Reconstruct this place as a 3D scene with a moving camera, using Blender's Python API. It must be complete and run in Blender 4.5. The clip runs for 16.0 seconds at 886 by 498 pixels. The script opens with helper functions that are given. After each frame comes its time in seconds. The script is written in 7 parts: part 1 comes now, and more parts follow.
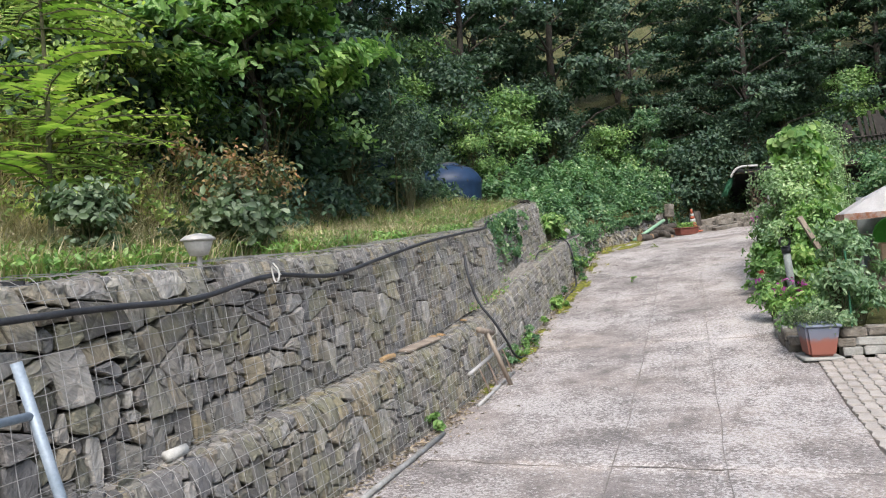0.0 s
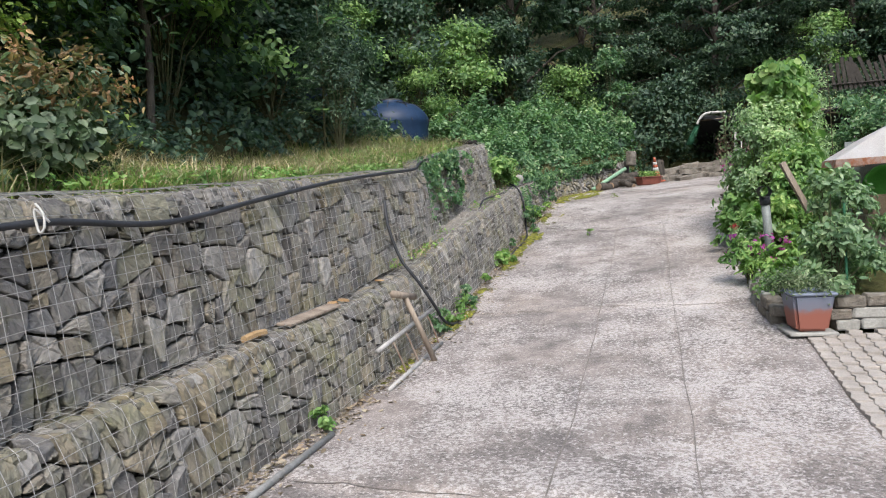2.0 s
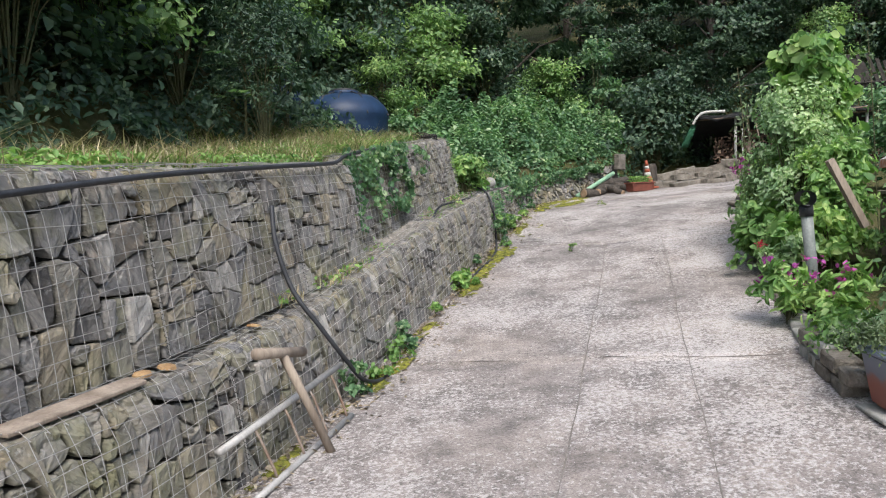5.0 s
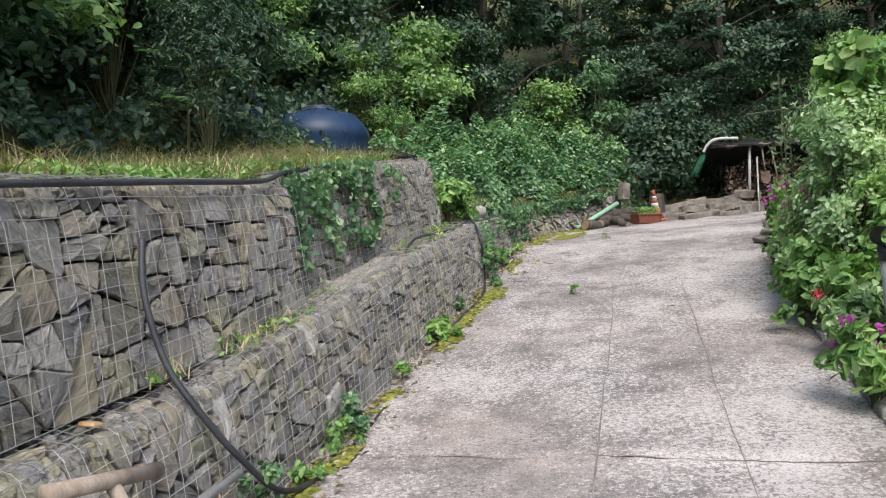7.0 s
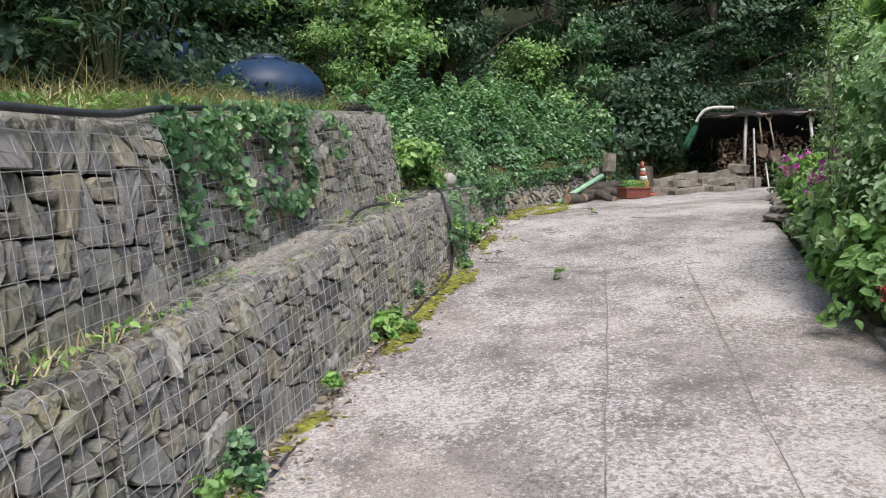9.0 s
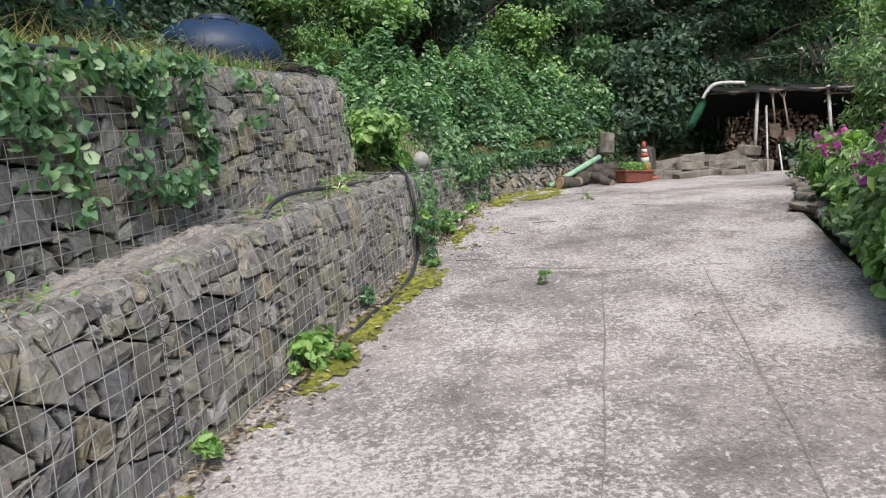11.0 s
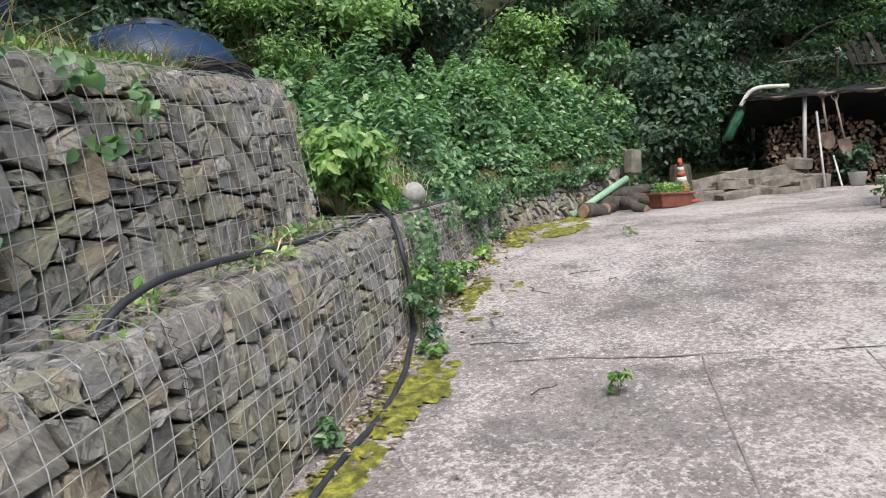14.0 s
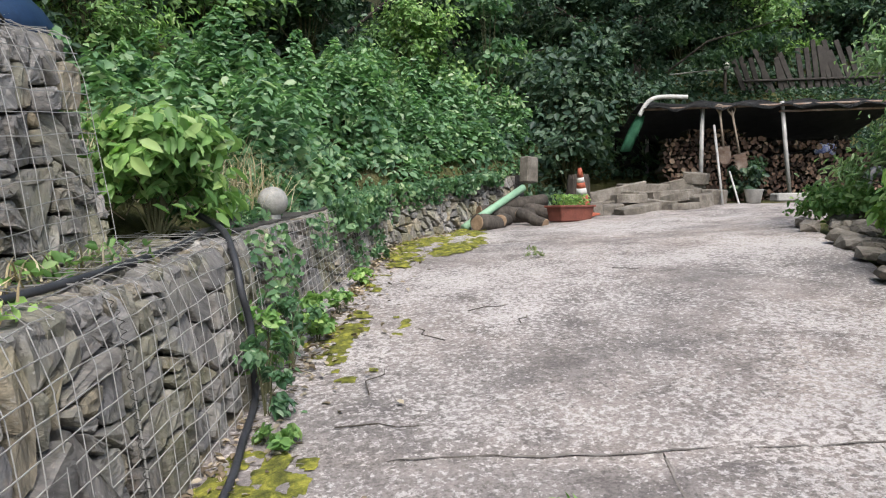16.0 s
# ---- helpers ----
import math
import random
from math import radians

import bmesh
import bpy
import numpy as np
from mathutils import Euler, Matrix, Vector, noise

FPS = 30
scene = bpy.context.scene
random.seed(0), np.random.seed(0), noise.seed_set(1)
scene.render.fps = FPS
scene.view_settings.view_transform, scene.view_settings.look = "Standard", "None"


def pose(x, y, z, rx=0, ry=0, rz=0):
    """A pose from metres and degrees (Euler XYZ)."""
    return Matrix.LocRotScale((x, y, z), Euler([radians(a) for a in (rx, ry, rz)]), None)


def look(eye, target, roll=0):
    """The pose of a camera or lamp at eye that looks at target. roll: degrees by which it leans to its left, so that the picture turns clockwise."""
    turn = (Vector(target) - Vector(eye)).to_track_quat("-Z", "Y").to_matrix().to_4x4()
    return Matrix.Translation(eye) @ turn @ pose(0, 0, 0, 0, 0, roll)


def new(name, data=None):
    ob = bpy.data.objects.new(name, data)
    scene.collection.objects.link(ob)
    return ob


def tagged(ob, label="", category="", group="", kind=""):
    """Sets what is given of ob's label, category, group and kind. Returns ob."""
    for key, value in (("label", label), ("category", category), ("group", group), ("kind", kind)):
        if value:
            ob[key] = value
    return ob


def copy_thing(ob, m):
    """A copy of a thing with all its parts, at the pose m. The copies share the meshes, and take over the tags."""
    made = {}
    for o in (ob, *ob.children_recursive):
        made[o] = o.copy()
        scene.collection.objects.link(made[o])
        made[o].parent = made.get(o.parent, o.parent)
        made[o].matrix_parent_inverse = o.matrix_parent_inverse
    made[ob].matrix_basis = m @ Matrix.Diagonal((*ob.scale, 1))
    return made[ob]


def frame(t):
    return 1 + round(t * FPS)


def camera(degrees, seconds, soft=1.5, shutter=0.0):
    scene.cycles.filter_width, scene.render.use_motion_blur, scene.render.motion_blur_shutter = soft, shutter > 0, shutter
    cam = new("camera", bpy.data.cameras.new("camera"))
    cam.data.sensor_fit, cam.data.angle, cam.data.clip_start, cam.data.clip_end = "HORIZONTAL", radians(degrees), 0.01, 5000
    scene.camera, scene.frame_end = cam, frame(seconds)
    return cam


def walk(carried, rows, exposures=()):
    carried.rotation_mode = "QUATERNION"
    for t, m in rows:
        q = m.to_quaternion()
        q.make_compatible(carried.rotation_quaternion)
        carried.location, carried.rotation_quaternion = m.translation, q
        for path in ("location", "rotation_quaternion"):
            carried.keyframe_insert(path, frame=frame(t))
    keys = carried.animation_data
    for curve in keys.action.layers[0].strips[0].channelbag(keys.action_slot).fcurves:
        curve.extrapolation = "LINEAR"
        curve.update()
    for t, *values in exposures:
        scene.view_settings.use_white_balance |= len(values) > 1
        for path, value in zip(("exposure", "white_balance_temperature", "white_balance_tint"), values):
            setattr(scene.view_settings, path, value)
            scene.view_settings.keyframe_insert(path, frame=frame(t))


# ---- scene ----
cam = camera(63.4, 16.0, soft=1.1)
METRES, EYE, TILT, LEAN, TURN = 12.0, 1.56, 0.0, 4.0, 0.0
ROWS = [
    (0.0, 0.0, 0.0, 0.0, 0.0, 0.0, -0.0),
    (0.5, 0.0133, 0.0346, -0.0023, -0.74, -0.17, -1.65),
    (1.0, 0.0229, 0.0649, -0.0031, -1.21, -0.15, -1.12),
    (1.5, 0.0296, 0.1003, -0.0028, -2.42, -2.07, -0.46),
    (2.0, 0.0397, 0.1346, -0.0033, -3.04, -4.08, -0.97),
    (2.5, 0.049, 0.1662, -0.003, -3.17, -3.31, -1.04),
    (3.0, 0.0589, 0.198, -0.0031, -3.69, -3.17, -1.28),
    (3.5, 0.0694, 0.2283, -0.0003, -3.98, -3.26, -1.63),
    (4.0, 0.0753, 0.2614, -0.0025, -4.37, -3.55, -1.33),
    (6.5, 0.1151, 0.4193, -0.0029, -3.88, -2.52, -1.81),
    (7.0, 0.1197, 0.4547, -0.0007, -4.4, -1.13, -2.26),
    (7.5, 0.1301, 0.4842, -0.0051, -5.53, -1.96, -3.35),
    (8.0, 0.1354, 0.5128, -0.0037, -6.24, -2.55, -3.56),
    (8.5, 0.1379, 0.5474, -0.0036, -6.29, -2.77, -3.28),
    (11.0, 0.181, 0.6902, 0.0011, -6.64, -4.48, -3.6),
    (11.5, 0.1854, 0.7207, 0.0063, -6.72, -3.28, -3.04),
    (12.0, 0.1925, 0.7502, 0.0053, -6.99, -3.08, -3.36),
    (12.5, 0.1944, 0.7796, 0.0074, -7.07, -3.25, -3.35),
    (13.0, 0.1951, 0.8089, 0.0128, -6.9, -2.97, -2.38),
    (13.5, 0.201, 0.838, 0.0146, -7.02, -2.57, -2.32),
    (14.0, 0.1983, 0.8637, 0.0144, -6.76, -2.54, -1.46),
    (14.5, 0.2003, 0.891, 0.0149, -8.52, -2.75, -1.23),
    (15.0, 0.2089, 0.9158, 0.02, -10.29, -2.8, -2.25),
    (15.5, 0.2133, 0.9403, 0.0223, -13.33, -2.16, -2.44),
    (16.0, 0.2198, 0.9671, 0.024, -15.92, -2.08, -3.03),
]
walk(cam, [(t, pose(0, 0, EYE, TILT, LEAN, TURN) @ pose(METRES * x, METRES * y, METRES * z, 90 + pitch, roll, yaw)) for t, x, y, z, yaw, pitch, roll in ROWS],
     [(0.0, 0.94), (1.0, 0.91), (2.0, 0.87), (4.0, 0.84), (6.5, 0.91), (8.0, 0.89), (11.0, 0.87), (12.5, 0.89), (14.5, 0.95), (16.0, 0.95)])

# ---- daylight: bright haze, wide soft sun ----
world = bpy.data.worlds.new("daylight")
scene.world = world
world.use_nodes = True
wn = world.node_tree.nodes
sky = wn.new("ShaderNodeTexSky")
sky.sky_type, sky.sun_disc = "NISHITA", False
sky.sun_elevation, sky.sun_rotation = radians(54), radians(178)
sky.air_density, sky.dust_density = 1.2, 3.0
world.node_tree.links.new(sky.outputs[0], wn["Background"].inputs[0])
wn["Background"].inputs[1].default_value = 0.15
sun = new("sun", bpy.data.lights.new("sun", "SUN"))
sun.data.energy, sun.data.angle, sun.data.color = 1.9, radians(25), (1.0, 0.99, 0.98)
sun.matrix_world = look((0, 0, 30), (-0.035 * math.cos(radians(54)), 0.999 * math.cos(radians(54)), 30 - math.sin(radians(54))))

# ---- materials ----
def material(name, build, rough=0.8, metal=0.0, spec=0.3):
    m = bpy.data.materials.new(name)
    m.use_nodes = True
    nt = m.node_tree
    bsdf = nt.nodes["Principled BSDF"]
    bsdf.inputs["Roughness"].default_value = rough
    bsdf.inputs["Metallic"].default_value = metal
    bsdf.inputs["Specular IOR Level"].default_value = spec
    build(nt, bsdf)
    return m


def node(nt, kind, **values):
    n = nt.nodes.new(kind)
    for k, v in values.items():
        n.inputs[k].default_value = v
    return n


def ramp(nt, source, stops):
    r = nt.nodes.new("ShaderNodeValToRGB")
    while len(r.color_ramp.elements) < len(stops):
        r.color_ramp.elements.new(0.5)
    for e, (p, c) in zip(r.color_ramp.elements, stops):
        e.position, e.color = p, (*c, 1)
    nt.links.new(source, r.inputs[0])
    return r.outputs[0]


def noise_of(nt, scale, detail=4.0, rough=0.6, stretch=None):
    mp = nt.nodes.new("ShaderNodeMapping")
    geo = nt.nodes.new("ShaderNodeNewGeometry")
    nt.links.new(geo.outputs["Position"], mp.inputs[0])
    if stretch:
        mp.inputs["Scale"].default_value = stretch
    t = node(nt, "ShaderNodeTexNoise", Scale=scale, Detail=detail, Roughness=rough)
    nt.links.new(mp.outputs[0], t.inputs["Vector"])
    return t.outputs["Fac"]


def mix(nt, fac, a, b, kind="MIX"):
    x = nt.nodes.new("ShaderNodeMix")
    x.data_type, x.blend_type = "RGBA", kind
    for sock, v in ((x.inputs[0], fac), (x.inputs[6], a), (x.inputs[7], b)):
        if isinstance(v, (int, float)):
            sock.default_value = v
        elif isinstance(v, tuple):
            sock.default_value = (*v, 1)
        else:
            nt.links.new(v, sock)
    return x.outputs[2]


def bump(nt, bsdf, height, strength=0.5, distance=0.01):
    b = node(nt, "ShaderNodeBump", Strength=strength, Distance=distance)
    nt.links.new(height, b.inputs["Height"])
    nt.links.new(b.outputs[0], bsdf.inputs["Normal"])


def rand_of(nt, island=False):
    if island:
        return nt.nodes.new("ShaderNodeNewGeometry").outputs["Random Per Island"]
    return nt.nodes.new("ShaderNodeObjectInfo").outputs["Random"]


def speckled(name, stops, scale=8.0, grain=60.0, rough=0.85, metal=0.0, bumpy=0.4, dist=0.006, spec=0.3, stretch=None):
    """Paint, metal, wood or stone: two scales of colour and a fine relief."""
    def build(nt, bsdf):
        big = noise_of(nt, scale, 5.0, 0.65, stretch)
        col = ramp(nt, big, stops)
        fine = noise_of(nt, grain, 3.0, 0.6, stretch)
        shade = ramp(nt, fine, [(0.3, (0.72, 0.72, 0.72)), (0.7, (1.0, 1.0, 1.0))])
        nt.links.new(mix(nt, 0.8, col, shade, "MULTIPLY"), bsdf.inputs["Base Color"])
        bump(nt, bsdf, fine, bumpy, dist)
    return material(name, build, rough, metal, spec)


def leafy(name, stops, glow=0.4, rough=0.5):
    """Foliage: each leaf its own green, thin enough to let light through."""
    def build(nt, bsdf):
        r = rand_of(nt, True)
        col = ramp(nt, r, stops)
        patch = ramp(nt, noise_of(nt, 1.5, 4.0), [(0.36, (0.55, 0.62, 0.62)), (0.5, (0.95, 0.96, 0.92)), (0.64, (1.35, 1.25, 1.1))])
        col = mix(nt, 0.8, col, patch, "MULTIPLY")
        nt.links.new(col, bsdf.inputs["Base Color"])
        tr = nt.nodes.new("ShaderNodeBsdfTranslucent")
        nt.links.new(mix(nt, 1.0, col, (1.1, 1.3, 0.75), "MULTIPLY"), tr.inputs[0])
        ms = node(nt, "ShaderNodeMixShader", Fac=glow)
        nt.links.new(bsdf.outputs[0], ms.inputs[1])
        nt.links.new(tr.outputs[0], ms.inputs[2])
        nt.links.new(ms.outputs[0], nt.nodes["Material Output"].inputs[0])
    return material(name, build, rough, 0.0, 0.35)


def build_stone(nt, bsdf):
    r = rand_of(nt)
    base = ramp(nt, r, [(0.0, (0.113, 0.108, 0.107)), (0.16, (0.243, 0.227, 0.208)), (0.3, (0.162, 0.159, 0.162)), (0.44, (0.284, 0.272, 0.258)), (0.56, (0.270, 0.230, 0.161)), (0.66, (0.198, 0.189, 0.179)), (0.78, (0.243, 0.232, 0.170)), (0.88, (0.180, 0.171, 0.166)), (1.0, (0.387, 0.369, 0.345))])
    # each stone is split along a grain of its own
    geo = nt.nodes.new("ShaderNodeNewGeometry")
    rot = nt.nodes.new("ShaderNodeVectorRotate")
    rot.rotation_type = "AXIS_ANGLE"
    rot.inputs["Axis"].default_value = (0.945, -0.326, 0.0)
    wide = nt.nodes.new("ShaderNodeMath")
    wide.operation = "MULTIPLY"
    wide.inputs[1].default_value = 40.0
    nt.links.new(r, wide.inputs[0])
    nt.links.new(wide.outputs[0], rot.inputs["Angle"])
    nt.links.new(geo.outputs["Position"], rot.inputs["Vector"])

    def grain(scale, detail, stretch):
        mp = nt.nodes.new("ShaderNodeMapping")
        mp.inputs["Scale"].default_value = stretch
        nt.links.new(rot.outputs[0], mp.inputs[0])
        t = node(nt, "ShaderNodeTexNoise", Scale=scale, Detail=detail, Roughness=0.68)
        nt.links.new(mp.outputs[0], t.inputs["Vector"])
        return t.outputs["Fac"]
    streak = grain(9.0, 7.0, (1.0, 1.0, 4.5))
    shade = ramp(nt, streak, [(0.3, (0.5, 0.5, 0.5)), (0.46, (0.88, 0.88, 0.87)), (0.55, (1.08, 1.07, 1.04)), (0.72, (1.5, 1.47, 1.4))])
    col = mix(nt, 0.9, base, shade, "MULTIPLY")
    rust = ramp(nt, noise_of(nt, 5.0, 6.0, 0.7), [(0.58, (0, 0, 0)), (0.7, (0.5, 0.5, 0.5))])
    col = mix(nt, rust, col, (0.25, 0.185, 0.12))
    lich = ramp(nt, noise_of(nt, 1.7, 6.0, 0.7), [(0.5, (0, 0, 0)), (0.68, (0.6, 0.6, 0.6))])
    col = mix(nt, lich, col, (0.215, 0.21, 0.105))
    spots = ramp(nt, noise_of(nt, 30.0, 5.0, 0.7), [(0.6, (0, 0, 0)), (0.7, (0.55, 0.55, 0.55))])
    col = mix(nt, spots, col, (0.42, 0.415, 0.4))
    nt.links.new(col, bsdf.inputs["Base Color"])
    bump(nt, bsdf, grain(24.0, 8.0, (1.0, 1.0, 3.0)), 1.0, 0.022)


def build_concrete(nt, bsdf):
    base = ramp(nt, noise_of(nt, 0.55, 5.0, 0.6), [(0.34, (0.198, 0.18, 0.171)), (0.5, (0.245, 0.217, 0.202)), (0.66, (0.29, 0.252, 0.226))])
    blot = ramp(nt, noise_of(nt, 3.2, 7.0, 0.72), [(0.36, (0.6, 0.6, 0.61)), (0.5, (1, 1, 1)), (0.64, (1.22, 1.21, 1.2))])
    col = mix(nt, 0.95, base, blot, "MULTIPLY")
    # worn skin: pale stone shows through in patches that break up into flecks
    zone = noise_of(nt, 0.8, 4.0, 0.6)
    fleck = noise_of(nt, 32.0, 6.0, 0.72)
    both = nt.nodes.new("ShaderNodeMath")
    both.operation = "MULTIPLY_ADD"
    nt.links.new(zone, both.inputs[0])
    both.inputs[1].default_value = 0.6
    nt.links.new(fleck, both.inputs[2])
    pale = ramp(nt, both.outputs[0], [(0.795, (0, 0, 0)), (0.855, (0.9, 0.9, 0.9))])
    col = mix(nt, pale, col, (0.435, 0.405, 0.388))
    # dark lichen and pits
    zone = noise_of(nt, 1.1, 4.0, 0.6, (1.0, 1.0, 1.7))
    pits = noise_of(nt, 30.0, 6.0, 0.74)
    both = nt.nodes.new("ShaderNodeMath")
    both.operation = "MULTIPLY_ADD"
    nt.links.new(zone, both.inputs[0])
    both.inputs[1].default_value = -0.38
    nt.links.new(pits, both.inputs[2])
    dark = ramp(nt, both.outputs[0], [(0.36, (0, 0, 0)), (0.42, (0.8, 0.8, 0.8))])
    col = mix(nt, dark, col, (0.12, 0.108, 0.1))
    chips = ramp(nt, noise_of(nt, 70.0, 4.0, 0.7), [(0.38, (0.6, 0.59, 0.58)), (0.5, (1, 1, 1)), (0.62, (1.3, 1.3, 1.29))])
    col = mix(nt, 0.7, col, chips, "MULTIPLY")
    nt.links.new(col, bsdf.inputs["Base Color"])
    bump(nt, bsdf, noise_of(nt, 30.0, 7.0, 0.75), 0.8, 0.014)


def build_soil(nt, bsdf):
    col = ramp(nt, noise_of(nt, 1.3, 8.0, 0.7), [(0.3, (0.045, 0.036, 0.02)), (0.5, (0.075, 0.08, 0.03)), (0.7, (0.13, 0.105, 0.06))])
    nt.links.new(col, bsdf.inputs["Base Color"])
    bump(nt, bsdf, noise_of(nt, 14.0, 8.0, 0.7), 1.0, 0.05)


STONE = material("gabion_stone", build_stone, 0.85)
CONCRETE = material("worn_concrete", build_concrete, 0.9, 0.0, 0.25)
SOIL = material("soil", build_soil, 0.95, 0.0, 0.1)
# dark fill with the shade of stone gaps in its colour; also dull wire
GAP_SHADE_WIRE = speckled("gap_shade_and_dull_wire", [(0.3, (0.035, 0.033, 0.03)), (0.7, (0.09, 0.085, 0.075))], 9, 30, 0.95, 0, 1.0, 0.03)
WIRE = speckled("galvanised_wire", [(0.3, (0.36, 0.35, 0.335)), (0.7, (0.56, 0.545, 0.52))], 20, 200, 0.55, 0.1, 0.1, 0.001)
LEAF_FOREST = leafy("forest_leaves", [(0.0, (0.117, 0.212, 0.088)), (0.5, (0.204, 0.339, 0.129)), (0.85, (0.296, 0.435, 0.176)), (1.0, (0.407, 0.508, 0.258))])
# canopy shade is put into this leaf colour, darker and bluer
LEAF_SHADE_DARK = leafy("shade_dark_forest_leaves", [(0.0, (0.031, 0.063, 0.047)), (0.6, (0.065, 0.119, 0.076)), (1.0, (0.140, 0.202, 0.137))], 0.35)
LEAF_BANK = leafy("bank_leaves", [(0.0, (0.057, 0.125, 0.069)), (0.5, (0.114, 0.224, 0.115)), (0.85, (0.189, 0.305, 0.161)), (1.0, (0.355, 0.447, 0.300))])
LEAF_LIGHT = leafy("fresh_leaves", [(0.0, (0.115, 0.230, 0.072)), (0.5, (0.210, 0.365, 0.114)), (1.0, (0.360, 0.480, 0.192))], 0.4)
GRASS = leafy("grass_blades", [(0.0, (0.100, 0.180, 0.045)), (0.4, (0.180, 0.270, 0.070)), (0.7, (0.290, 0.320, 0.130)), (1.0, (0.450, 0.400, 0.250))], 0.35)
BARK = speckled("bark", [(0.3, (0.04, 0.033, 0.027)), (0.7, (0.11, 0.095, 0.08))], 12, 50, 0.95, 0, 1.0, 0.02, stretch=(1, 1, 0.3))

# ---- the lie of the land: s runs up the road along the wall, c across it ----
AX, AY = 0.326, 0.945
ROAD_S = (-60, -4, 3, 6.5, 9, 12, 15, 18, 22, 26)
ROAD_Z = (-0.3, -0.018, 0.0, -0.125, 0.003, 0.319, 0.787, 1.17, 1.398, 1.627)


def W(s, c, z=0.0):
    return Vector((s * AX + (c - 2.339) * AY, s * AY - (c - 2.339) * AX, z))


def SC(x, y):
    return x * AX + y * AY, x * AY - y * AX + 2.339


def road_z(s, c):
    w = np.clip((s - 5) / 4, 0, 1)
    v = sum(np.interp(s + o, ROAD_S, ROAD_Z) for o in (-1.0, -0.5, 0, 0.5, 1.0)) / 5
    return v + 0.044 * np.clip(c, -2, 5) * w


def edge_c(s):
    return np.interp(s, (-60, 10.2, 10.6, 14.75, 15.05, 19.8, 23.6, 27, 80), (-0.62, -0.62, -0.78, -0.78, -0.28, -0.28, 1.6, 2.6, 6.0))


def ledge_z(s):
    return np.interp(s, (-60, -4, 2.3, 5.4, 10.1, 10.6, 14.2, 14.7, 17.4, 18.6, 20, 24, 30, 80), (1.3, 1.44, 1.5, 1.55, 1.76, 1.88, 2.27, 1.5, 1.58, 1.9, 2.1, 2.5, 3.6, 9))


def land_z(s, c):
    """Height of the natural ground, without walls."""
    s, c = np.asarray(s, float), np.asarray(c, float)
    q = c - edge_c(s)
    d = np.maximum(0, -q)
    first = np.interp(s, (7, 8.5, 13.5, 15.5), (0.1, 0.03, 0.05, 0.33))
    flat = np.interp(s, (5, 8, 14, 16), (3.2, 2.3, 2.3, 3.2))
    up = ledge_z(s) + first * np.minimum(d, flat) + 0.8 * np.clip(d - flat, 0, 9) + 0.45 * np.clip(d - flat - 9, 0, 30)
    back = 0.8 * np.clip(s - 25.6, 0, 3.5) + 0.5 * np.clip(s - 29.1, 0, 40) + 0.25 * np.clip(c - 17, 0, 40)
    low = road_z(np.minimum(s, 26), c) - 0.03 + back
    up = np.maximum(up, np.where(s > 24, low, up))
    k = np.clip((q + 0.08) / 0.16, 0, 1)
    return up * (1 - k) + low * k


# ---- mesh tools ----
def mesh_of(name, verts, faces, mats, smooth=False):
    me = bpy.data.meshes.new(name)
    me.from_pydata([tuple(v) for v in verts], [], [tuple(f) for f in faces])
    for m in (mats if isinstance(mats, (list, tuple)) else [mats]):
        me.materials.append(m)
    if smooth:
        me.polygons.foreach_set("use_smooth", [True] * len(me.polygons))
    me.update()
    return me


def fast_mesh(name, verts, quads, mat):
    """A mesh of many four-sided faces from arrays."""
    me = bpy.data.meshes.new(name)
    nv, nf = len(verts), len(quads)
    me.vertices.add(nv)
    me.vertices.foreach_set("co", np.asarray(verts, np.float32).ravel())
    me.loops.add(nf * 4)
    me.loops.foreach_set("vertex_index", np.asarray(quads, np.int32).ravel())
    me.polygons.add(nf)
    me.polygons.foreach_set("loop_start", np.arange(0, nf * 4, 4, dtype=np.int32))
    me.materials.append(mat)
    me.update(calc_edges=True)
    return me


def part(name, bm, mat, parent=None, label="", smooth=False):
    """Links a bmesh (or a mesh) as one object under a thing or a part."""
    if isinstance(bm, bmesh.types.BMesh):
        me = bpy.data.meshes.new(name)
        bm.to_mesh(me)
        bm.free()
        for m in (mat if isinstance(mat, (list, tuple)) else [mat]):
            me.materials.append(m)
        if smooth:
            me.polygons.foreach_set("use_smooth", [True] * len(me.polygons))
    else:
        me = bm
    ob = new(name, me)
    if parent is not None:
        ob.parent = parent
    if label:
        ob["label"] = label
    return ob


def thing(name, label, category, at=(0, 0, 0), rz=0.0, group="", kind=""):
    ob = new(name)
    ob.empty_display_size = 0.1
    ob.matrix_world = pose(*at, 0, 0, rz)
    return tagged(ob, label, category, group, kind)


def box_bm(x0, x1, y0, y1, z0, z1, bevel=0.0, bm=None):
    fresh = bm is None
    bm = bm or bmesh.new()
    vs = [bm.verts.new((x, y, z)) for x in (x0, x1) for y in (y0, y1) for z in (z0, z1)]
    fs = [bm.faces.new([vs[i] for i in f]) for f in ((0, 1, 3, 2), (4, 6, 7, 5), (0, 4, 5, 1), (2, 3, 7, 6), (0, 2, 6, 4), (1, 5, 7, 3))]
    if bevel and fresh:
        bmesh.ops.bevel(bm, geom=bm.edges[:], offset=bevel, segments=1, affect="EDGES")
    return bm


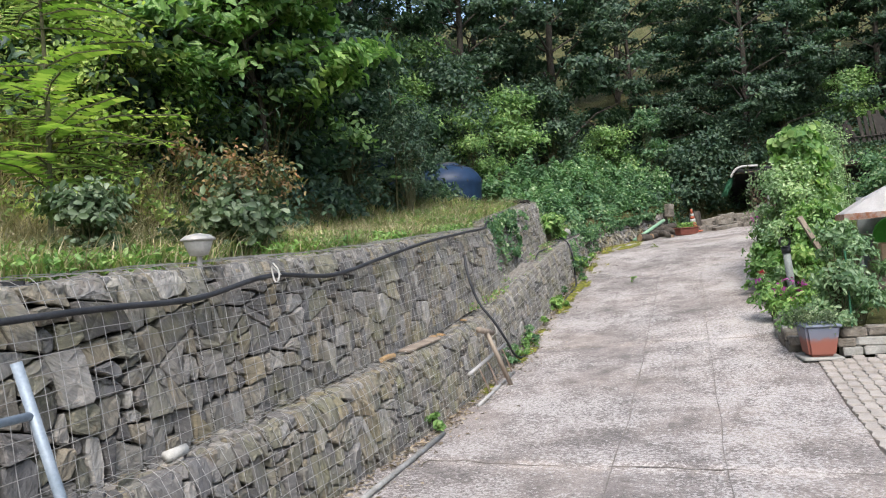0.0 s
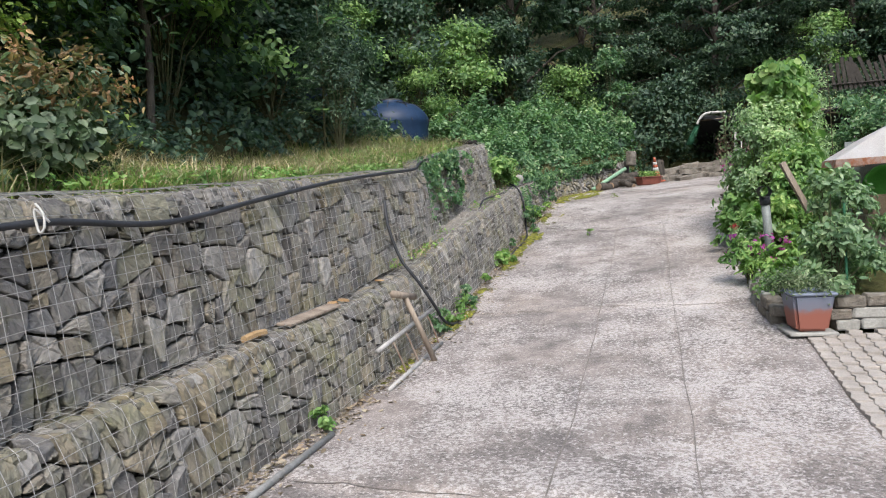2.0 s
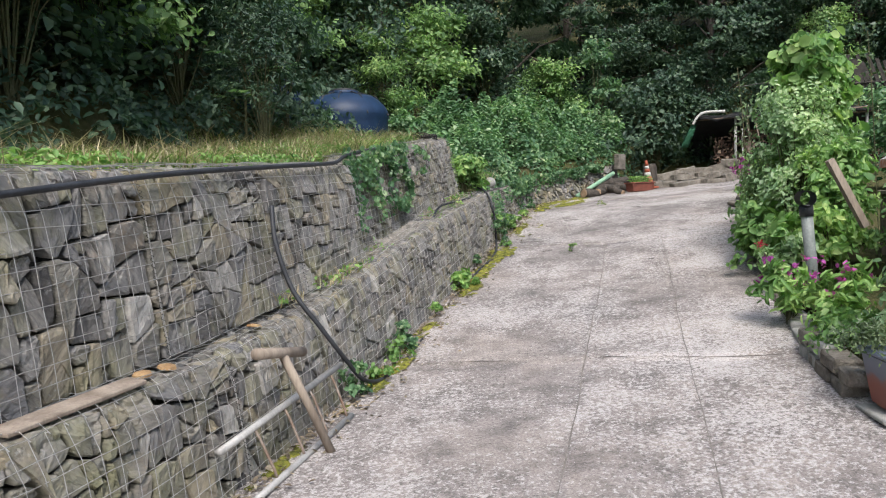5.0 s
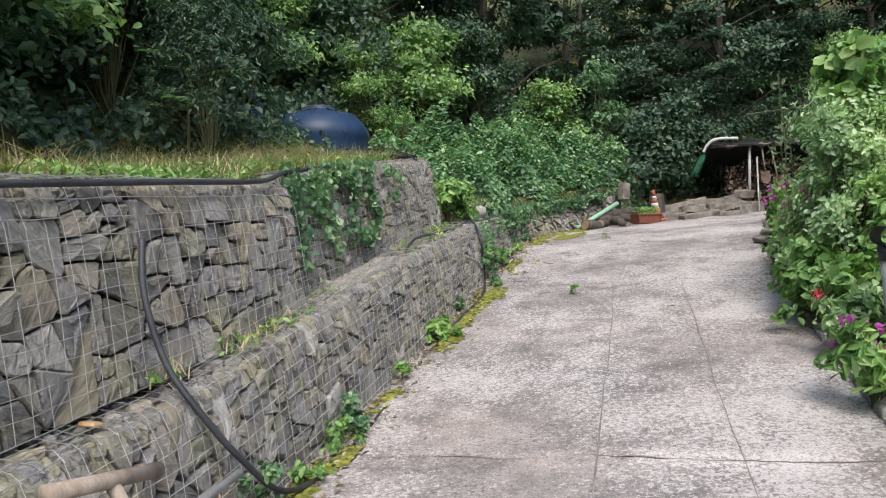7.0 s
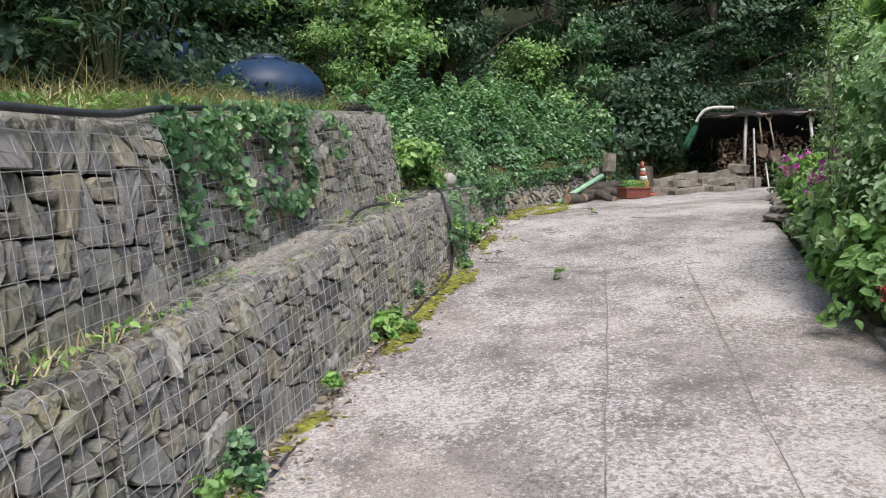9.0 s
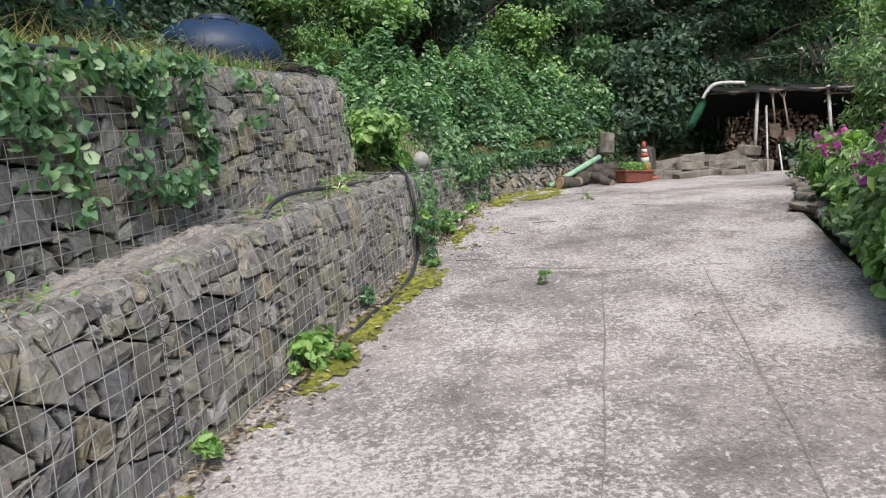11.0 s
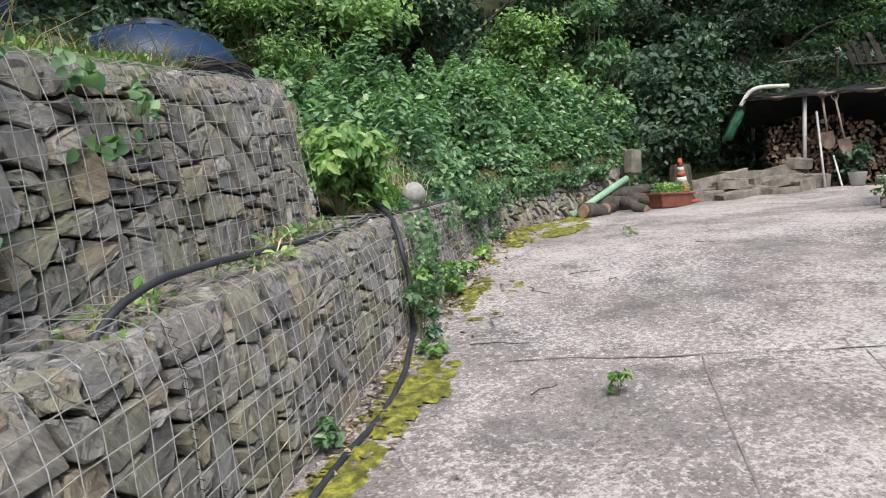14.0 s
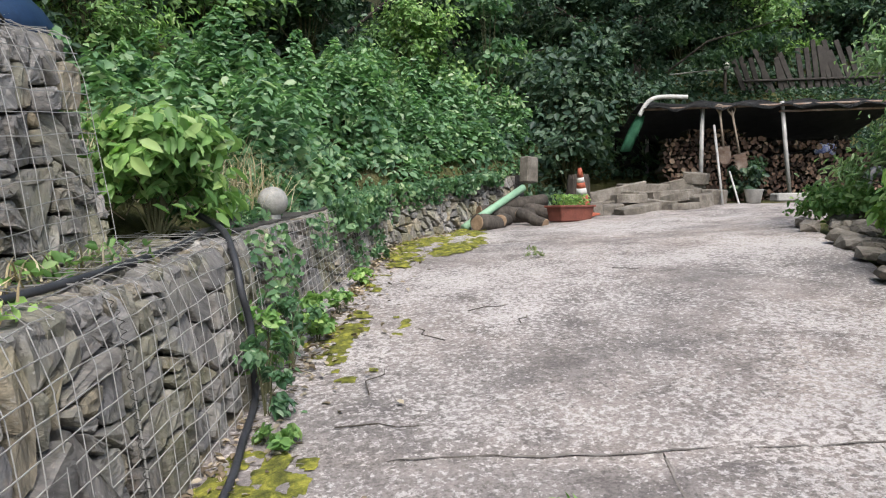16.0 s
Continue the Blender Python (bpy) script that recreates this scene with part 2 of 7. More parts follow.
def tube_bm(points, radius, sides=8, bm=None, caps=True):
    """A round bar along points; radius is one number or one for each point."""
    bm = bm or bmesh.new()
    pts = [Vector(p) for p in points]
    rs = radius if isinstance(radius, (list, tuple)) else [radius] * len(pts)
    rings, last = [], None
    for i, p in enumerate(pts):
        t = (pts[min(i + 1, len(pts) - 1)] - pts[max(i - 1, 0)]).normalized()
        if last is None:
            a = t.orthogonal().normalized()
        else:
            a = (last - t * last.dot(t)).normalized()
        last, b = a, t.cross(a)
        rings.append([bm.verts.new(p + (a * math.cos(k * math.tau / sides) + b * math.sin(k * math.tau / sides)) * rs[i]) for k in range(sides)])
    for r0, r1 in zip(rings, rings[1:]):
        for k in range(sides):
            bm.faces.new((r0[k], r0[(k + 1) % sides], r1[(k + 1) % sides], r1[k]))
    if caps:
        bm.faces.new(rings[0][::-1])
        bm.faces.new(rings[-1])
    return bm


def smooth_line(points, steps=8):
    """Points along a soft curve through the given ones."""
    p = [Vector(v) for v in points]
    out = []
    for i in range(len(p) - 1):
        a, b, c, d = p[max(i - 1, 0)], p[i], p[i + 1], p[min(i + 2, len(p) - 1)]
        for k in range(steps):
            t = k / steps
            out.append(0.5 * ((2 * b) + (c - a) * t + (2 * a - 5 * b + 4 * c - d) * t * t + (3 * b - a - 3 * c + d) * t ** 3))
    return out + [p[-1]]


def lathe_bm(profile, sides=20, bm=None, squash=1.0):
    bm = bm or bmesh.new()
    rings = [[bm.verts.new((r * math.cos(k * math.tau / sides), squash * r * math.sin(k * math.tau / sides), z)) for k in range(sides)] for r, z in profile]
    for r0, r1 in zip(rings, rings[1:]):
        for k in range(sides):
            bm.faces.new((r0[k], r0[(k + 1) % sides], r1[(k + 1) % sides], r1[k]))
    bm.faces.new(rings[0][::-1])
    bm.faces.new(rings[-1])
    return bm


def leaves(name, centres, size, mat, rng, up=0.6, width=0.55, fold=0.25, ways=None, fine=True):
    """Leaves folded along the midrib at the centres; up: how far they face the sky. The far ones are plain kites."""
    c = np.asarray(centres, float)
    n = len(c)
    nor = rng.normal(size=(n, 3)) * (1 - up) + np.array([0, 0, up])
    if ways is not None:
        nor += ways
    nor /= np.linalg.norm(nor, axis=1, keepdims=True) + 1e-9
    t = rng.normal(size=(n, 3)) + np.array([0, 0, -0.5])
    t -= nor * np.sum(t * nor, axis=1, keepdims=True)
    t /= np.linalg.norm(t, axis=1, keepdims=True) + 1e-9
    b = np.cross(nor, t)
    L = (size * rng.uniform(0.55, 1.3, n))[:, None]
    base, tip = c - t * L * 0.5, c + t * L * 0.5 - nor * L * 0.14
    if not fine:
        mid = c - t * L * 0.08
        l, r = mid + b * L * width * 0.5 + nor * L * fold * 0.5, mid - b * L * width * 0.5 + nor * L * fold * 0.5
        v = np.stack([base, r, tip, l], 1).reshape(-1, 3)
        return fast_mesh(name, v, np.arange(n * 4).reshape(-1, 4), mat)
    lo, hi = c - t * L * 0.24 + nor * L * fold * 0.3, c + t * L * 0.16 + nor * L * fold * 0.2
    w0, w1 = b * L * width * 0.46, b * L * width * 0.4
    v = np.stack([base, lo - w0, hi - w1, tip, hi + w1, lo + w0], 1).reshape(-1, 3)
    i = np.arange(n)[:, None] * 6
    q = np.concatenate([i + np.array([[0, 1, 2, 3]]), i + np.array([[0, 3, 4, 5]])], 1).reshape(-1, 4)
    return fast_mesh(name, v, q, mat)


def blades(name, roots, height, mat, rng, width=0.012, lean=0.45):
    p = np.asarray(roots, float)
    n = len(p)
    h = (height * rng.uniform(0.4, 1.2, n))[:, None]
    a = rng.uniform(0, math.tau, n)
    side = np.stack([np.cos(a), np.sin(a), 0 * a], 1) * width * 0.5
    bend = np.stack([-np.sin(a), np.cos(a), 0 * a], 1) * rng.uniform(-lean, lean, n)[:, None] + rng.normal(size=(n, 3)) * 0.1
    bend[:, 2] = 0
    m = p + np.array([0, 0, 1]) * h * 0.6 + bend * h * 0.4
    t = p + np.array([0, 0, 1]) * h * 0.9 + bend * h * 1.2
    v = np.concatenate([p - side, p + side, m + side * 0.8, m - side * 0.8, t + side * 0.1, t - side * 0.1], 1).reshape(-1, 3)
    i = np.arange(n)[:, None] * 6
    q = np.concatenate([i + np.array([[0, 1, 2, 3]]), i + np.array([[3, 2, 4, 5]])], 1).reshape(-1, 4)
    return fast_mesh(name, v, q, mat)

# ---- ground ----
def build_ground():
    ss = np.concatenate([np.arange(-60, -6, 3.0), np.arange(-6, 32, 0.4), np.arange(32, 90, 3.0)])
    qs = np.concatenate([np.arange(-60, -14, 3.0), np.arange(-14, -0.2, 0.45), [-0.085, 0.085], np.arange(0.4, 12, 0.6), np.arange(12, 70, 3.0)])
    S, Q = np.meshgrid(ss, qs, indexing="ij")
    C = Q + edge_c(S)
    Z = land_z(S, C)
    rough = np.array([[noise.noise(Vector((s * 0.7, c * 0.7, 0))) for c in r] for s, r in zip(ss, C)])
    Z = Z + rough * np.where(Q < -3, 0.25, np.where(Q < -0.3, 0.06, 0.0)) + np.where((Q > -0.1) & (C < 5.5) & (S < 24), -0.08, 0)
    X = S * AX + (C - 2.339) * AY
    Y = S * AY - (C - 2.339) * AX
    v = np.stack([X, Y, Z], -1).reshape(-1, 3)
    m = len(qs)
    i = (np.arange(len(ss) - 1)[:, None] * m + np.arange(m - 1)[None, :]).reshape(-1)
    me = fast_mesh("ground", v, np.stack([i, i + m, i + m + 1, i + 1], 1), SOIL)
    me.polygons.foreach_set("use_smooth", [True] * len(me.polygons))
    tagged(new("ground", me), "dark earth and leaf litter rising into a wooded hillside", "ground", kind="structure")


build_ground()


# ---- concrete road in cast slabs ----
def road_right(s):
    return np.interp(s, (-12, 8.6, 9.2, 10.9, 12.5, 15, 16.6, 17.6, 18.6, 19.8, 20.6, 22, 24), (3.52, 3.52, 3.45, 3.35, 3.42, 3.58, 3.72, 3.98, 4.2, 4.35, 4.9, 6.4, 7.5))


JOINT = speckled("joint_dirt", [(0.3, (0.13, 0.115, 0.1)), (0.7, (0.26, 0.235, 0.215))], 9, 60, 0.95, 0, 1.0, 0.01)


def build_road():
    road = thing("road", "worn grey concrete lane with cast slab joints, mossy along the wall", "road", kind="structure")
    cuts_s = [-12, -5, 1.2, 5.2, 9.68, 14.45, 19.4, 23.4]
    rng = np.random.default_rng(4)
    for a, (s0, s1) in enumerate(zip(cuts_s, cuts_s[1:])):
        lows, highs = ((-0.4, 1.71, 2.48), (1.71, 2.48, None)) if s0 < 14 else ((-0.4,), (None,))
        for k in range(len(lows)):
            c0 = lows[k]
            wob = rng.uniform(-0.004, 0.004)
            ns = max(8, int((s1 - s0) / 0.14))
            nc = 14 if s0 < 14 else 34
            verts, faces = [], []
            for i in range(ns + 1):
                s = s0 + 0.004 + (s1 - s0 - 0.008) * i / ns
                hi = float(road_right(s)) if highs[k] is None else highs[k] - 0.0025
                lo = c0 + (0.0025 if k else 0)
                for j in range(nc + 1):
                    c = lo + (hi - lo) * j / nc
                    if k == 0 and j == 0:
                        c = -0.4
                    w = 0.02 * noise.noise(Vector((s * 1.4, c * 1.4, 3))) + 0.008 * noise.noise(Vector((s * 6, c * 6, 7)))
                    edge = -0.006 if (i in (0, ns) or j in (0, nc)) else 0.0
                    ws = 0.03 * noise.noise(Vector((c * 2, a * 7.0, 1))) if i in (0, ns) else 0
                    verts.append(W(s + ws * 0.3, c + 0.02 * noise.noise(Vector((s * 1.3, c * 0.2, 2))), float(road_z(s, c)) + w + wob * 0.5 + edge))
            m = nc + 1
            for i in range(ns):
                for j in range(nc):
                    faces.append((i * m + j, i * m + j + 1, (i + 1) * m + j + 1, (i + 1) * m + j)[::-1])
            # skirts close the slab's sides
            rim = [i * m for i in range(ns + 1)], [i * m + nc for i in range(ns + 1)], list(range(m)), [ns * m + j for j in range(m)]
            for line in rim:
                start = len(verts)
                for v in line:
                    verts.append(verts[v] - Vector((0, 0, 0.1)))
                for u in range(len(line) - 1):
                    faces.append((line[u], line[u + 1], start + u + 1, start + u))
            part("slab", mesh_of("slab", verts, faces, CONCRETE, True), None, road)

    def top(s, c):
        return float(road_z(s, c)) + 0.02 * noise.noise(Vector((s * 1.4, c * 1.4, 3))) + 0.008 * noise.noise(Vector((s * 6, c * 6, 7)))

    # dirt that fills the joints, lengthwise and across, worn away in places
    for c0 in (1.71, 2.48):
        verts, faces = [], []
        ls = np.arange(-4, 14.45, 0.05)
        for s in ls:
            cc = c0 + 0.02 * noise.noise(Vector((s * 1.3, c0 * 0.2, 2)))
            w = (0.0045 if c0 < 2 else 0.0035) + 0.003 * noise.noise(Vector((s * 3, c0, 8)))
            verts += [W(s, cc - w, top(s, cc) - 0.003), W(s, cc + w, top(s, cc) - 0.003)]
        faces = [(2 * i, 2 * i + 1, 2 * i + 3, 2 * i + 2) for i in range(len(ls) - 1)]
        part("joint_dirt", mesh_of("joint_dirt", verts, faces, JOINT), None, road, "dusty dirt in a joint")
    for s0 in (5.2, 9.68, 14.45, 19.4):
        verts, faces = [], []
        lc = np.arange(0.1, float(road_right(s0)) - 0.05, 0.03)
        for c in lc:
            s = s0 + 0.03 * noise.noise(Vector((c * 2.5, s0, 1))) + 0.015 * noise.noise(Vector((c * 11, s0, 4)))
            w = max(0.001, 0.003 + 0.016 * noise.noise(Vector((c * 4, s0, 8))))
            verts += [W(s - w, c, top(s, c) + 0.0005), W(s, c, top(s, c) + (0.0015 if noise.noise(Vector((c * 3, s0, 15))) > -0.1 else -0.004)), W(s + w, c, top(s, c) + 0.0005)]
        for i in range(len(lc) - 1):
            faces += [(3 * i, 3 * i + 1, 3 * i + 4, 3 * i + 3), (3 * i + 1, 3 * i + 2, 3 * i + 5, 3 * i + 4)]
        part("joint_dirt", mesh_of("joint_dirt", verts, faces, JOINT), None, road, "dusty dirt in a joint")


build_road()


# ---- gabion walls: wire baskets packed with split stone ----
def halve(poly, mx, my, dx, dy):
    """The side of a convex polygon that lies behind the line through (mx, my) with normal (dx, dy)."""
    out = []
    for (ax, ay), (bx, by) in zip(poly, poly[1:] + poly[:1]):
        da, db = (ax - mx) * dx + (ay - my) * dy, (bx - mx) * dx + (by - my) * dy
        if da <= 0:
            out.append((ax, ay))
        if da * db < 0:
            t = da / (da - db)
            out.append((ax + (bx - ax) * t, ay + (by - ay) * t))
    return out


def area_of(poly):
    return 0.5 * abs(sum(a[0] * b[1] - b[0] * a[1] for a, b in zip(poly, poly[1:] + poly[:1])))


def clusters(u0, u1, v0, v1, du, dv, rng):
    """Irregular polygons that fill a rectangle: the loose groups in which the stones are stacked."""
    seeds = []
    nv = max(1, round((v1 - v0) / dv))
    for r in range(nv):
        u = u0 - du * rng.uniform(0, 1)
        while u < u1 + du:
            w = du * rng.uniform(0.6, 1.4)
            seeds.append((u + w / 2, v0 + (v1 - v0) * (r + 0.5 + rng.uniform(-0.4, 0.4)) / nv))
            u += w
    pts = np.array(seeds)
    for p in pts:
        poly = [(u0, v0), (u1, v0), (u1, v1), (u0, v1)]
        near = pts[np.argsort(np.hypot(pts[:, 0] - p[0], pts[:, 1] - p[1]))[1:16]]
        for o in near:
            poly = halve(poly, (p[0] + o[0]) / 2, (p[1] + o[1]) / 2, o[0] - p[0], o[1] - p[1])
            if len(poly) < 3:
                break
        if len(poly) >= 3:
            yield poly


def cells(u0, u1, v0, v1, du, dv, rng):
    """Tightly packed blocky stones: each loose group is split across its longer side, again and again."""
    for group in clusters(u0, u1, v0, v1, du * 2.6, min(dv * 2.9, v1 - v0), rng):
        upright = rng.uniform(0.75, 1.7)
        todo = [group]
        while todo:
            poly = todo.pop()
            a = area_of(poly)
            w = max(p[0] for p in poly) - min(p[0] for p in poly)
            h = max(p[1] for p in poly) - min(p[1] for p in poly)
            if a < 0.12 * du * dv:
                continue
            if a < du * dv * rng.choice([0.5, 0.9, 1.3, 1.9, 2.6]) and max(w, h) < 2.6 * min(w, h):
                yield poly
                continue
            ang = rng.normal(0, 0.2) + (0 if w * upright > h * rng.uniform(0.8, 1.25) else math.pi / 2)
            f = rng.uniform(0.34, 0.66)
            mx = min(p[0] for p in poly) + w * (f if abs(math.cos(ang)) > 0.7 else 0.5)
            my = min(p[1] for p in poly) + h * (f if abs(math.cos(ang)) < 0.7 else 0.5)
            for sg in (1, -1):
                q = halve(poly, mx, my, sg * math.cos(ang), sg * math.sin(ang))
                if len(q) >= 3:
                    todo.append(q)


def shrink(poly, d, rng=None):
    """A convex polygon with each side moved inwards by about d."""
    out = poly
    cx, cy = sum(p[0] for p in poly) / len(poly), sum(p[1] for p in poly) / len(poly)
    for a, b in zip(poly, poly[1:] + poly[:1]):
        nx, ny = b[1] - a[1], a[0] - b[0]
        L = math.hypot(nx, ny)
        if L < 1e-6:
            continue
        nx, ny = nx / L, ny / L
        if (cx - a[0]) * nx + (cy - a[1]) * ny > 0:
            nx, ny = -nx, -ny
        e = d if rng is None else d * rng.uniform(0.4, 1.7)
        out = halve(out, a[0] - nx * e, a[1] - ny * e, nx, ny)
        if len(out) < 3:
            return None
    return out


def stone_mesh(poly, place, rng, gap=0.0045, depth=0.11, proud=0.014):
    """One split stone: polygon in the face, corners knocked off, broken front; place(u, v, out) gives the world point."""
    poly = shrink(poly, gap, rng)
    if poly is None:
        return None
    cx, cy = sum(p[0] for p in poly) / len(poly), sum(p[1] for p in poly) / len(poly)
    ring = []
    n = len(poly)
    for k in range(n):
        a, b, c = poly[k - 1], poly[k], poly[(k + 1) % n]
        la, lc = math.hypot(a[0] - b[0], a[1] - b[1]), math.hypot(c[0] - b[0], c[1] - b[1])
        if min(la, lc) < 0.012:
            if lc > 0.012:
                ring.append(b)
            continue
        cut = min(0.4, rng.choice([0.006, 0.012, 0.03]) / min(la, lc))
        ring.append((b[0] + (a[0] - b[0]) * cut, b[1] + (a[1] - b[1]) * cut))
        ring.append((b[0] + (c[0] - b[0]) * cut * rng.uniform(0.5, 1.3), b[1] + (c[1] - b[1]) * cut))
        if lc > 0.075:
            f = rng.uniform(0.35, 0.65)
            ring.append((b[0] + (c[0] - b[0]) * f + rng.uniform(-0.006, 0.006), b[1] + (c[1] - b[1]) * f + rng.uniform(-0.006, 0.006)))
    if len(ring) < 3:
        return None
    tx, ty, o0 = rng.normal(0, 0.1), rng.normal(0, 0.12), rng.uniform(-0.02, proud)
    size = max(0.03, min(max(p[0] for p in ring) - min(p[0] for p in ring), max(p[1] for p in ring) - min(p[1] for p in ring)))

    def inset(p, d):
        r = math.hypot(p[0] - cx, p[1] - cy) + 1e-6
        f = max(0.3, (r - d) / r)
        return cx + (p[0] - cx) * f, cy + (p[1] - cy) * f

    def lift(u, v):
        return o0 + tx * (u - cx) + ty * (v - cy)

    verts, n = [], len(ring)
    for p in ring:
        u, v = inset(p, 0.012)
        verts.append(place(u, v, -depth))
    for p in ring:
        verts.append(place(p[0], p[1], lift(*p) - rng.uniform(0.006, 0.018)))
    for p in ring:
        u, v = inset(p, rng.uniform(0.003, 0.011))
        verts.append(place(u, v, lift(u, v) + rng.uniform(-0.004, 0.003)))
    for p in ring:
        u, v = inset(p, size * rng.uniform(0.14, 0.3))
        verts.append(place(u, v, lift(u, v) + rng.normal(0, 0.0045)))
    verts.append(place(cx + rng.normal(0, 0.1) * size, cy + rng.normal(0, 0.1) * size, o0 + rng.normal(0, 0.006)))
    faces = []
    for r in range(3):
        for k in range(n):
            faces.append((r * n + k, r * n + (k + 1) % n, (r + 1) * n + (k + 1) % n, (r + 1) * n + k))
    for k in range(n):
        faces.append((3 * n + k, 3 * n + (k + 1) % n, 4 * n))
    return mesh_of("stone", verts, faces, STONE)


def wire_bm(bm, pts, r=0.0025):
    tube_bm(pts, r, 3, bm, False)


def gabion(s0, s1, base, top, face, thick, rng, label, top_stones=True, cell=(0.15, 0.125), ledge=None):
    """One basket: base(s), top(s) heights, face(s, f) the front's c at height share f."""
    g = thing("gabion_basket", label, "gabion", W((s0 + s1) / 2, face(s0, 0) - 0.1, base((s0 + s1) / 2)), 0, "stone-filled gabion baskets")
    inv = g.matrix_world.inverted()
    h = top((s0 + s1) / 2) - base((s0 + s1) / 2)

    def front(u, v, out):
        f = v / h
        z = base(u) + (top(u) - base(u)) * f
        slump = 0.045 * max(0.0, (f - 0.86) / 0.14) ** 2 - 0.016 * math.sin(math.pi * f) * math.sin(math.pi * (u - s0) / (s1 - s0)) ** 2
        return inv @ W(u, face(u, f) + out - slump, z)

    def upper(u, v, out):
        return inv @ W(u, face(u, 1.0) - v, top(u) + out - 0.03 * max(0.0, 1 - v / 0.09) ** 2 + 0.012 * noise.noise(Vector((u * 5, v * 5, 2))))

    # dark core behind the stones, its colour standing in for shade in the gaps
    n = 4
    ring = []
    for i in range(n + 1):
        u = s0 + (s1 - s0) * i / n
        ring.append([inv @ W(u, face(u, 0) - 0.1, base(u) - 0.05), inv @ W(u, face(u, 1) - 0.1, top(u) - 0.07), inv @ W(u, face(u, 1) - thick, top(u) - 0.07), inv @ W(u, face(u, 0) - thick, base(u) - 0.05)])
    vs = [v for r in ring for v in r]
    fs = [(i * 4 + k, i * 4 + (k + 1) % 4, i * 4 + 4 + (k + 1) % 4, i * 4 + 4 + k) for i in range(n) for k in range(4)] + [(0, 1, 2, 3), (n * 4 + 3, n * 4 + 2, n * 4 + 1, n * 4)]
    part("core", mesh_of("core", vs, fs, GAP_SHADE_WIRE), None, g, "basket core, dark with the shade of the stone gaps")
    for poly in cells(s0, s1, -0.02, h, cell[0], cell[1], rng):
        me = stone_mesh(poly, front, rng)
        if me:
            part("stone", me, None, g)
    tw = thick if ledge is None else ledge
    if top_stones:
        for poly in cells(s0, s1, 0.0, tw, 0.1, 0.085, rng):
            me = stone_mesh(poly, upper, rng, 0.007, 0.06, 0.012)
            if me:
                part("stone", me, None, g)
    # welded mesh over the front and the top
    bm = bmesh.new()
    rows = max(3, round(h / 0.08))
    for r in range(rows + 1):
        f = r / rows
        pts = []
        for i in range(13):
            u = s0 + (s1 - s0) * i / 12
            pts.append(front(u, h * f + rng.uniform(-0.006, 0.006), 0.02 + rng.uniform(-0.004, 0.006)))
        wire_bm(bm, pts)
    cols = max(4, round((s1 - s0) / 0.095))
    for k in range(cols + 1):
        u = s0 + (s1 - s0) * k / cols
        lean = rng.uniform(-0.012, 0.012)
        pts = [front(min(max(u + lean * f, s0), s1), h * f, 0.024 + rng.uniform(-0.004, 0.006)) for f in (0, 0.2, 0.4, 0.6, 0.8, 1.0)]
        pts.append(upper(u, 0.0, 0.02))
        pts += [upper(u, tw * f, 0.024 + rng.uniform(-0.004, 0.014)) for f in (0.12, 0.3, 0.5, 0.75, 1.0)]
        wire_bm(bm, pts, 0.0019)
    for k in range(1, int(tw / 0.1) + 1):
        wire_bm(bm, [upper(s0 + (s1 - s0) * i / 10, k * 0.1, 0.026 + rng.uniform(-0.004, 0.012)) for i in range(11)])
    part("wire_mesh", bm, WIRE, g, "galvanised welded wire mesh")
    # spiral that laces the basket to its neighbour
    bm = bmesh.new()
    turns = int(h / 0.03)
    tube_bm([front(s0 + 0.01 * math.cos(a), h * a / (turns * math.tau), 0.024 + 0.01 * math.sin(a)) for a in [i * math.tau / 6 for i in range(turns * 6)]], 0.0017, 3, bm, False)
    part("lacing_spiral", bm, GAP_SHADE_WIRE, g, "dull spiral lacing wire")
    return g


def line_of(*pairs):
    xs, ys = [p[0] for p in pairs], [p[1] for p in pairs]
    return lambda s: float(np.interp(s, xs, ys))


LOW_TOP = line_of((-6, 0.55), (3.8, 0.58), (7.5, 0.64), (8.7, 0.71), (10.1, 0.92), (11.3, 1.09), (12.5, 1.26), (14.8, 1.50), (15.5, 1.57))
SEG1_TOP = line_of((-6, 1.46), (2.3, 1.53), (5.4, 1.59), (10.1, 1.81))
SEG1_BASE = line_of((-6, 0.53), (3.6, 0.58), (6.2, 0.64), (7.5, 0.68), (9.4, 0.83), (10.4, 0.95))
SEG2_TOP = line_of((10.4, 1.88), (12.4, 2.12), (14.75, 2.40))
SEG2_BASE = line_of((10.4, 0.92), (12.1, 1.10), (12.9, 1.30), (14.75, 1.52))


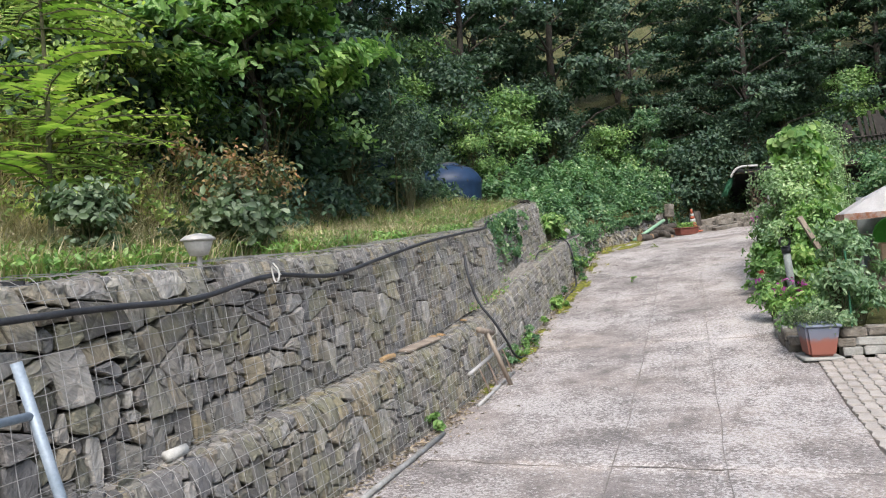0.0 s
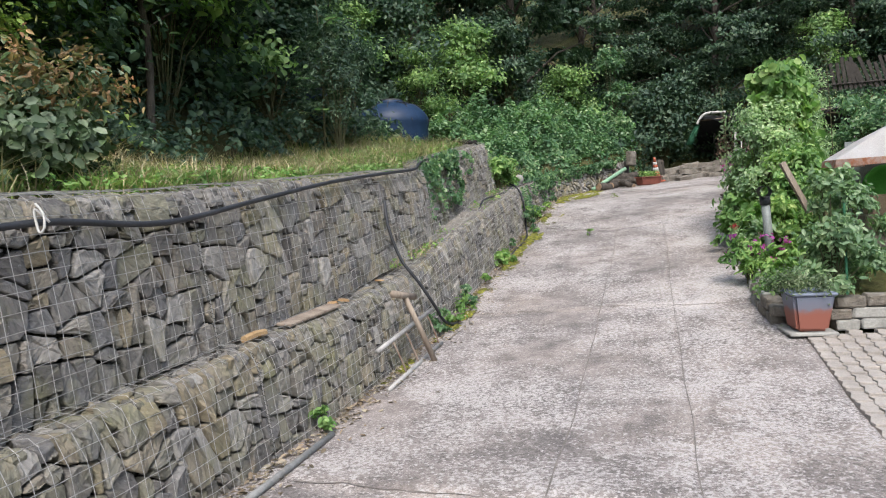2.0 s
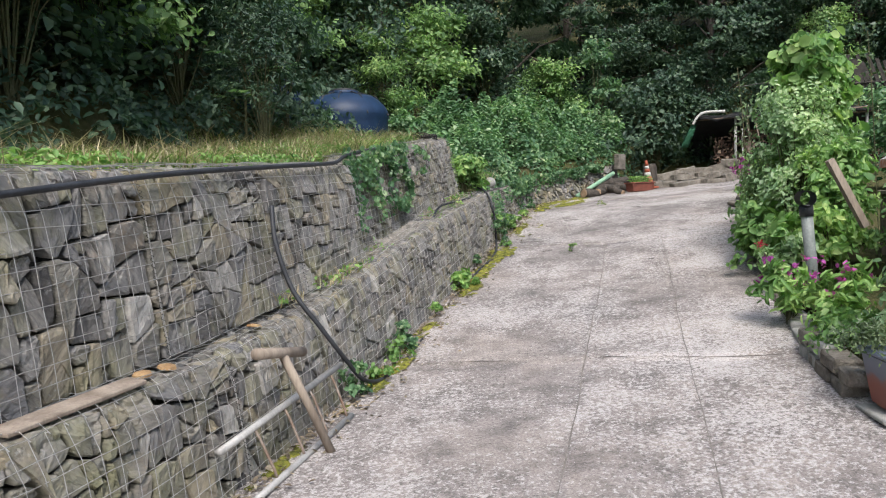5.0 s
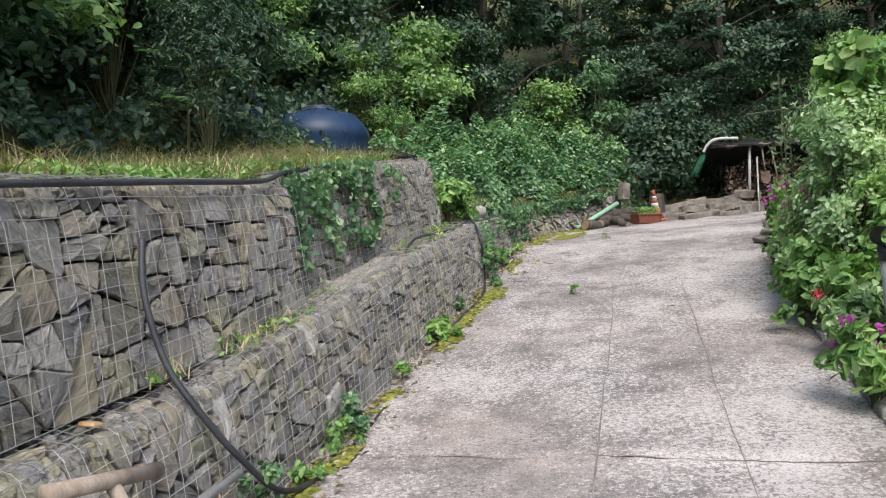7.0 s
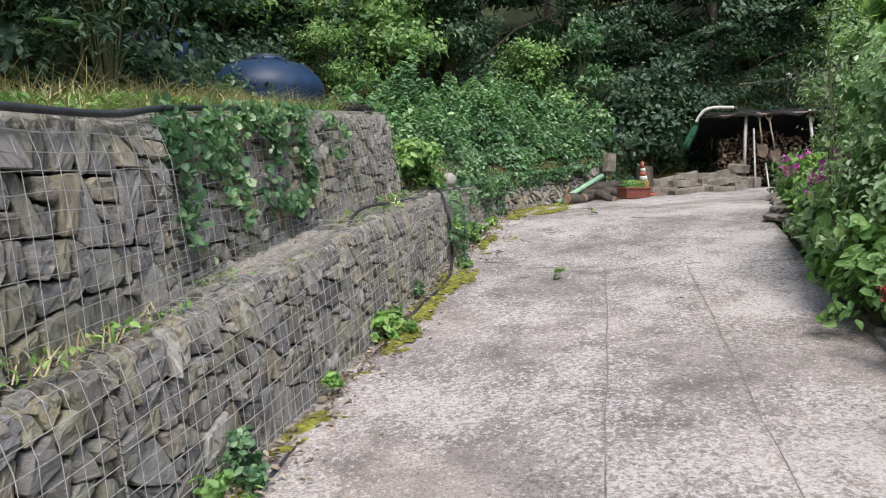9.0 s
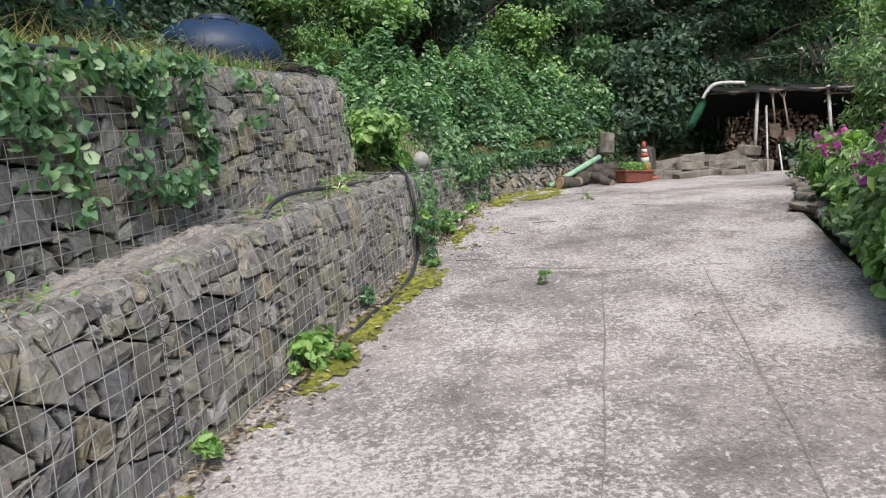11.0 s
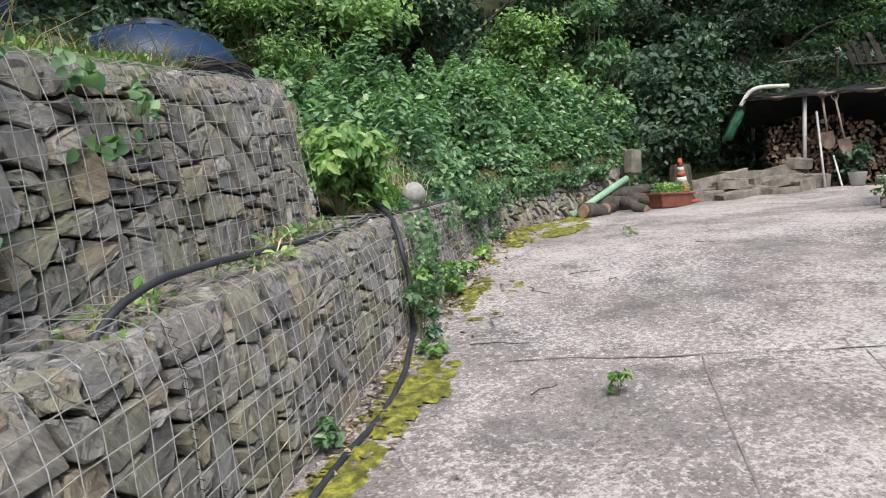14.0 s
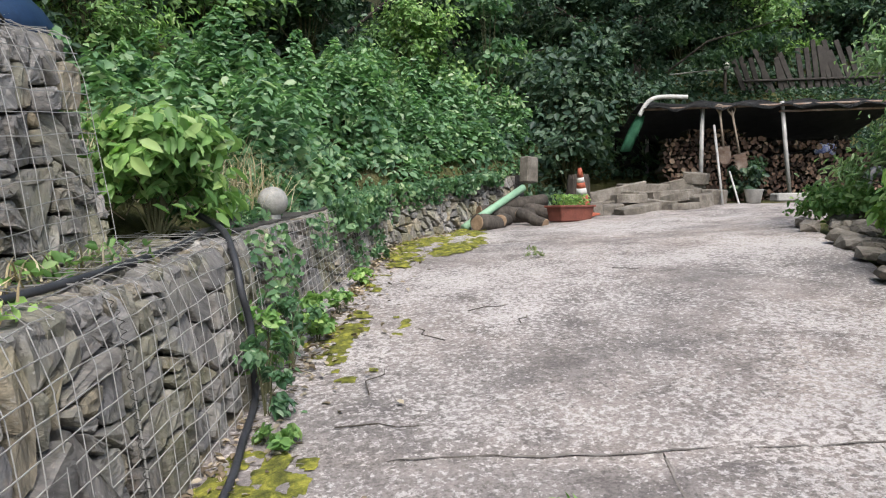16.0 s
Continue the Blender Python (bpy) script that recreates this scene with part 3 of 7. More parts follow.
def build_gabions():
    rng = np.random.default_rng(11)
    cuts = [-2.4, -0.4, 1.6, 3.62, 5.5, 7.5, 9.4, 11.1, 12.55, 14.0, 15.3]
    for a, b in zip(cuts, cuts[1:]):
        gabion(a, b, lambda s: float(road_z(s, 0)) - 0.03, LOW_TOP, lambda s, f: 0.0 - 0.1 * f, 0.75, rng,
               "low basket of grey split stone in wire mesh beside the lane", True, ledge=0.42 if b < 14.5 else 0.72)
    cuts = [-2.4, -0.4, 1.6, 3.45, 5.47, 7.3, 9.0, 10.35]
    for a, b in zip(cuts, cuts[1:]):
        gabion(a, b, SEG1_BASE, SEG1_TOP, lambda s, f: -0.33 - 0.13 * f, 0.6, rng,
               "upper basket of split grey stone in wire mesh", True, (0.17, 0.14), ledge=0.5)
    cuts = [10.4, 11.9, 13.35, 14.75]
    for a, b in zip(cuts, cuts[1:]):
        gabion(a, b, SEG2_BASE, SEG2_TOP, lambda s, f: -0.48 - 0.15 * f, 0.6, rng,
               "tall upper basket of split stone, wire mesh and creeping ivy", True, (0.14, 0.12), ledge=0.5)


build_gabions()

# ---- dry-stone retaining wall beyond the gabions ----
def build_dry_wall():
    rng = np.random.default_rng(5)
    wall = thing("wall_dry_stone", "low dry-stone retaining wall of flat grey stones under creepers", "wall", kind="structure")
    line = [(15.32, -0.08), (17.2, -0.06), (19.0, -0.02), (19.9, 0.12), (20.7, 0.5), (22.2, 1.15), (23.3, 1.72)]
    dist = [0.0]
    for a, b in zip(line, line[1:]):
        dist.append(dist[-1] + math.hypot(b[0] - a[0], b[1] - a[1]))

    def at(u):
        return float(np.interp(u, dist, [p[0] for p in line])), float(np.interp(u, dist, [p[1] for p in line]))

    top = line_of((15.3, 1.54), (16.4, 1.6), (17.8, 1.68), (20.5, 1.92), (23.4, 2.2))
    h = 0.85

    def front(u, v, out):
        s, c = at(u)
        s2, c2 = at(u + 0.1)
        t = Vector((s2 - s, c2 - c)).normalized()
        f = v / h
        z0 = float(road_z(s, c)) - 0.03
        z = z0 + (top(s) - z0) * f
        o = out - 0.12 * f
        return W(s - t.y * -o * -1, c + t.x * o, z)

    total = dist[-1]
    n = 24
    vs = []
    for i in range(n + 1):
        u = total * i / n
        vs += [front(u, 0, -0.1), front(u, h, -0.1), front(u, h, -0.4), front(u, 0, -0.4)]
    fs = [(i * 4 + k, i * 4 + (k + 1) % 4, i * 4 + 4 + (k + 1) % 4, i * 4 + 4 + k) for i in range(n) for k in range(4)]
    # the core's dark colour stands in for shade between the flat stones
    part("core", mesh_of("core", vs, fs, GAP_SHADE_WIRE), None, wall)
    for poly in cells(0, total, -0.02, h, 0.2, 0.07, rng):
        me = stone_mesh(poly, front, rng, 0.009, 0.12, 0.03)
        if me:
            part("stone", me, None, wall)
    # its first stretch is still held by wire
    bm = bmesh.new()
    for r in range(11):
        wire_bm(bm, [front(0.05 + 3.2 * i / 16, h * r / 10 + rng.uniform(-0.005, 0.005), 0.035 + rng.uniform(-0.004, 0.006)) for i in range(17)])
    for k in range(34):
        wire_bm(bm, [front(0.05 + 3.2 * k / 33, h * f, 0.038) for f in (0, 0.25, 0.5, 0.75, 1.0)], 0.0019)
    part("wire_mesh", bm, WIRE, wall, "galvanised welded wire mesh")


build_dry_wall()


# ---- woods ----
def crown_points(rng, clumps, per, spread=(1, 1, 1)):
    pts = []
    for c, r in clumps:
        d = rng.normal(size=(per, 3))
        d /= np.linalg.norm(d, axis=1, keepdims=True)
        d *= (r * np.abs(rng.normal(0.6, 0.36, per)))[:, None] * np.array(spread)
        pts.append(d + np.array(c))
    return np.concatenate(pts)


def tree(name, label, seed, height, crown_r, mat, leaf=0.16, per=260, low=0.12, clump_n=30, near=False):
    """Tapered trunk, limbs and a crown of many leaf clumps with gaps."""
    rng = np.random.default_rng(seed)
    t = thing(name, label, "tree", group="woodland trees")
    top = Vector((rng.uniform(-0.5, 0.5), rng.uniform(-0.5, 0.5), height * 0.92))
    spine = smooth_line([(0, 0, -0.5), (rng.uniform(-.15, .15), rng.uniform(-.15, .15), height * 0.3), (rng.uniform(-.4, .4), rng.uniform(-.4, .4), height * 0.62), top], 4)
    r0 = 0.014 * height
    bm = tube_bm(spine, [r0 * (1 - 0.85 * i / (len(spine) - 1)) for i in range(len(spine))], 7)
    clumps = []
    for k in range(clump_n):
        f = low + (1 - low) * (k + rng.uniform(0, 1)) / clump_n
        a = k * 2.4 + rng.uniform(-0.4, 0.4)
        g = (f - low) / (1 - low)
        reach = crown_r * (0.3 + 0.7 * math.sin(math.pi * min(1, 0.3 + 0.68 * g))) * rng.uniform(0.5, 1.1)
        o = spine[min(len(spine) - 1, int(f * 0.85 * len(spine)))]
        e = Vector((o.x + math.cos(a) * reach, o.y + math.sin(a) * reach, height * f))
        m = (o + e) / 2 + Vector((0, 0, 0.12 * reach))
        tube_bm([o, m, e], [r0 * 0.3, r0 * 0.2, r0 * 0.06], 4, bm, False)
        for q in range(3):
            b = o.lerp(e, 0.55 + 0.25 * q) + Vector((rng.uniform(-.5, .5), rng.uniform(-.5, .5), rng.uniform(-.25, .3))) * crown_r * 0.3
            clumps.append((tuple(b), crown_r * rng.uniform(0.12, 0.26)))
    part("trunk", bm, BARK, t, "", True)
    pts = crown_points(rng, clumps, per, (1, 1, 0.3))
    out = pts * np.array([1, 1, 0.0])
    out /= np.linalg.norm(out, axis=1, keepdims=True) + 0.05
    part("crown", leaves("crown", pts, leaf, mat, rng, 0.62, ways=out * 0.55, fine=near), None, t)
    return t


def shrub(name, label, seed, height, radius, mat, leaf=0.09, count=2500, clump_n=14, category="shrub", group="", up=0.6, width=0.6):
    rng = np.random.default_rng(seed)
    t = thing(name, label, category, group=group)
    bm = bmesh.new()
    clumps = []
    for k in range(clump_n):
        a, f = k * 2.4 + rng.uniform(-.3, .3), rng.uniform(0.2, 1.0)
        rr = radius * rng.uniform(0.15, 0.85) * (1.15 - 0.5 * f)
        e = Vector((math.cos(a) * rr, math.sin(a) * rr, height * f * 0.9))
        k0 = min(1.0, height)
        tube_bm([(rng.uniform(-.04, .04) * k0, rng.uniform(-.04, .04) * k0, -0.06), (e.x * 0.35, e.y * 0.35, e.z * 0.55), e], [0.012 * k0, 0.008 * k0, 0.003 * k0], 4, bm, False)
        clumps.append((tuple(e), radius * rng.uniform(0.22, 0.42)))
    tagged(part("stem", bm, STEM, t), kind="stuff")
    pts = crown_points(rng, clumps, max(12, count // clump_n), (1, 1, 0.75))
    out = pts * np.array([1, 1, 0.0])
    out /= np.linalg.norm(out, axis=1, keepdims=True) + 0.05
    part("foliage", leaves("foliage", pts, leaf, mat, rng, up, width, ways=out * (0.5 if radius > 0.9 else 0.85)), None, t)
    return t


def put(t, s, c, turn=0.0, scale=1.0, z=None):
    p = W(s, c, float(land_z(s, c)) if z is None else z)
    t.matrix_world = pose(p.x, p.y, p.z, 0, 0, turn) @ Matrix.Diagonal((scale, scale, scale, 1))
    return t


def spread(t, s, c, turn, scale, z=None):
    p = W(s, c, float(land_z(s, c)) if z is None else z)
    n = copy_thing(t, pose(p.x, p.y, p.z, 0, 0, turn))
    n.scale = (scale, scale, scale)
    return n


def scatter(kinds, spots, rng, lo=0.8, hi=1.15, jitter=0.5, z=None):
    used = set()
    for i, (s, c) in enumerate(spots):
        k = (i * 7 + i // 3) % len(kinds)
        s, c = s + rng.uniform(-jitter, jitter), c + rng.uniform(-jitter, jitter)
        sc, tu = rng.uniform(lo, hi), rng.uniform(0, 360)
        if s < 4.0 and c < -5.5:
            continue  # the slope lies open here
        (spread if k in used else put)(kinds[k], s, c, tu, sc, z)
        used.add(k)


STEM = speckled("green_stems", [(0.3, (0.06, 0.07, 0.03)), (0.7, (0.12, 0.11, 0.06))], 20, 60, 0.8)


def build_woods():
    rng = np.random.default_rng(21)
    kinds = [tree("broadleaf_tree", "broadleaf woodland tree with a dense mid-green crown", 1, 9.0, 2.7, LEAF_FOREST),
             tree("broadleaf_tree", "woodland tree with green leaves darkened for canopy shade", 2, 11.0, 3.0, LEAF_SHADE_DARK, 0.17),
             tree("broadleaf_tree", "slender woodland tree with loose green clumps of leaves", 3, 8.0, 2.3, LEAF_FOREST, 0.14, 230),
             tree("broadleaf_tree", "spreading woodland tree with layered boughs of shade-darkened leaves", 4, 9.5, 3.2, LEAF_SHADE_DARK, 0.15, 280)]
    spots = [(4.5, -8.4), (8.0, -6.6), (10.8, -6.0), (13.8, -6.6), (17.2, -7.2), (20.4, -6.4), (23.3, -4.6), (25.6, -2.0), (27.6, 1.0), (28.6, 4.0), (31.4, 7.0), (31.6, 10.0),
             (30.0, 13.0), (28.5, 16), (26, 19), (22, 21), (33, 3), (33.5, 8), (34, 12.5), (33, 17), (29.5, -3.5), (26.5, -7.5), (21.5, -10.5), (15.5, -10.5), (10, -10.5), (1.0, -8.6),
             (5, -12), (7.2, -8.2), (8.4, -9.2), (9.9, -8.0), (12.4, -8.6), (14.0, -11.8), (16.6, -12.4), (2.8, -10.5), (30, 22), (37, 6), (37, 14), (36, -1), (33, -7), (18, -14), (12, -14.5), (38, 20), (17, 24), (12, 25)]
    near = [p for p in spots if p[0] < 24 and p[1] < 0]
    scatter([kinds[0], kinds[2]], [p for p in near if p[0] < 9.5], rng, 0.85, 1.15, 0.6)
    # woods further up take the leaves with shade in their colour
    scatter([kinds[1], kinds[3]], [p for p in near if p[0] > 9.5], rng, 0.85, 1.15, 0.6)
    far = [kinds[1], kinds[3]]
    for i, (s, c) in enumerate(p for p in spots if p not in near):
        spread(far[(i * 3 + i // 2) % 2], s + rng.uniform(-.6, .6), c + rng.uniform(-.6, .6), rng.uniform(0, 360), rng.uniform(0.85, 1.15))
    low = [shrub("woodland_shrub", "dense woodland undergrowth shrub in shade-darkened green", 31, 2.6, 1.5, LEAF_SHADE_DARK, 0.12, 5200, 26, group="undergrowth shrubs"),
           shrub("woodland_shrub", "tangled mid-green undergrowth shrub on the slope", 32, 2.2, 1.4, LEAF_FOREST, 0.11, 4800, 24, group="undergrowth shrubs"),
           shrub("woodland_shrub", "tall shady undergrowth shrub with drooping twigs", 33, 3.2, 1.5, LEAF_SHADE_DARK, 0.13, 5200, 26, group="undergrowth shrubs")]
    spots = [(7.2, -4.3), (8.6, -4.6), (10.0, -4.0), (11.4, -4.5), (12.8, -4.2), (14.2, -4.8), (16.2, -5.2), (17.8, -5.4), (19.4, -5.0), (20.8, -4.4), (22.4, -3.2), (23.8, -1.8), (24.8, -0.4),
             (25.8, 1.0), (26.2, 2.6), (26.9, 4.4), (30.2, 6.2), (30.0, 8.2), (30.0, 10.2), (27.6, 13.0), (25.4, 14.2), (23.5, 15.5), (21, 16.5), (18.5, 17), (6.0, -5.6), (4.4, -6.4), (9.3, -5.8), (12.2, -6.2),
             (15.6, -6.8), (18.6, -6.9), (21.8, -5.8), (2.5, -7.2), (0.5, -6.4), (24.4, -2.8), (13.4, -8.0), (11.2, -8.0), (15.4, -8.6), (8.9, -7.6), (16, 18), (13, 18.5), (28.6, 3.0), (31, 7.0), (31, 11)]
    scatter(low, spots, rng, 0.8, 1.2, 0.35)


build_woods()


LEAF_SHOOT = leafy("shoot_leaves", [(0.0, (0.080, 0.168, 0.087)), (0.5, (0.143, 0.265, 0.134)), (0.85, (0.218, 0.351, 0.192)), (1.0, (0.412, 0.498, 0.360))])
LEAF_SLOPE = leafy("slope_leaves", [(0.0, (0.127, 0.189, 0.051)), (0.45, (0.228, 0.341, 0.089)), (0.8, (0.341, 0.442, 0.127)), (1.0, (0.506, 0.455, 0.216))], 0.4)
STRAW = leafy("dead_stalks", [(0.0, (0.19, 0.15, 0.09)), (0.5, (0.37, 0.31, 0.19)), (1.0, (0.54, 0.47, 0.33))], 0.2)


def cloud_over(s0, s1, c0, c1, n, depth, rng, keep=None, lump=0.9, low=False):
    """Points in a lumpy layer of growth over the ground."""
    s, c = rng.uniform(s0, s1, n), rng.uniform(c0, c1, n)
    if keep is not None:
        m = keep(s, c)
        s, c = s[m], c[m]
    h = np.array([0.55 + 1.0 * noise.noise(Vector((a * lump, b * lump, 5))) + 0.8 * noise.noise(Vector((a * 3.2, b * 3.2, 9))) for a, b in zip(s, c)])
    z = land_z(s, c) + np.clip(h, 0.08, 1.4) * depth * np.clip(0.35 - (c - edge_c(s)) * 0.8, 0.35, 1.0) * (np.interp(s, (14.0, 17.2, 18.6), (0.3, 0.3, 1.0)) if low else 1.0) * rng.uniform(0.25, 1.0, len(s)) ** 0.5
    return np.stack([s * AX + (c - 2.339) * AY, s * AY - (c - 2.339) * AX, z], 1)


def build_bank():
    rng = np.random.default_rng(41)

    def on_bank(s, c):
        q = c - edge_c(s)
        tank = (np.abs(s - 17.6) < 1.5) & (c < -2.0)
        bare = (s < 17.6) & (q > -0.62)
        return (q < 0.12) & (q > -2.8) & ~tank & ~bare

    pts = cloud_over(14.85, 25.0, -4.6, 3.0, 62000, 0.72, rng, on_bank, low=True)
    tagged(new("creeper_bank", leaves("creeper_bank", pts, 0.11, LEAF_BANK, rng, 0.6, 0.75, ways=np.array([0.3, -0.3, 0]))), "lush green creepers smothering the bank above the stone wall", "creeper", kind="stuff")
    # upright shoots that stand out of the creepers
    m, k = 330, 58
    order = np.argsort(-pts[:, 2] + rng.uniform(0, 1.2, len(pts)))
    heads = pts[order[rng.choice(len(pts) * 3 // 5, m, replace=False)]]
    tall = rng.uniform(0.22, 0.6, m)
    tilt = rng.normal(0, 0.22, (m, 2)) + np.array([0.12, -0.12])
    f = np.tile(np.linspace(0.0, 1.0, k), m)
    turn = np.tile(np.arange(k) * 2.4, m) + np.repeat(rng.uniform(0, 6, m), k)
    reach = (0.03 + 0.23 * (1.05 - f)) * rng.uniform(0.5, 1.2, m * k)
    shoots = np.repeat(heads, k, 0)
    rise = np.repeat(tall, k) * f
    shoots += np.stack([np.cos(turn) * reach + np.repeat(tilt[:, 0], k) * rise, np.sin(turn) * reach + np.repeat(tilt[:, 1], k) * rise, rise], 1)
    out = np.stack([np.cos(turn), np.sin(turn), 0 * turn], 1) * 0.35
    tagged(new("bank_shoots", leaves("bank_shoots", shoots, 0.11, LEAF_SHOOT, rng, 0.75, 0.62, ways=out)), "upright leafy shoots above the creepers on the bank", "creeper", kind="stuff")
    # creepers that spill over the dry wall
    n = 5000
    s = rng.uniform(16.2, 22.6, n)
    keep = s > 17.5
    s, n = s[keep], int(keep.sum())
    drop = rng.uniform(0, 1, n) ** 1.6 * np.interp(s, (16, 18, 19.5, 21, 22.5), (0.35, 0.3, 0.55, 0.35, 0.2))
    drop *= np.array([max(0.1, 0.7 + 0.9 * noise.noise(Vector((a * 2.2, 3, 1)))) for a in s])
    c = edge_c(s) + 0.2 + rng.uniform(-0.1, 0.12, n)
    z = np.interp(s, (15.3, 16.4, 17.8, 20.5, 23.4), (1.6, 1.66, 1.74, 1.98, 2.27)) - drop
    pts = np.stack([s * AX + (c - 2.339) * AY, s * AY - (c - 2.339) * AX, z], 1)
    tagged(new("hanging_creeper", leaves("hanging_creeper", pts, 0.075, LEAF_BANK, rng, 0.35, 0.7, ways=np.array([0.5, -0.25, 0]))), "green creeper leaves hanging over the dry-stone wall", "creeper", kind="stuff")
    # low growth along the wall's top
    pts = cloud_over(17.4, 23.6, -1.4, 2.2, 60000, 0.3, rng, lambda s, c: (c - edge_c(s) > -0.75) & (c - edge_c(s) < 0.14))
    tagged(new("edge_creeper", leaves("edge_creeper", pts[:6000], 0.07, LEAF_BANK, rng, 0.5, 0.7, ways=np.array([0.3, -0.3, 0]))), "low green creeper along the top of the stone wall", "creeper", kind="stuff")
    # thin creeper clinging to the wall's face
    n = 1700
    s, f = rng.uniform(15.25, 19.4, n), rng.uniform(0, 1.02, n)
    keep = np.array([noise.noise(Vector((a * 1.8, b * 1.5, 17))) + 0.5 * noise.noise(Vector((a * 5, b * 4, 3))) for a, b in zip(s, f)]) + np.interp(s, (15.3, 16.0, 17.5, 19.4), (0.3, 0.1, -0.05, -0.15)) > 0.08
    s, f = s[keep], f[keep]
    c = -0.01 - 0.12 * f + rng.uniform(0.0, 0.06, len(s))
    z = road_z(s, c) * (1 - f) + np.interp(s, (15.3, 16.4, 17.8, 20.5), (1.54, 1.6, 1.68, 1.92)) * f
    pts = np.stack([s * AX + (c - 2.339) * AY, s * AY - (c - 2.339) * AX, z], 1)
    tagged(new("face_creeper", leaves("face_creeper", pts, 0.05, LEAF_BANK, rng, 0.2, 0.7, ways=np.array([0.7, -0.3, 0.2]))), "thin green creeper clinging to the stone wall's face", "creeper", kind="stuff")
    # undergrowth over the slope on the left
    pts = cloud_over(-1.0, 24.0, -9.5, -2.7, 62000, 0.8, rng, lambda s, c: (c - edge_c(s)) < np.interp(s, (5, 8, 14, 16), (-3.1, -2.2, -2.2, -2.6)))
    along = pts[:, 0] * AX + pts[:, 1] * AY
    open_part = along + rng.normal(size=len(pts)) * 0.5 < 7.6
    tagged(new("sunny_undergrowth", leaves("sunny_undergrowth", np.repeat(pts[open_part], 2, 0) + rng.normal(size=(2 * int(open_part.sum()), 3)) * 0.07, 0.075, LEAF_SLOPE, rng, 0.55, 0.55, ways=np.array([0.3, -0.3, 0]))), "yellow-green weeds over the open slope", "undergrowth", kind="stuff")
    pts = pts[~open_part]
    n = 26000
    s, q = rng.uniform(0.5, 7.4, n), rng.uniform(-6.2, -1.9, n)
    c = edge_c(s) + q
    keep = np.array([noise.noise(Vector((a * 0.7, b * 0.7, 12))) > -0.05 for a, b in zip(s, c)])
    s, c = s[keep], c[keep]
    roots = np.stack([s * AX + (c - 2.339) * AY, s * AY - (c - 2.339) * AX, land_z(s, c) - 0.03], 1)
    tagged(new("dry_stalks", blades("dry_stalks", roots, 0.42, STRAW, rng, 0.008, 2.4)), "dead straw-coloured stalks on the open slope", "dry grass", kind="stuff")
    # undergrowth beneath the trees, with its shade in the leaf colour
    tagged(new("slope_undergrowth", leaves("slope_undergrowth", pts, 0.11, LEAF_SHADE_DARK, rng, 0.55, 0.6, ways=np.array([0.3, -0.3, 0]))), "rough green undergrowth covering the steep slope", "undergrowth", kind="stuff")
    # hillside growth coloured dark in place of shade from the crowns above
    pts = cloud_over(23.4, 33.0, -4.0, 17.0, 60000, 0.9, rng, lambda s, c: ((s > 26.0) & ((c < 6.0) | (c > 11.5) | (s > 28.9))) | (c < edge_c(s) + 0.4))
    tagged(new("hill_undergrowth", leaves("hill_undergrowth", pts, 0.13, LEAF_SHADE_DARK, rng, 0.55, 0.6, ways=np.array([0.0, -0.4, 0]))), "shade-darkened undergrowth on the hillside behind the woodshed", "undergrowth", kind="stuff")
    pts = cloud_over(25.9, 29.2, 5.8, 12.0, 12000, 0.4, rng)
    tagged(new("low_undergrowth", leaves("low_undergrowth", pts, 0.11, LEAF_SHADE_DARK, rng, 0.55, 0.6)), "low shade-darkened weeds on the slope before the fence", "undergrowth", kind="stuff")
    # grass and straw on the terrace behind the gabions
    n = 40000
    s = rng.uniform(-1.5, 14.9, n)
    q = -0.12 - np.interp(s, (5, 8), (3.4, 2.4)) * rng.uniform(0, 1, n) ** 1.3
    c = edge_c(s) + q
    keep = np.array([noise.noise(Vector((a * 0.9, b * 0.9, 2))) > -0.2 for a, b in zip(s, c)])
    s, c = s[keep], c[keep]
    pts = np.stack([s * AX + (c - 2.339) * AY, s * AY - (c - 2.339) * AX, land_z(s, c) - 0.02], 1)
    tagged(new("terrace_grass", blades("terrace_grass", pts, 0.19, GRASS, rng, 0.012, 1.2)), "rough green and straw-coloured grass on the terrace", "grass", kind="stuff")
    pick = rng.uniform(0, 1, len(pts)) < 0.4
    tagged(new("terrace_straw", blades("terrace_straw", pts[pick] + rng.normal(size=(int(pick.sum()), 3)) * np.array([0.05, 0.05, 0]), 0.27, STRAW, rng, 0.008, 1.8)), "dry straw standing in the terrace grass", "dry grass", kind="stuff")
    # small weeds on the bare strip at the wall's end
    n = 3200
    s, q = rng.uniform(15.4, 17.8, n), rng.uniform(-0.9, 0.02, n)
    keep = np.array([noise.noise(Vector((a * 2.2, b * 3, 31))) > -0.12 for a, b in zip(s, q)])
    s, c = s[keep], (edge_c(s) + q)[keep]
    pts = np.stack([s * AX + (c - 2.339) * AY, s * AY - (c - 2.339) * AX, land_z(s, c) + rng.uniform(0.0, 0.11, len(s))], 1)
    tagged(new("strip_weeds", leaves("strip_weeds", pts, 0.05, LEAF_BANK, rng, 0.6, 0.6)), "small green weeds on the strip behind the wall's end", "weeds", kind="stuff")
    # dead stalks at the end of the tall gabions
    n = 600
    s, q = rng.uniform(15.2, 17.3, n), rng.uniform(-1.3, -0.1, n)
    c = edge_c(s) + q
    roots = np.stack([s * AX + (c - 2.339) * AY, s * AY - (c - 2.339) * AX, land_z(s, c) + 0.05], 1)
    tagged(new("dead_stalks", blades("dead_stalks", roots, 0.42, STRAW, rng, 0.007, 2.2)), "pale dead stalks beside the leafy clump", "dry grass", kind="stuff")
    # low broad weeds among the grass and along the wall's top
    n = 15000
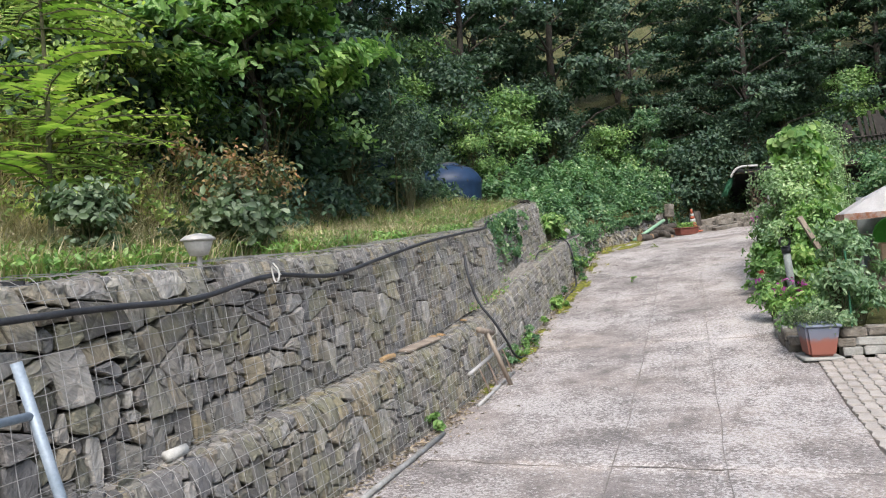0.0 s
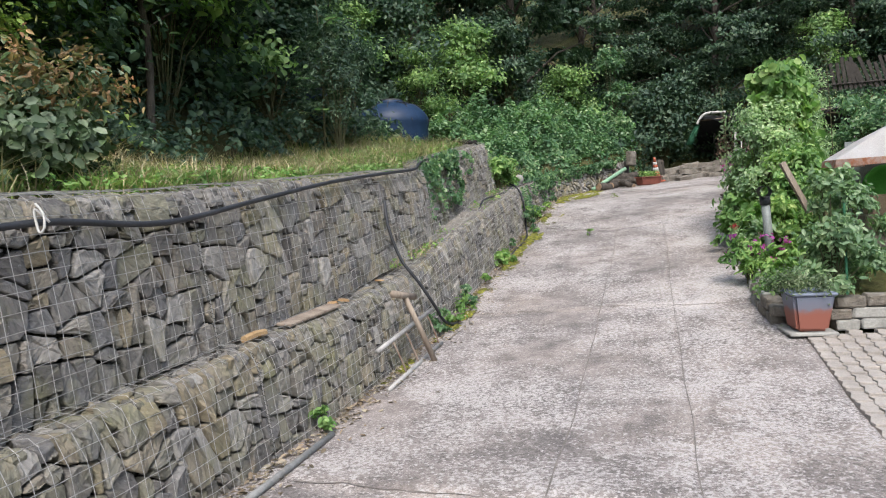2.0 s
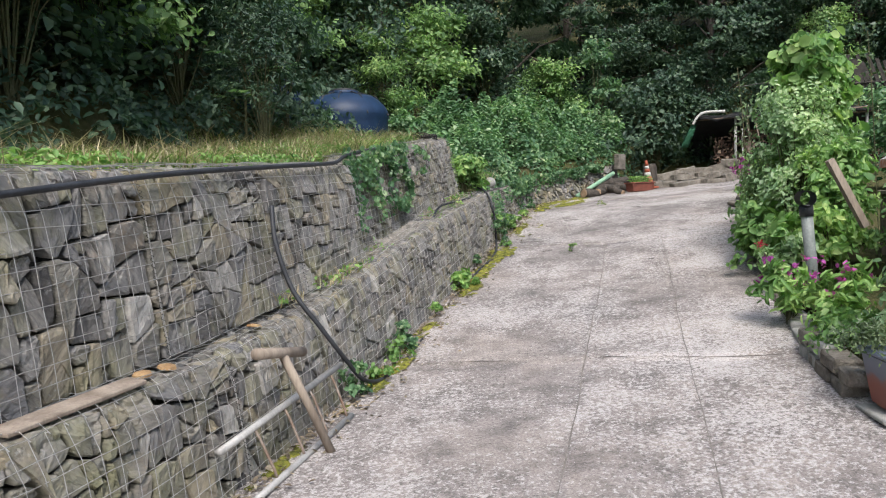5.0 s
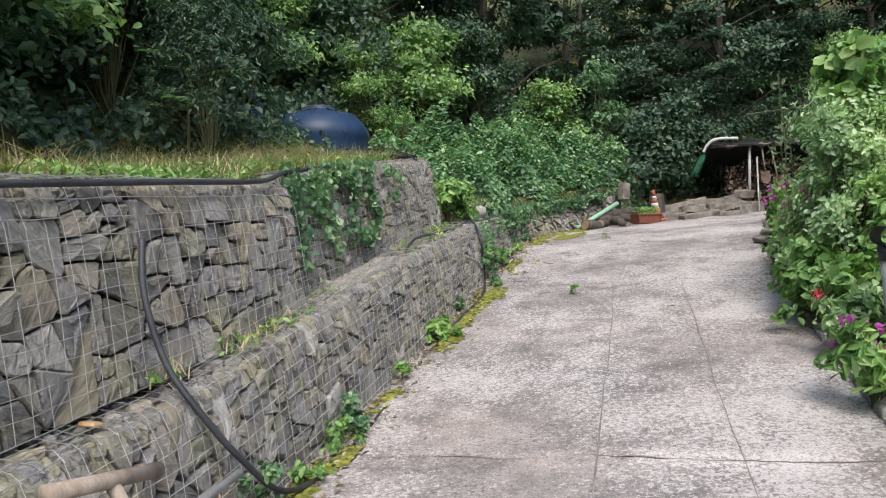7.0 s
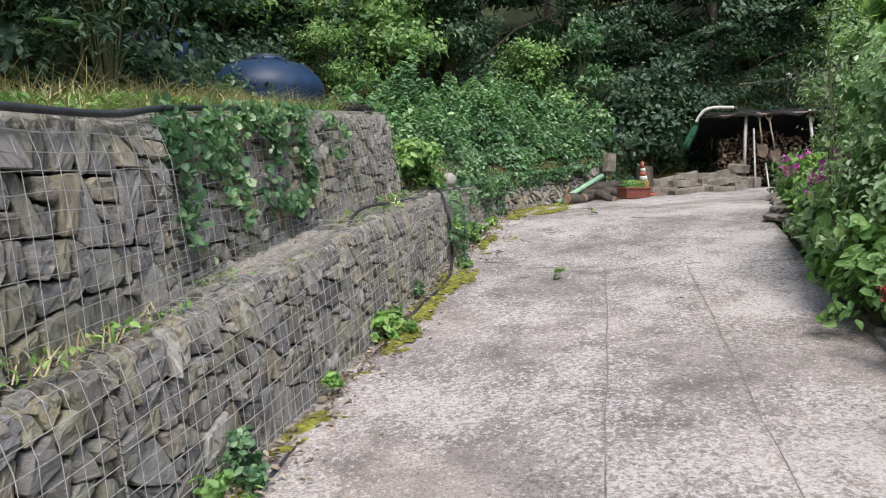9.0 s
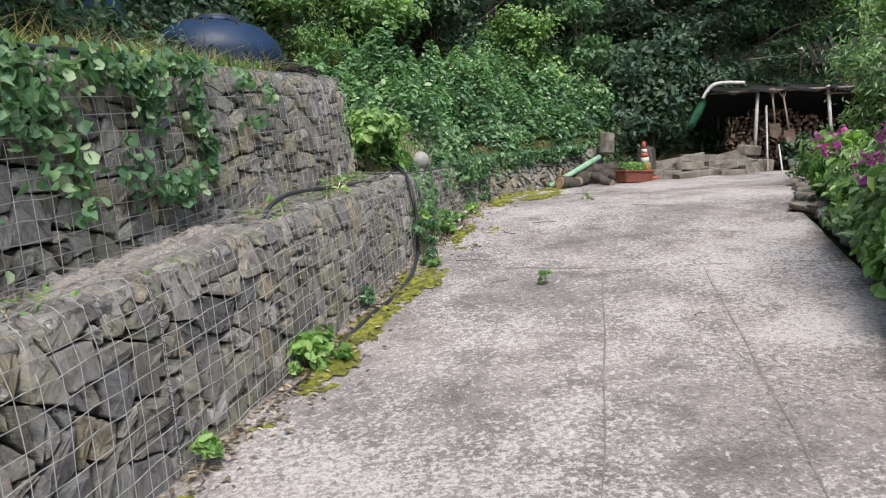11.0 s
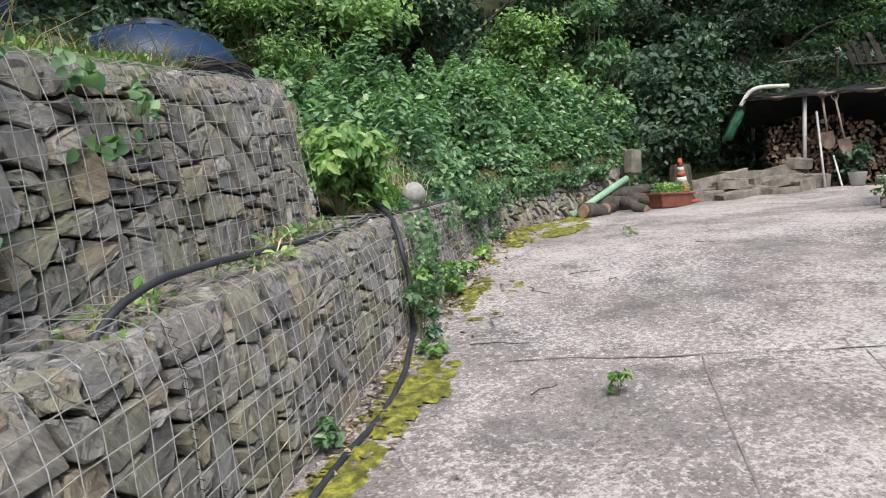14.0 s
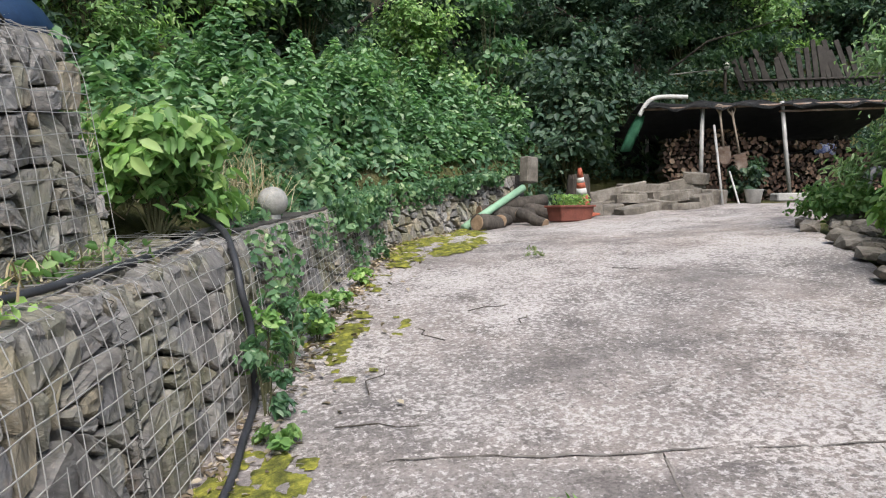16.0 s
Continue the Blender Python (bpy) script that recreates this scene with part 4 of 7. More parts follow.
    s, q = rng.uniform(-1.5, 14.9, n), -0.05 - 1.7 * rng.uniform(0, 1, n) ** 1.6
    keep = np.array([noise.noise(Vector((a * 0.8, 4, 2))) > -0.1 for a in s])
    s, q = s[keep], q[keep]
    c = edge_c(s) + q
    pts = np.stack([s * AX + (c - 2.339) * AY, s * AY - (c - 2.339) * AX, land_z(s, c) + rng.uniform(0.02, 0.15, len(s))], 1)
    tagged(new("terrace_weeds", leaves("terrace_weeds", pts, 0.055, LEAF_LIGHT, rng, 0.6, 0.5)), "bright low weeds along the top of the gabion wall", "weeds", kind="stuff")
    # litter and small weeds on the ledge between the baskets
    n = 2600
    s = rng.uniform(8.5, 14.6, n)
    c = -0.46 + 0.3 * rng.uniform(0, 1, n) ** 1.5
    keep = np.array([noise.noise(Vector((a * 1.7, b * 3, 21))) > 0.02 for a, b in zip(s, c)])
    s, c = s[keep], c[keep]
    z = np.interp(s, (8.5, 10.4, 12.1, 12.9, 14.75), (0.77, 0.92, 1.1, 1.3, 1.52)) + rng.uniform(-0.01, 0.07, len(s))
    pts = np.stack([s * AX + (c - 2.339) * AY, s * AY - (c - 2.339) * AX, z], 1)
    green = rng.uniform(0, 1, len(s)) < 0.45
    tagged(new("ledge_weeds", leaves("ledge_weeds", pts[green], 0.05, LEAF_LIGHT, rng, 0.5, 0.55)), "small bright weeds on the ledge between the gabions", "weeds", kind="stuff")
    tagged(new("ledge_straw", blades("ledge_straw", pts[~green] - np.array([0, 0, 0.04]), 0.09, STRAW, rng, 0.008, 2.2)), "dry straw and dead stalks lying on the ledge", "straw", kind="stuff")
    # ivy on the taller gabions
    # clumps of it: along the wall, up its height, and how far each spreads both ways
    tufts = ((10.5, 0.85, 0.2, 0.15, 200), (10.95, 0.78, 0.22, 0.22, 260), (11.45, 0.93, 0.3, 0.08, 210), (11.75, 0.82, 0.14, 0.16, 170), (12.1, 0.96, 0.3, 0.05, 170), (12.18, 0.75, 0.05, 0.2, 110),
             (12.25, 0.5, 0.04, 0.14, 60), (11.9, 0.34, 0.18, 0.07, 170), (11.55, 0.5, 0.12, 0.2, 40), (11.2, 0.5, 0.1, 0.25, 60), (10.6, 0.45, 0.14, 0.25, 60), (12.75, 0.9, 0.1, 0.08, 22), (13.1, 0.78, 0.03, 0.12, 22), (12.85, 0.6, 0.1, 0.04, 16))
    s = np.concatenate([rng.normal(a, da * 0.55, k) for a, b, da, db, k in tufts])
    f = np.concatenate([rng.normal(b, db * 0.55, k) for a, b, da, db, k in tufts])
    keep = (s > 10.38) & (f < 1.04) & (f > 0)
    s, f = s[keep], f[keep]
    c = -0.48 - 0.15 * f + 0.05 + rng.uniform(0, 0.07, len(s))
    z = np.interp(s, (10.4, 12.1, 12.9, 14.75), (0.92, 1.1, 1.3, 1.52)) * (1 - f) + np.interp(s, (10.4, 12.4, 14.75), (1.93, 2.16, 2.42)) * f
    pts = np.stack([s * AX + (c - 2.339) * AY, s * AY - (c - 2.339) * AX, z], 1)
    tagged(new("ivy", leaves("ivy", pts, 0.062, LEAF_BANK, rng, 0.2, 0.85, ways=np.array([0.8, -0.3, 0.2]))), "green ivy creeping down the tall gabion baskets", "ivy", kind="stuff")


build_bank()


# ---- shrubs and young trees on the terrace ----
LEAF_RED = leafy("reddish_leaves", [(0.0, (0.1, 0.12, 0.04)), (0.4, (0.19, 0.13, 0.06)), (0.75, (0.28, 0.15, 0.08)), (1.0, (0.33, 0.27, 0.12))], 0.3)
LEAF_GREY = leafy("grey_green_leaves", [(0.0, (0.05, 0.09, 0.035)), (0.5, (0.11, 0.16, 0.08)), (1.0, (0.24, 0.29, 0.2))], 0.25)


LEAF_SUMAC = leafy("sumac_leaves", [(0.0, (0.16, 0.26, 0.05)), (0.5, (0.27, 0.4, 0.08)), (1.0, (0.42, 0.5, 0.14))], 0.45)


def pinnate(rng, base, way, length, pairs, size):
    """Points and turns of the leaflets along one feathery frond."""
    way = Vector(way).normalized()
    side = way.cross(Vector((0, 0, 1))).normalized()
    pts = []
    for k in range(pairs):
        f = (k + 1) / pairs
        o = Vector(base) + way * length * f + Vector((0, 0, -0.25 * length * f * f))
        for sgn in (-1, 1):
            pts.append((o, (side * sgn + way * 0.35 + Vector((0, 0, -0.15))).normalized(), size * (1 - 0.45 * abs(f - 0.45))))
    return pts


def frond_tree(name, label, seed, height, fronds, length, mat):
    rng = np.random.default_rng(seed)
    t = thing(name, label, "tree")
    tops = []
    bm = tube_bm([(0, 0, -0.3), (0.05, 0.02, height * 0.5), (0.0, 0.1, height)], [0.02, 0.017, 0.008], 6)
    v = []
    for k in range(fronds):
        f = rng.uniform(0.22, 1.0)
        a = k * 2.4 + rng.uniform(-.3, .3)
        b = (0.05 * f, 0.05 * f, height * f)
        way = (math.cos(a), math.sin(a), rng.uniform(0.05, 0.5))
        L = length * rng.uniform(0.7, 1.2)
        wv = Vector(way).normalized()
        tube_bm([b, Vector(b) + wv * L * 0.5 + Vector((0, 0, -0.06 * L)), Vector(b) + wv * L + Vector((0, 0, -0.25 * L))], 0.006, 4, bm, False)
        for o, d, sz in pinnate(rng, b, way, L, 11, 0.16):
            n = d.cross(Vector(way)).normalized()
            w = n.cross(d).normalized() * sz * 0.17
            v += [o, o + d * sz * 0.45 - w + n * 0.01, o + d * sz, o + d * sz * 0.45 + w + n * 0.01]
    part("trunk", bm, STEM, t)
    part("fronds", fast_mesh("fronds", np.array(v), np.arange(len(v)).reshape(-1, 4), mat), None, t, "feathery bright green fronds")
    return t


def build_terrace_plants():
    r = put(shrub("red_topped_shrub", "shrub with dark leaves and a rusty red flush on top", 51, 0.85, 0.62, LEAF_GREY, 0.075, 3600, 28), 5.25, -1.3, 0, 1.0)
    rng = np.random.default_rng(52)
    clumps = [((rng.uniform(-.42, .42), rng.uniform(-.42, .42), 0.56 + rng.uniform(-.1, .34)), 0.17) for k in range(14)]
    part("red_foliage", leaves("red_foliage", crown_points(rng, clumps, 90), 0.05, LEAF_RED, rng, 0.5, 0.45), None, r, "rusty red young leaves")
    put(shrub("pale_shrub", "small pale grey-green leafy shrub in the terrace grass", 53, 0.58, 0.42, LEAF_GREY, 0.055, 1700, 20), 3.5, -1.2)
    put(frond_tree("sumac_tree", "young sumac with bright feathery fronds", 54, 2.35, 54, 0.85, LEAF_SUMAC), 3.9, -1.95)
    put(frond_tree("sumac_tree", "young sumac with feathery fronds beneath the woods", 55, 2.7, 14, 0.8, LEAF_BANK), 12.9, -3.0)
    b = put(tree("broad_leaved_tree", "tree with large bright leaves reaching over the terrace", 57, 4.4, 2.1, LEAF_LIGHT, 0.17, 130, 0.42, 34, True), 9.2, -3.6)
    put(shrub("slope_shrub", "bushy bright green shrub at the foot of the slope", 58, 2.4, 1.3, LEAF_SLOPE, 0.08, 5600, 30), 6.4, -4.2)
    put(shrub("slope_shrub", "mid-green shrub growing on the earthy slope", 59, 1.7, 1.2, LEAF_SLOPE, 0.08, 5000, 30), 5.0, -5.0)
    put(shrub("willowy_shrub", "tall yellow-green willowy shrub above the bank", 60, 2.5, 1.0, LEAF_FOREST, 0.1, 4200, 26, width=0.35), 20.0, -3.4)
    put(shrub("willowy_shrub", "tall grey-green willowy bush beside the water tanks", 61, 3.0, 1.2, LEAF_SHADE_DARK, 0.1, 4200, 26, width=0.35), 12.9, -2.7, 0, 0.8)
    put(shrub("woodland_shrub", "dark leafy bush in front of the far water tank", 64, 2.1, 0.7, LEAF_SHADE_DARK, 0.11, 2600, 22, group="undergrowth shrubs"), 14.3, -3.1)
    put(shrub("slope_shrub", "bushy yellow-green shrub on the lower slope", 65, 1.4, 1.0, LEAF_SLOPE, 0.075, 4400, 30), 4.2, -4.8)
    put(shrub("slope_shrub", "bushy yellow-green shrub on the lower slope", 66, 2.0, 1.2, LEAF_SLOPE, 0.08, 5600, 30), 2.6, -4.6)
    put(shrub("slope_shrub", "tall fresh green shrub under the trees", 67, 3.4, 1.4, LEAF_LIGHT, 0.09, 8400, 34), 7.6, -4.4)
    put(shrub("slope_shrub", "tall sunlit yellow-green shrub on the slope", 69, 2.6, 1.3, LEAF_SLOPE, 0.085, 6500, 34), 6.6, -5.8)
    put(shrub("slope_shrub", "tall sunlit yellow-green shrub on the slope", 70, 2.4, 1.3, LEAF_SLOPE, 0.085, 6500, 34), 8.6, -5.4)
    put(shrub("slope_shrub", "sunlit green shrub high on the slope", 71, 2.6, 1.4, LEAF_SLOPE, 0.09, 6500, 34), 4.6, -7.2)
    put(shrub("slope_shrub", "tall leafy bush crowding under the trees", 72, 4.2, 1.7, LEAF_FOREST, 0.12, 9500, 44), 9.9, -5.3)
    put(shrub("slope_shrub", "tall leafy bush crowding under the trees", 73, 4.4, 1.7, LEAF_FOREST, 0.12, 9500, 44), 11.8, -6.0)
    put(shrub("leafy_clump", "bright leafy clump at the end of the tall gabion", 62, 0.6, 0.42, LEAF_LIGHT, 0.095, 1900, 30, width=0.48), 15.2, -0.5, 0, 1.0, 1.56)
    put(shrub("young_maple", "light green sapling in front of the dark woods", 63, 3.0, 1.0, LEAF_BANK, 0.13, 1500, 18), 24.6, 1.2)


build_terrace_plants()

# ---- materials of the things ----
HOSE = speckled("black_hose", [(0.3, (0.02, 0.021, 0.024)), (0.7, (0.05, 0.052, 0.058))], 5, 80, 0.5, 0, 0.1)
RUST = speckled("rusty_steel", [(0.3, (0.16, 0.09, 0.06)), (0.55, (0.26, 0.2, 0.16)), (0.7, (0.36, 0.31, 0.27))], 9, 60, 0.75, 0.2)
ZINC = speckled("dull_galvanised_pipe", [(0.3, (0.27, 0.26, 0.245)), (0.7, (0.44, 0.43, 0.41))], 7, 70, 0.55, 0.2, 0.15)
BLUEPIPE = speckled("pale_blue_pipe", [(0.3, (0.2, 0.25, 0.3)), (0.7, (0.32, 0.37, 0.42))], 6, 70, 0.5, 0.2, 0.15)
OLDWOOD = speckled("weathered_wood", [(0.3, (0.17, 0.13, 0.1)), (0.7, (0.36, 0.3, 0.24))], 8, 70, 0.9, 0, 0.6, stretch=(1, 1, 0.2))
OLDWOOD2 = speckled("dark_old_timber", [(0.3, (0.028, 0.025, 0.023)), (0.7, (0.075, 0.067, 0.06))], 8, 60, 0.9, 0, 0.6)
FRESHWOOD = speckled("cut_wood", [(0.3, (0.26, 0.15, 0.07)), (0.7, (0.42, 0.29, 0.15))], 10, 70, 0.8)
WHITE = speckled("dirty_white", [(0.3, (0.4, 0.39, 0.36)), (0.7, (0.58, 0.57, 0.54))], 7, 60, 0.6, 0, 0.15)
TANKBLUE = speckled("blue_polyethylene", [(0.3, (0.007, 0.022, 0.058)), (0.7, (0.017, 0.044, 0.1))], 4, 40, 0.5, 0, 0.1, spec=0.35)
BLACKTARP = speckled("black_tarpaulin", [(0.3, (0.02, 0.02, 0.021)), (0.7, (0.05, 0.05, 0.05))], 6, 40, 0.7)
ORANGE = speckled("faded_orange_plastic", [(0.3, (0.27, 0.065, 0.035)), (0.7, (0.4, 0.11, 0.06))], 8, 60, 0.6)
TERRA = speckled("brown_red_plastic", [(0.3, (0.13, 0.042, 0.03)), (0.7, (0.22, 0.075, 0.052))], 8, 60, 0.6)
MINT = speckled("pale_green_pipe", [(0.3, (0.2, 0.36, 0.23)), (0.7, (0.3, 0.47, 0.32))], 6, 60, 0.5)
NET = speckled("green_netting", [(0.3, (0.03, 0.13, 0.07)), (0.7, (0.06, 0.2, 0.11))], 10, 80, 0.8)
ROCK = speckled("quarry_rock", [(0.3, (0.09, 0.078, 0.064)), (0.5, (0.19, 0.168, 0.14)), (0.7, (0.31, 0.28, 0.24))], 5, 45, 0.9, 0, 1.0, 0.02)
PALESTONE = speckled("pale_stone", [(0.3, (0.24, 0.235, 0.215)), (0.7, (0.42, 0.41, 0.38))], 7, 50, 0.9, 0, 0.8, 0.01)
LOGEND = speckled("log_ends", [(0.3, (0.2, 0.13, 0.08)), (0.7, (0.42, 0.3, 0.2))], 9, 60, 0.9)
SILT = speckled("silt", [(0.3, (0.2, 0.18, 0.155)), (0.7, (0.34, 0.315, 0.275))], 9, 60, 0.95, 0, 1.0, 0.02)
PVC = speckled("grey_plastic_pipe", [(0.3, (0.15, 0.17, 0.16)), (0.7, (0.24, 0.26, 0.25))], 6, 60, 0.5)
PAVER = speckled("beige_paver", [(0.3, (0.3, 0.27, 0.24)), (0.7, (0.43, 0.39, 0.35))], 5, 70, 0.9, 0, 0.6)
PURPLE = leafy("purple_petals", [(0.0, (0.28, 0.04, 0.22)), (1.0, (0.55, 0.12, 0.45))], 0.3)
PINK = leafy("red_petals", [(0.0, (0.45, 0.03, 0.06)), (1.0, (0.68, 0.12, 0.16))], 0.3)
CANVAS = speckled("white_canvas", [(0.3, (0.74, 0.7, 0.68)), (0.7, (0.86, 0.84, 0.82))], 5, 80, 0.8)
TRIM = speckled("orange_canvas_trim", [(0.35, (0.7, 0.3, 0.16)), (0.6, (0.78, 0.62, 0.55))], 14, 60, 0.8)
LIME = speckled("bright_green_plastic", [(0.3, (0.07, 0.34, 0.05)), (0.7, (0.1, 0.46, 0.08))], 6, 60, 0.4)
RED = speckled("red_plastic", [(0.3, (0.4, 0.02, 0.02)), (0.7, (0.55, 0.05, 0.04))], 6, 60, 0.45)
MOSS = speckled("moss", [(0.32, (0.055, 0.06, 0.014)), (0.5, (0.15, 0.155, 0.026)), (0.68, (0.37, 0.35, 0.055))], 16, 110, 0.95, 0, 1.0, 0.01)
LITTER = leafy("dead_leaves", [(0.0, (0.12, 0.09, 0.06)), (0.6, (0.26, 0.2, 0.14)), (1.0, (0.42, 0.36, 0.28))], 0.1)


def build_pot(nt, bsdf):
    geo = nt.nodes.new("ShaderNodeTexCoord")
    sep = nt.nodes.new("ShaderNodeSeparateXYZ")
    nt.links.new(geo.outputs["Object"], sep.inputs[0])
    add = nt.nodes.new("ShaderNodeMath")
    add.operation = "MULTIPLY_ADD"
    nt.links.new(noise_of(nt, 9.0, 5.0), add.inputs[0])
    add.inputs[1].default_value = 0.12
    nt.links.new(sep.outputs[2], add.inputs[2])
    nt.links.new(ramp(nt, add.outputs[0], [(0.2, (0.24, 0.085, 0.06)), (0.235, (0.22, 0.1, 0.085)), (0.265, (0.15, 0.15, 0.185)), (0.4, (0.14, 0.165, 0.22))]), bsdf.inputs["Base Color"])


POT = material("red_and_blue_glaze", build_pot, 0.55, 0.0, 0.4)


def solo(name, bm, mat, label, category, smooth=False, group=""):
    return tagged(part(name, bm, mat, None, "", smooth), label, category, group)


def G(s, c):
    return float(road_z(s, c))


# ---- hoses, pipes and tools by the wall ----
def build_wall_things():
    run = [W(-1.5, -0.37, 1.34), W(0.6, -0.37, 1.36), W(2.2, -0.38, 1.385), W(2.82, -0.38, 1.385), W(3.47, -0.38, 1.375), W(4.25, -0.385, 1.46), W(5.15, -0.38, 1.415), W(6.18, -0.39, 1.52), W(7.44, -0.41, 1.65),
           W(8.8, -0.43, 1.745), W(9.9, -0.44, 1.815), W(10.5, -0.55, 1.92), W(11.6, -0.62, 2.06), W(12.2, -0.72, 2.12), W(12.8, -1.1, 2.16), W(13.2, -1.6, 2.16)]
    solo("garden_hose", tube_bm(smooth_line(run, 6), 0.017, 8), HOSE, "long black hose tied along the top of the gabion wall", "hose", True)
    drop = [W(8.58, -0.345, 1.46), W(8.51, -0.29, 1.19), W(8.49, -0.17, 0.87), W(8.52, 0.0, 0.62), W(8.68, 0.09, 0.38), W(9.0, 0.13, 0.12), W(9.5, 0.16, 0.055), W(10.2, 0.16, 0.13), W(11.0, 0.12, 0.2), W(11.6, 0.08, 0.27), W(12.5, 0.1, 0.41),
            W(13.3, 0.13, 0.54), W(13.8, 0.17, 0.61), W(14.25, 0.16, 0.7), W(14.6, 0.1, 0.76), W(14.98, 0.03, 0.83), W(14.95, 0.03, 1.01), W(14.98, 0.015, 1.16), W(14.95, -0.01, 1.31), W(15.02, -0.06, 1.45), W(15.2, -0.18, 1.58), W(15.37, -0.38, 1.66)]
    solo("drain_hose", tube_bm(smooth_line(drop, 7), 0.0165, 8), HOSE, "black hose hanging down the gabions and along their foot", "hose", True)
    run = [W(12.3, -0.27, 1.11), W(12.37, -0.25, 1.2), W(12.48, -0.25, 1.29), W(12.6, -0.25, 1.34), W(12.77, -0.25, 1.38), W(13.07, -0.25, 1.405), W(13.54, -0.25, 1.425), W(14.1, -0.25, 1.455), W(14.85, -0.25, 1.52), W(15.2, -0.27, 1.57), W(15.8, -0.3, 1.64)]
    solo("ledge_hose", tube_bm(smooth_line(run, 6), 0.014, 7), HOSE, "thin dark hose lying along the lower gabion ledge", "hose", True)
    # loops of old wire on the far corner
    bm = bmesh.new()
    rng = np.random.default_rng(3)
    for k in range(7):
        o = W(14.3, -0.85, 2.375 + 0.008 * k)
        a0, rx, ry = rng.uniform(0, 6), 0.26 + rng.uniform(-.05, .05), 0.15 + rng.uniform(-.04, .04)
        tube_bm([o + Vector((AX * rx * math.cos(a) + AY * ry * math.sin(a), AY * rx * math.cos(a) - AX * ry * math.sin(a), 0.02 * math.sin(3 * a + a0))) for a in [i * math.tau / 20 for i in range(21)]], 0.007, 5, bm, False)
    solo("rope_coil", bm, OLDWOOD2, "coil of old dark rope on the gabion corner", "rope")
    # white tie of rope round the hose
    o = W(4.25, -0.36, 1.46)
    bm = tube_bm(smooth_line([o + Vector((0.0, 0.0, 0.085)), o + Vector((0.035, -0.01, 0.04)), o + Vector((0.04, -0.02, -0.02)), o + Vector((0.02, -0.02, -0.045)), o + Vector((0.0, 0.0, -0.02)), o + Vector((-0.01, 0.01, 0.06)), o + Vector((0.045, 0.02, 0.0))], 5), 0.006, 6)
    solo("rope_tie", bm, WHITE, "white rope knotted round the black hose", "rope", True)
    # T-shaped wooden pole
    t = thing("wooden_tee", "weathered wooden pole with a crossbar leaning on the gabions", "pole")
    a, b, m, foot = W(7.48, 0.1, 0.655), W(8.04, 0.1, 0.55), W(7.78, 0.1, 0.585), W(7.93, 0.31, -0.045)
    part("crossbar", tube_bm([a, (a + b) / 2, b], [0.033, 0.031, 0.032], 10), OLDWOOD, t, "", True)
    part("shaft", tube_bm([m, (m + foot) / 2 + Vector((0.006, 0, 0)), foot], [0.027, 0.025, 0.026], 10), OLDWOOD, t, "", True)
    # steel rack
    t = thing("steel_rack", "rusty steel pipe rack with rungs leaning on the gabions", "rack")
    tl, tr, bl, br = W(7.11, 0.07, 0.235), W(8.68, 0.07, 0.32), W(7.06, 0.17, -0.075), W(8.52, 0.2, 0.005)
    part("top_rail", tube_bm([tl, tr], 0.021, 10), ZINC, t, "", True)
    part("bottom_rail", tube_bm([bl, br], 0.021, 10), ZINC, t, "", True)
    for f in (0.3, 0.52, 0.74, 0.95):
        p, q = tl.lerp(tr, f - 0.08), bl.lerp(br, f)
        part("rung", tube_bm([p, p.lerp(q, 0.2) + Vector((0.01, 0, 0)), p.lerp(q, 0.8) + Vector((0.008, 0, 0)), q], 0.009, 6), RUST, t, "", True)
    solo("edging_pipe", tube_bm([W(2.0, 0.26, 0.0), W(4.3, 0.22, -0.025), W(6.02, 0.15, -0.085)], 0.022, 10), PALESTONE, "grey pipe lying along the edge of the lane", "pipe", True)
    t = thing("pipe_stand", "pale blue pipe frame leaning on the gabion wall", "stand")
    a, b = W(1.99, -0.05, 1.25), W(2.12, 0.22, 0.0)
    part("upright", tube_bm([a, b], 0.021, 12), BLUEPIPE, t, "", True)
    m = a.lerp(b, 0.16)
    part("crossbar", tube_bm([m, W(1.2, -0.03, 1.07)], 0.017, 10), BLUEPIPE, t, "", True)
    part("upright", tube_bm([W(1.15, -0.05, 1.25), W(1.25, 0.22, 0.0)], 0.021, 12), BLUEPIPE, t, "", True)
    # things lying on the ledge
    z = LOW_TOP(6.4) + 0.02
    bm = box_bm(-0.36, 0.36, -0.06, 0.06, 0, 0.02, 0.004)
    bm.transform(Matrix.Translation(W(6.5, -0.2, z)) @ pose(0, 0, 0, 4, -2, 66))
    solo("plank", bm, OLDWOOD, "weathered plank lying on the gabion ledge", "plank")
    bm = tube_bm([(-0.12, 0, 0), (0, 0.005, 0.004), (0.12, 0, 0)], [0.024, 0.028, 0.023], 7)
    bm.transform(Matrix.Translation(W(5.74, -0.22, LOW_TOP(5.7) + 0.035)) @ pose(0, 0, 0, 0, 0, 68))
    solo("wood_piece", bm, FRESHWOOD, "fresh-cut yellowish piece of wood on the ledge", "wood")
    bm = tube_bm([(-0.06, 0, 0), (0.07, 0, 0.01)], [0.032, 0.028], 10)
    bm.transform(Matrix.Translation(W(3.0, -0.22, LOW_TOP(3) + 0.03)) @ pose(0, 0, 0, 0, 0, 60))
    solo("pipe_offcut", bm, WHITE, "short white pipe offcut on the gabion ledge", "pipe", True)
    for s, c, k in ((7.0, -0.25, 0), (7.15, -0.22, 1), (8.1, -0.26, 2)):
        bm = lathe_bm([(0.005, 0), (0.05, 0.006), (0.045, 0.02), (0.004, 0.026)], 7)
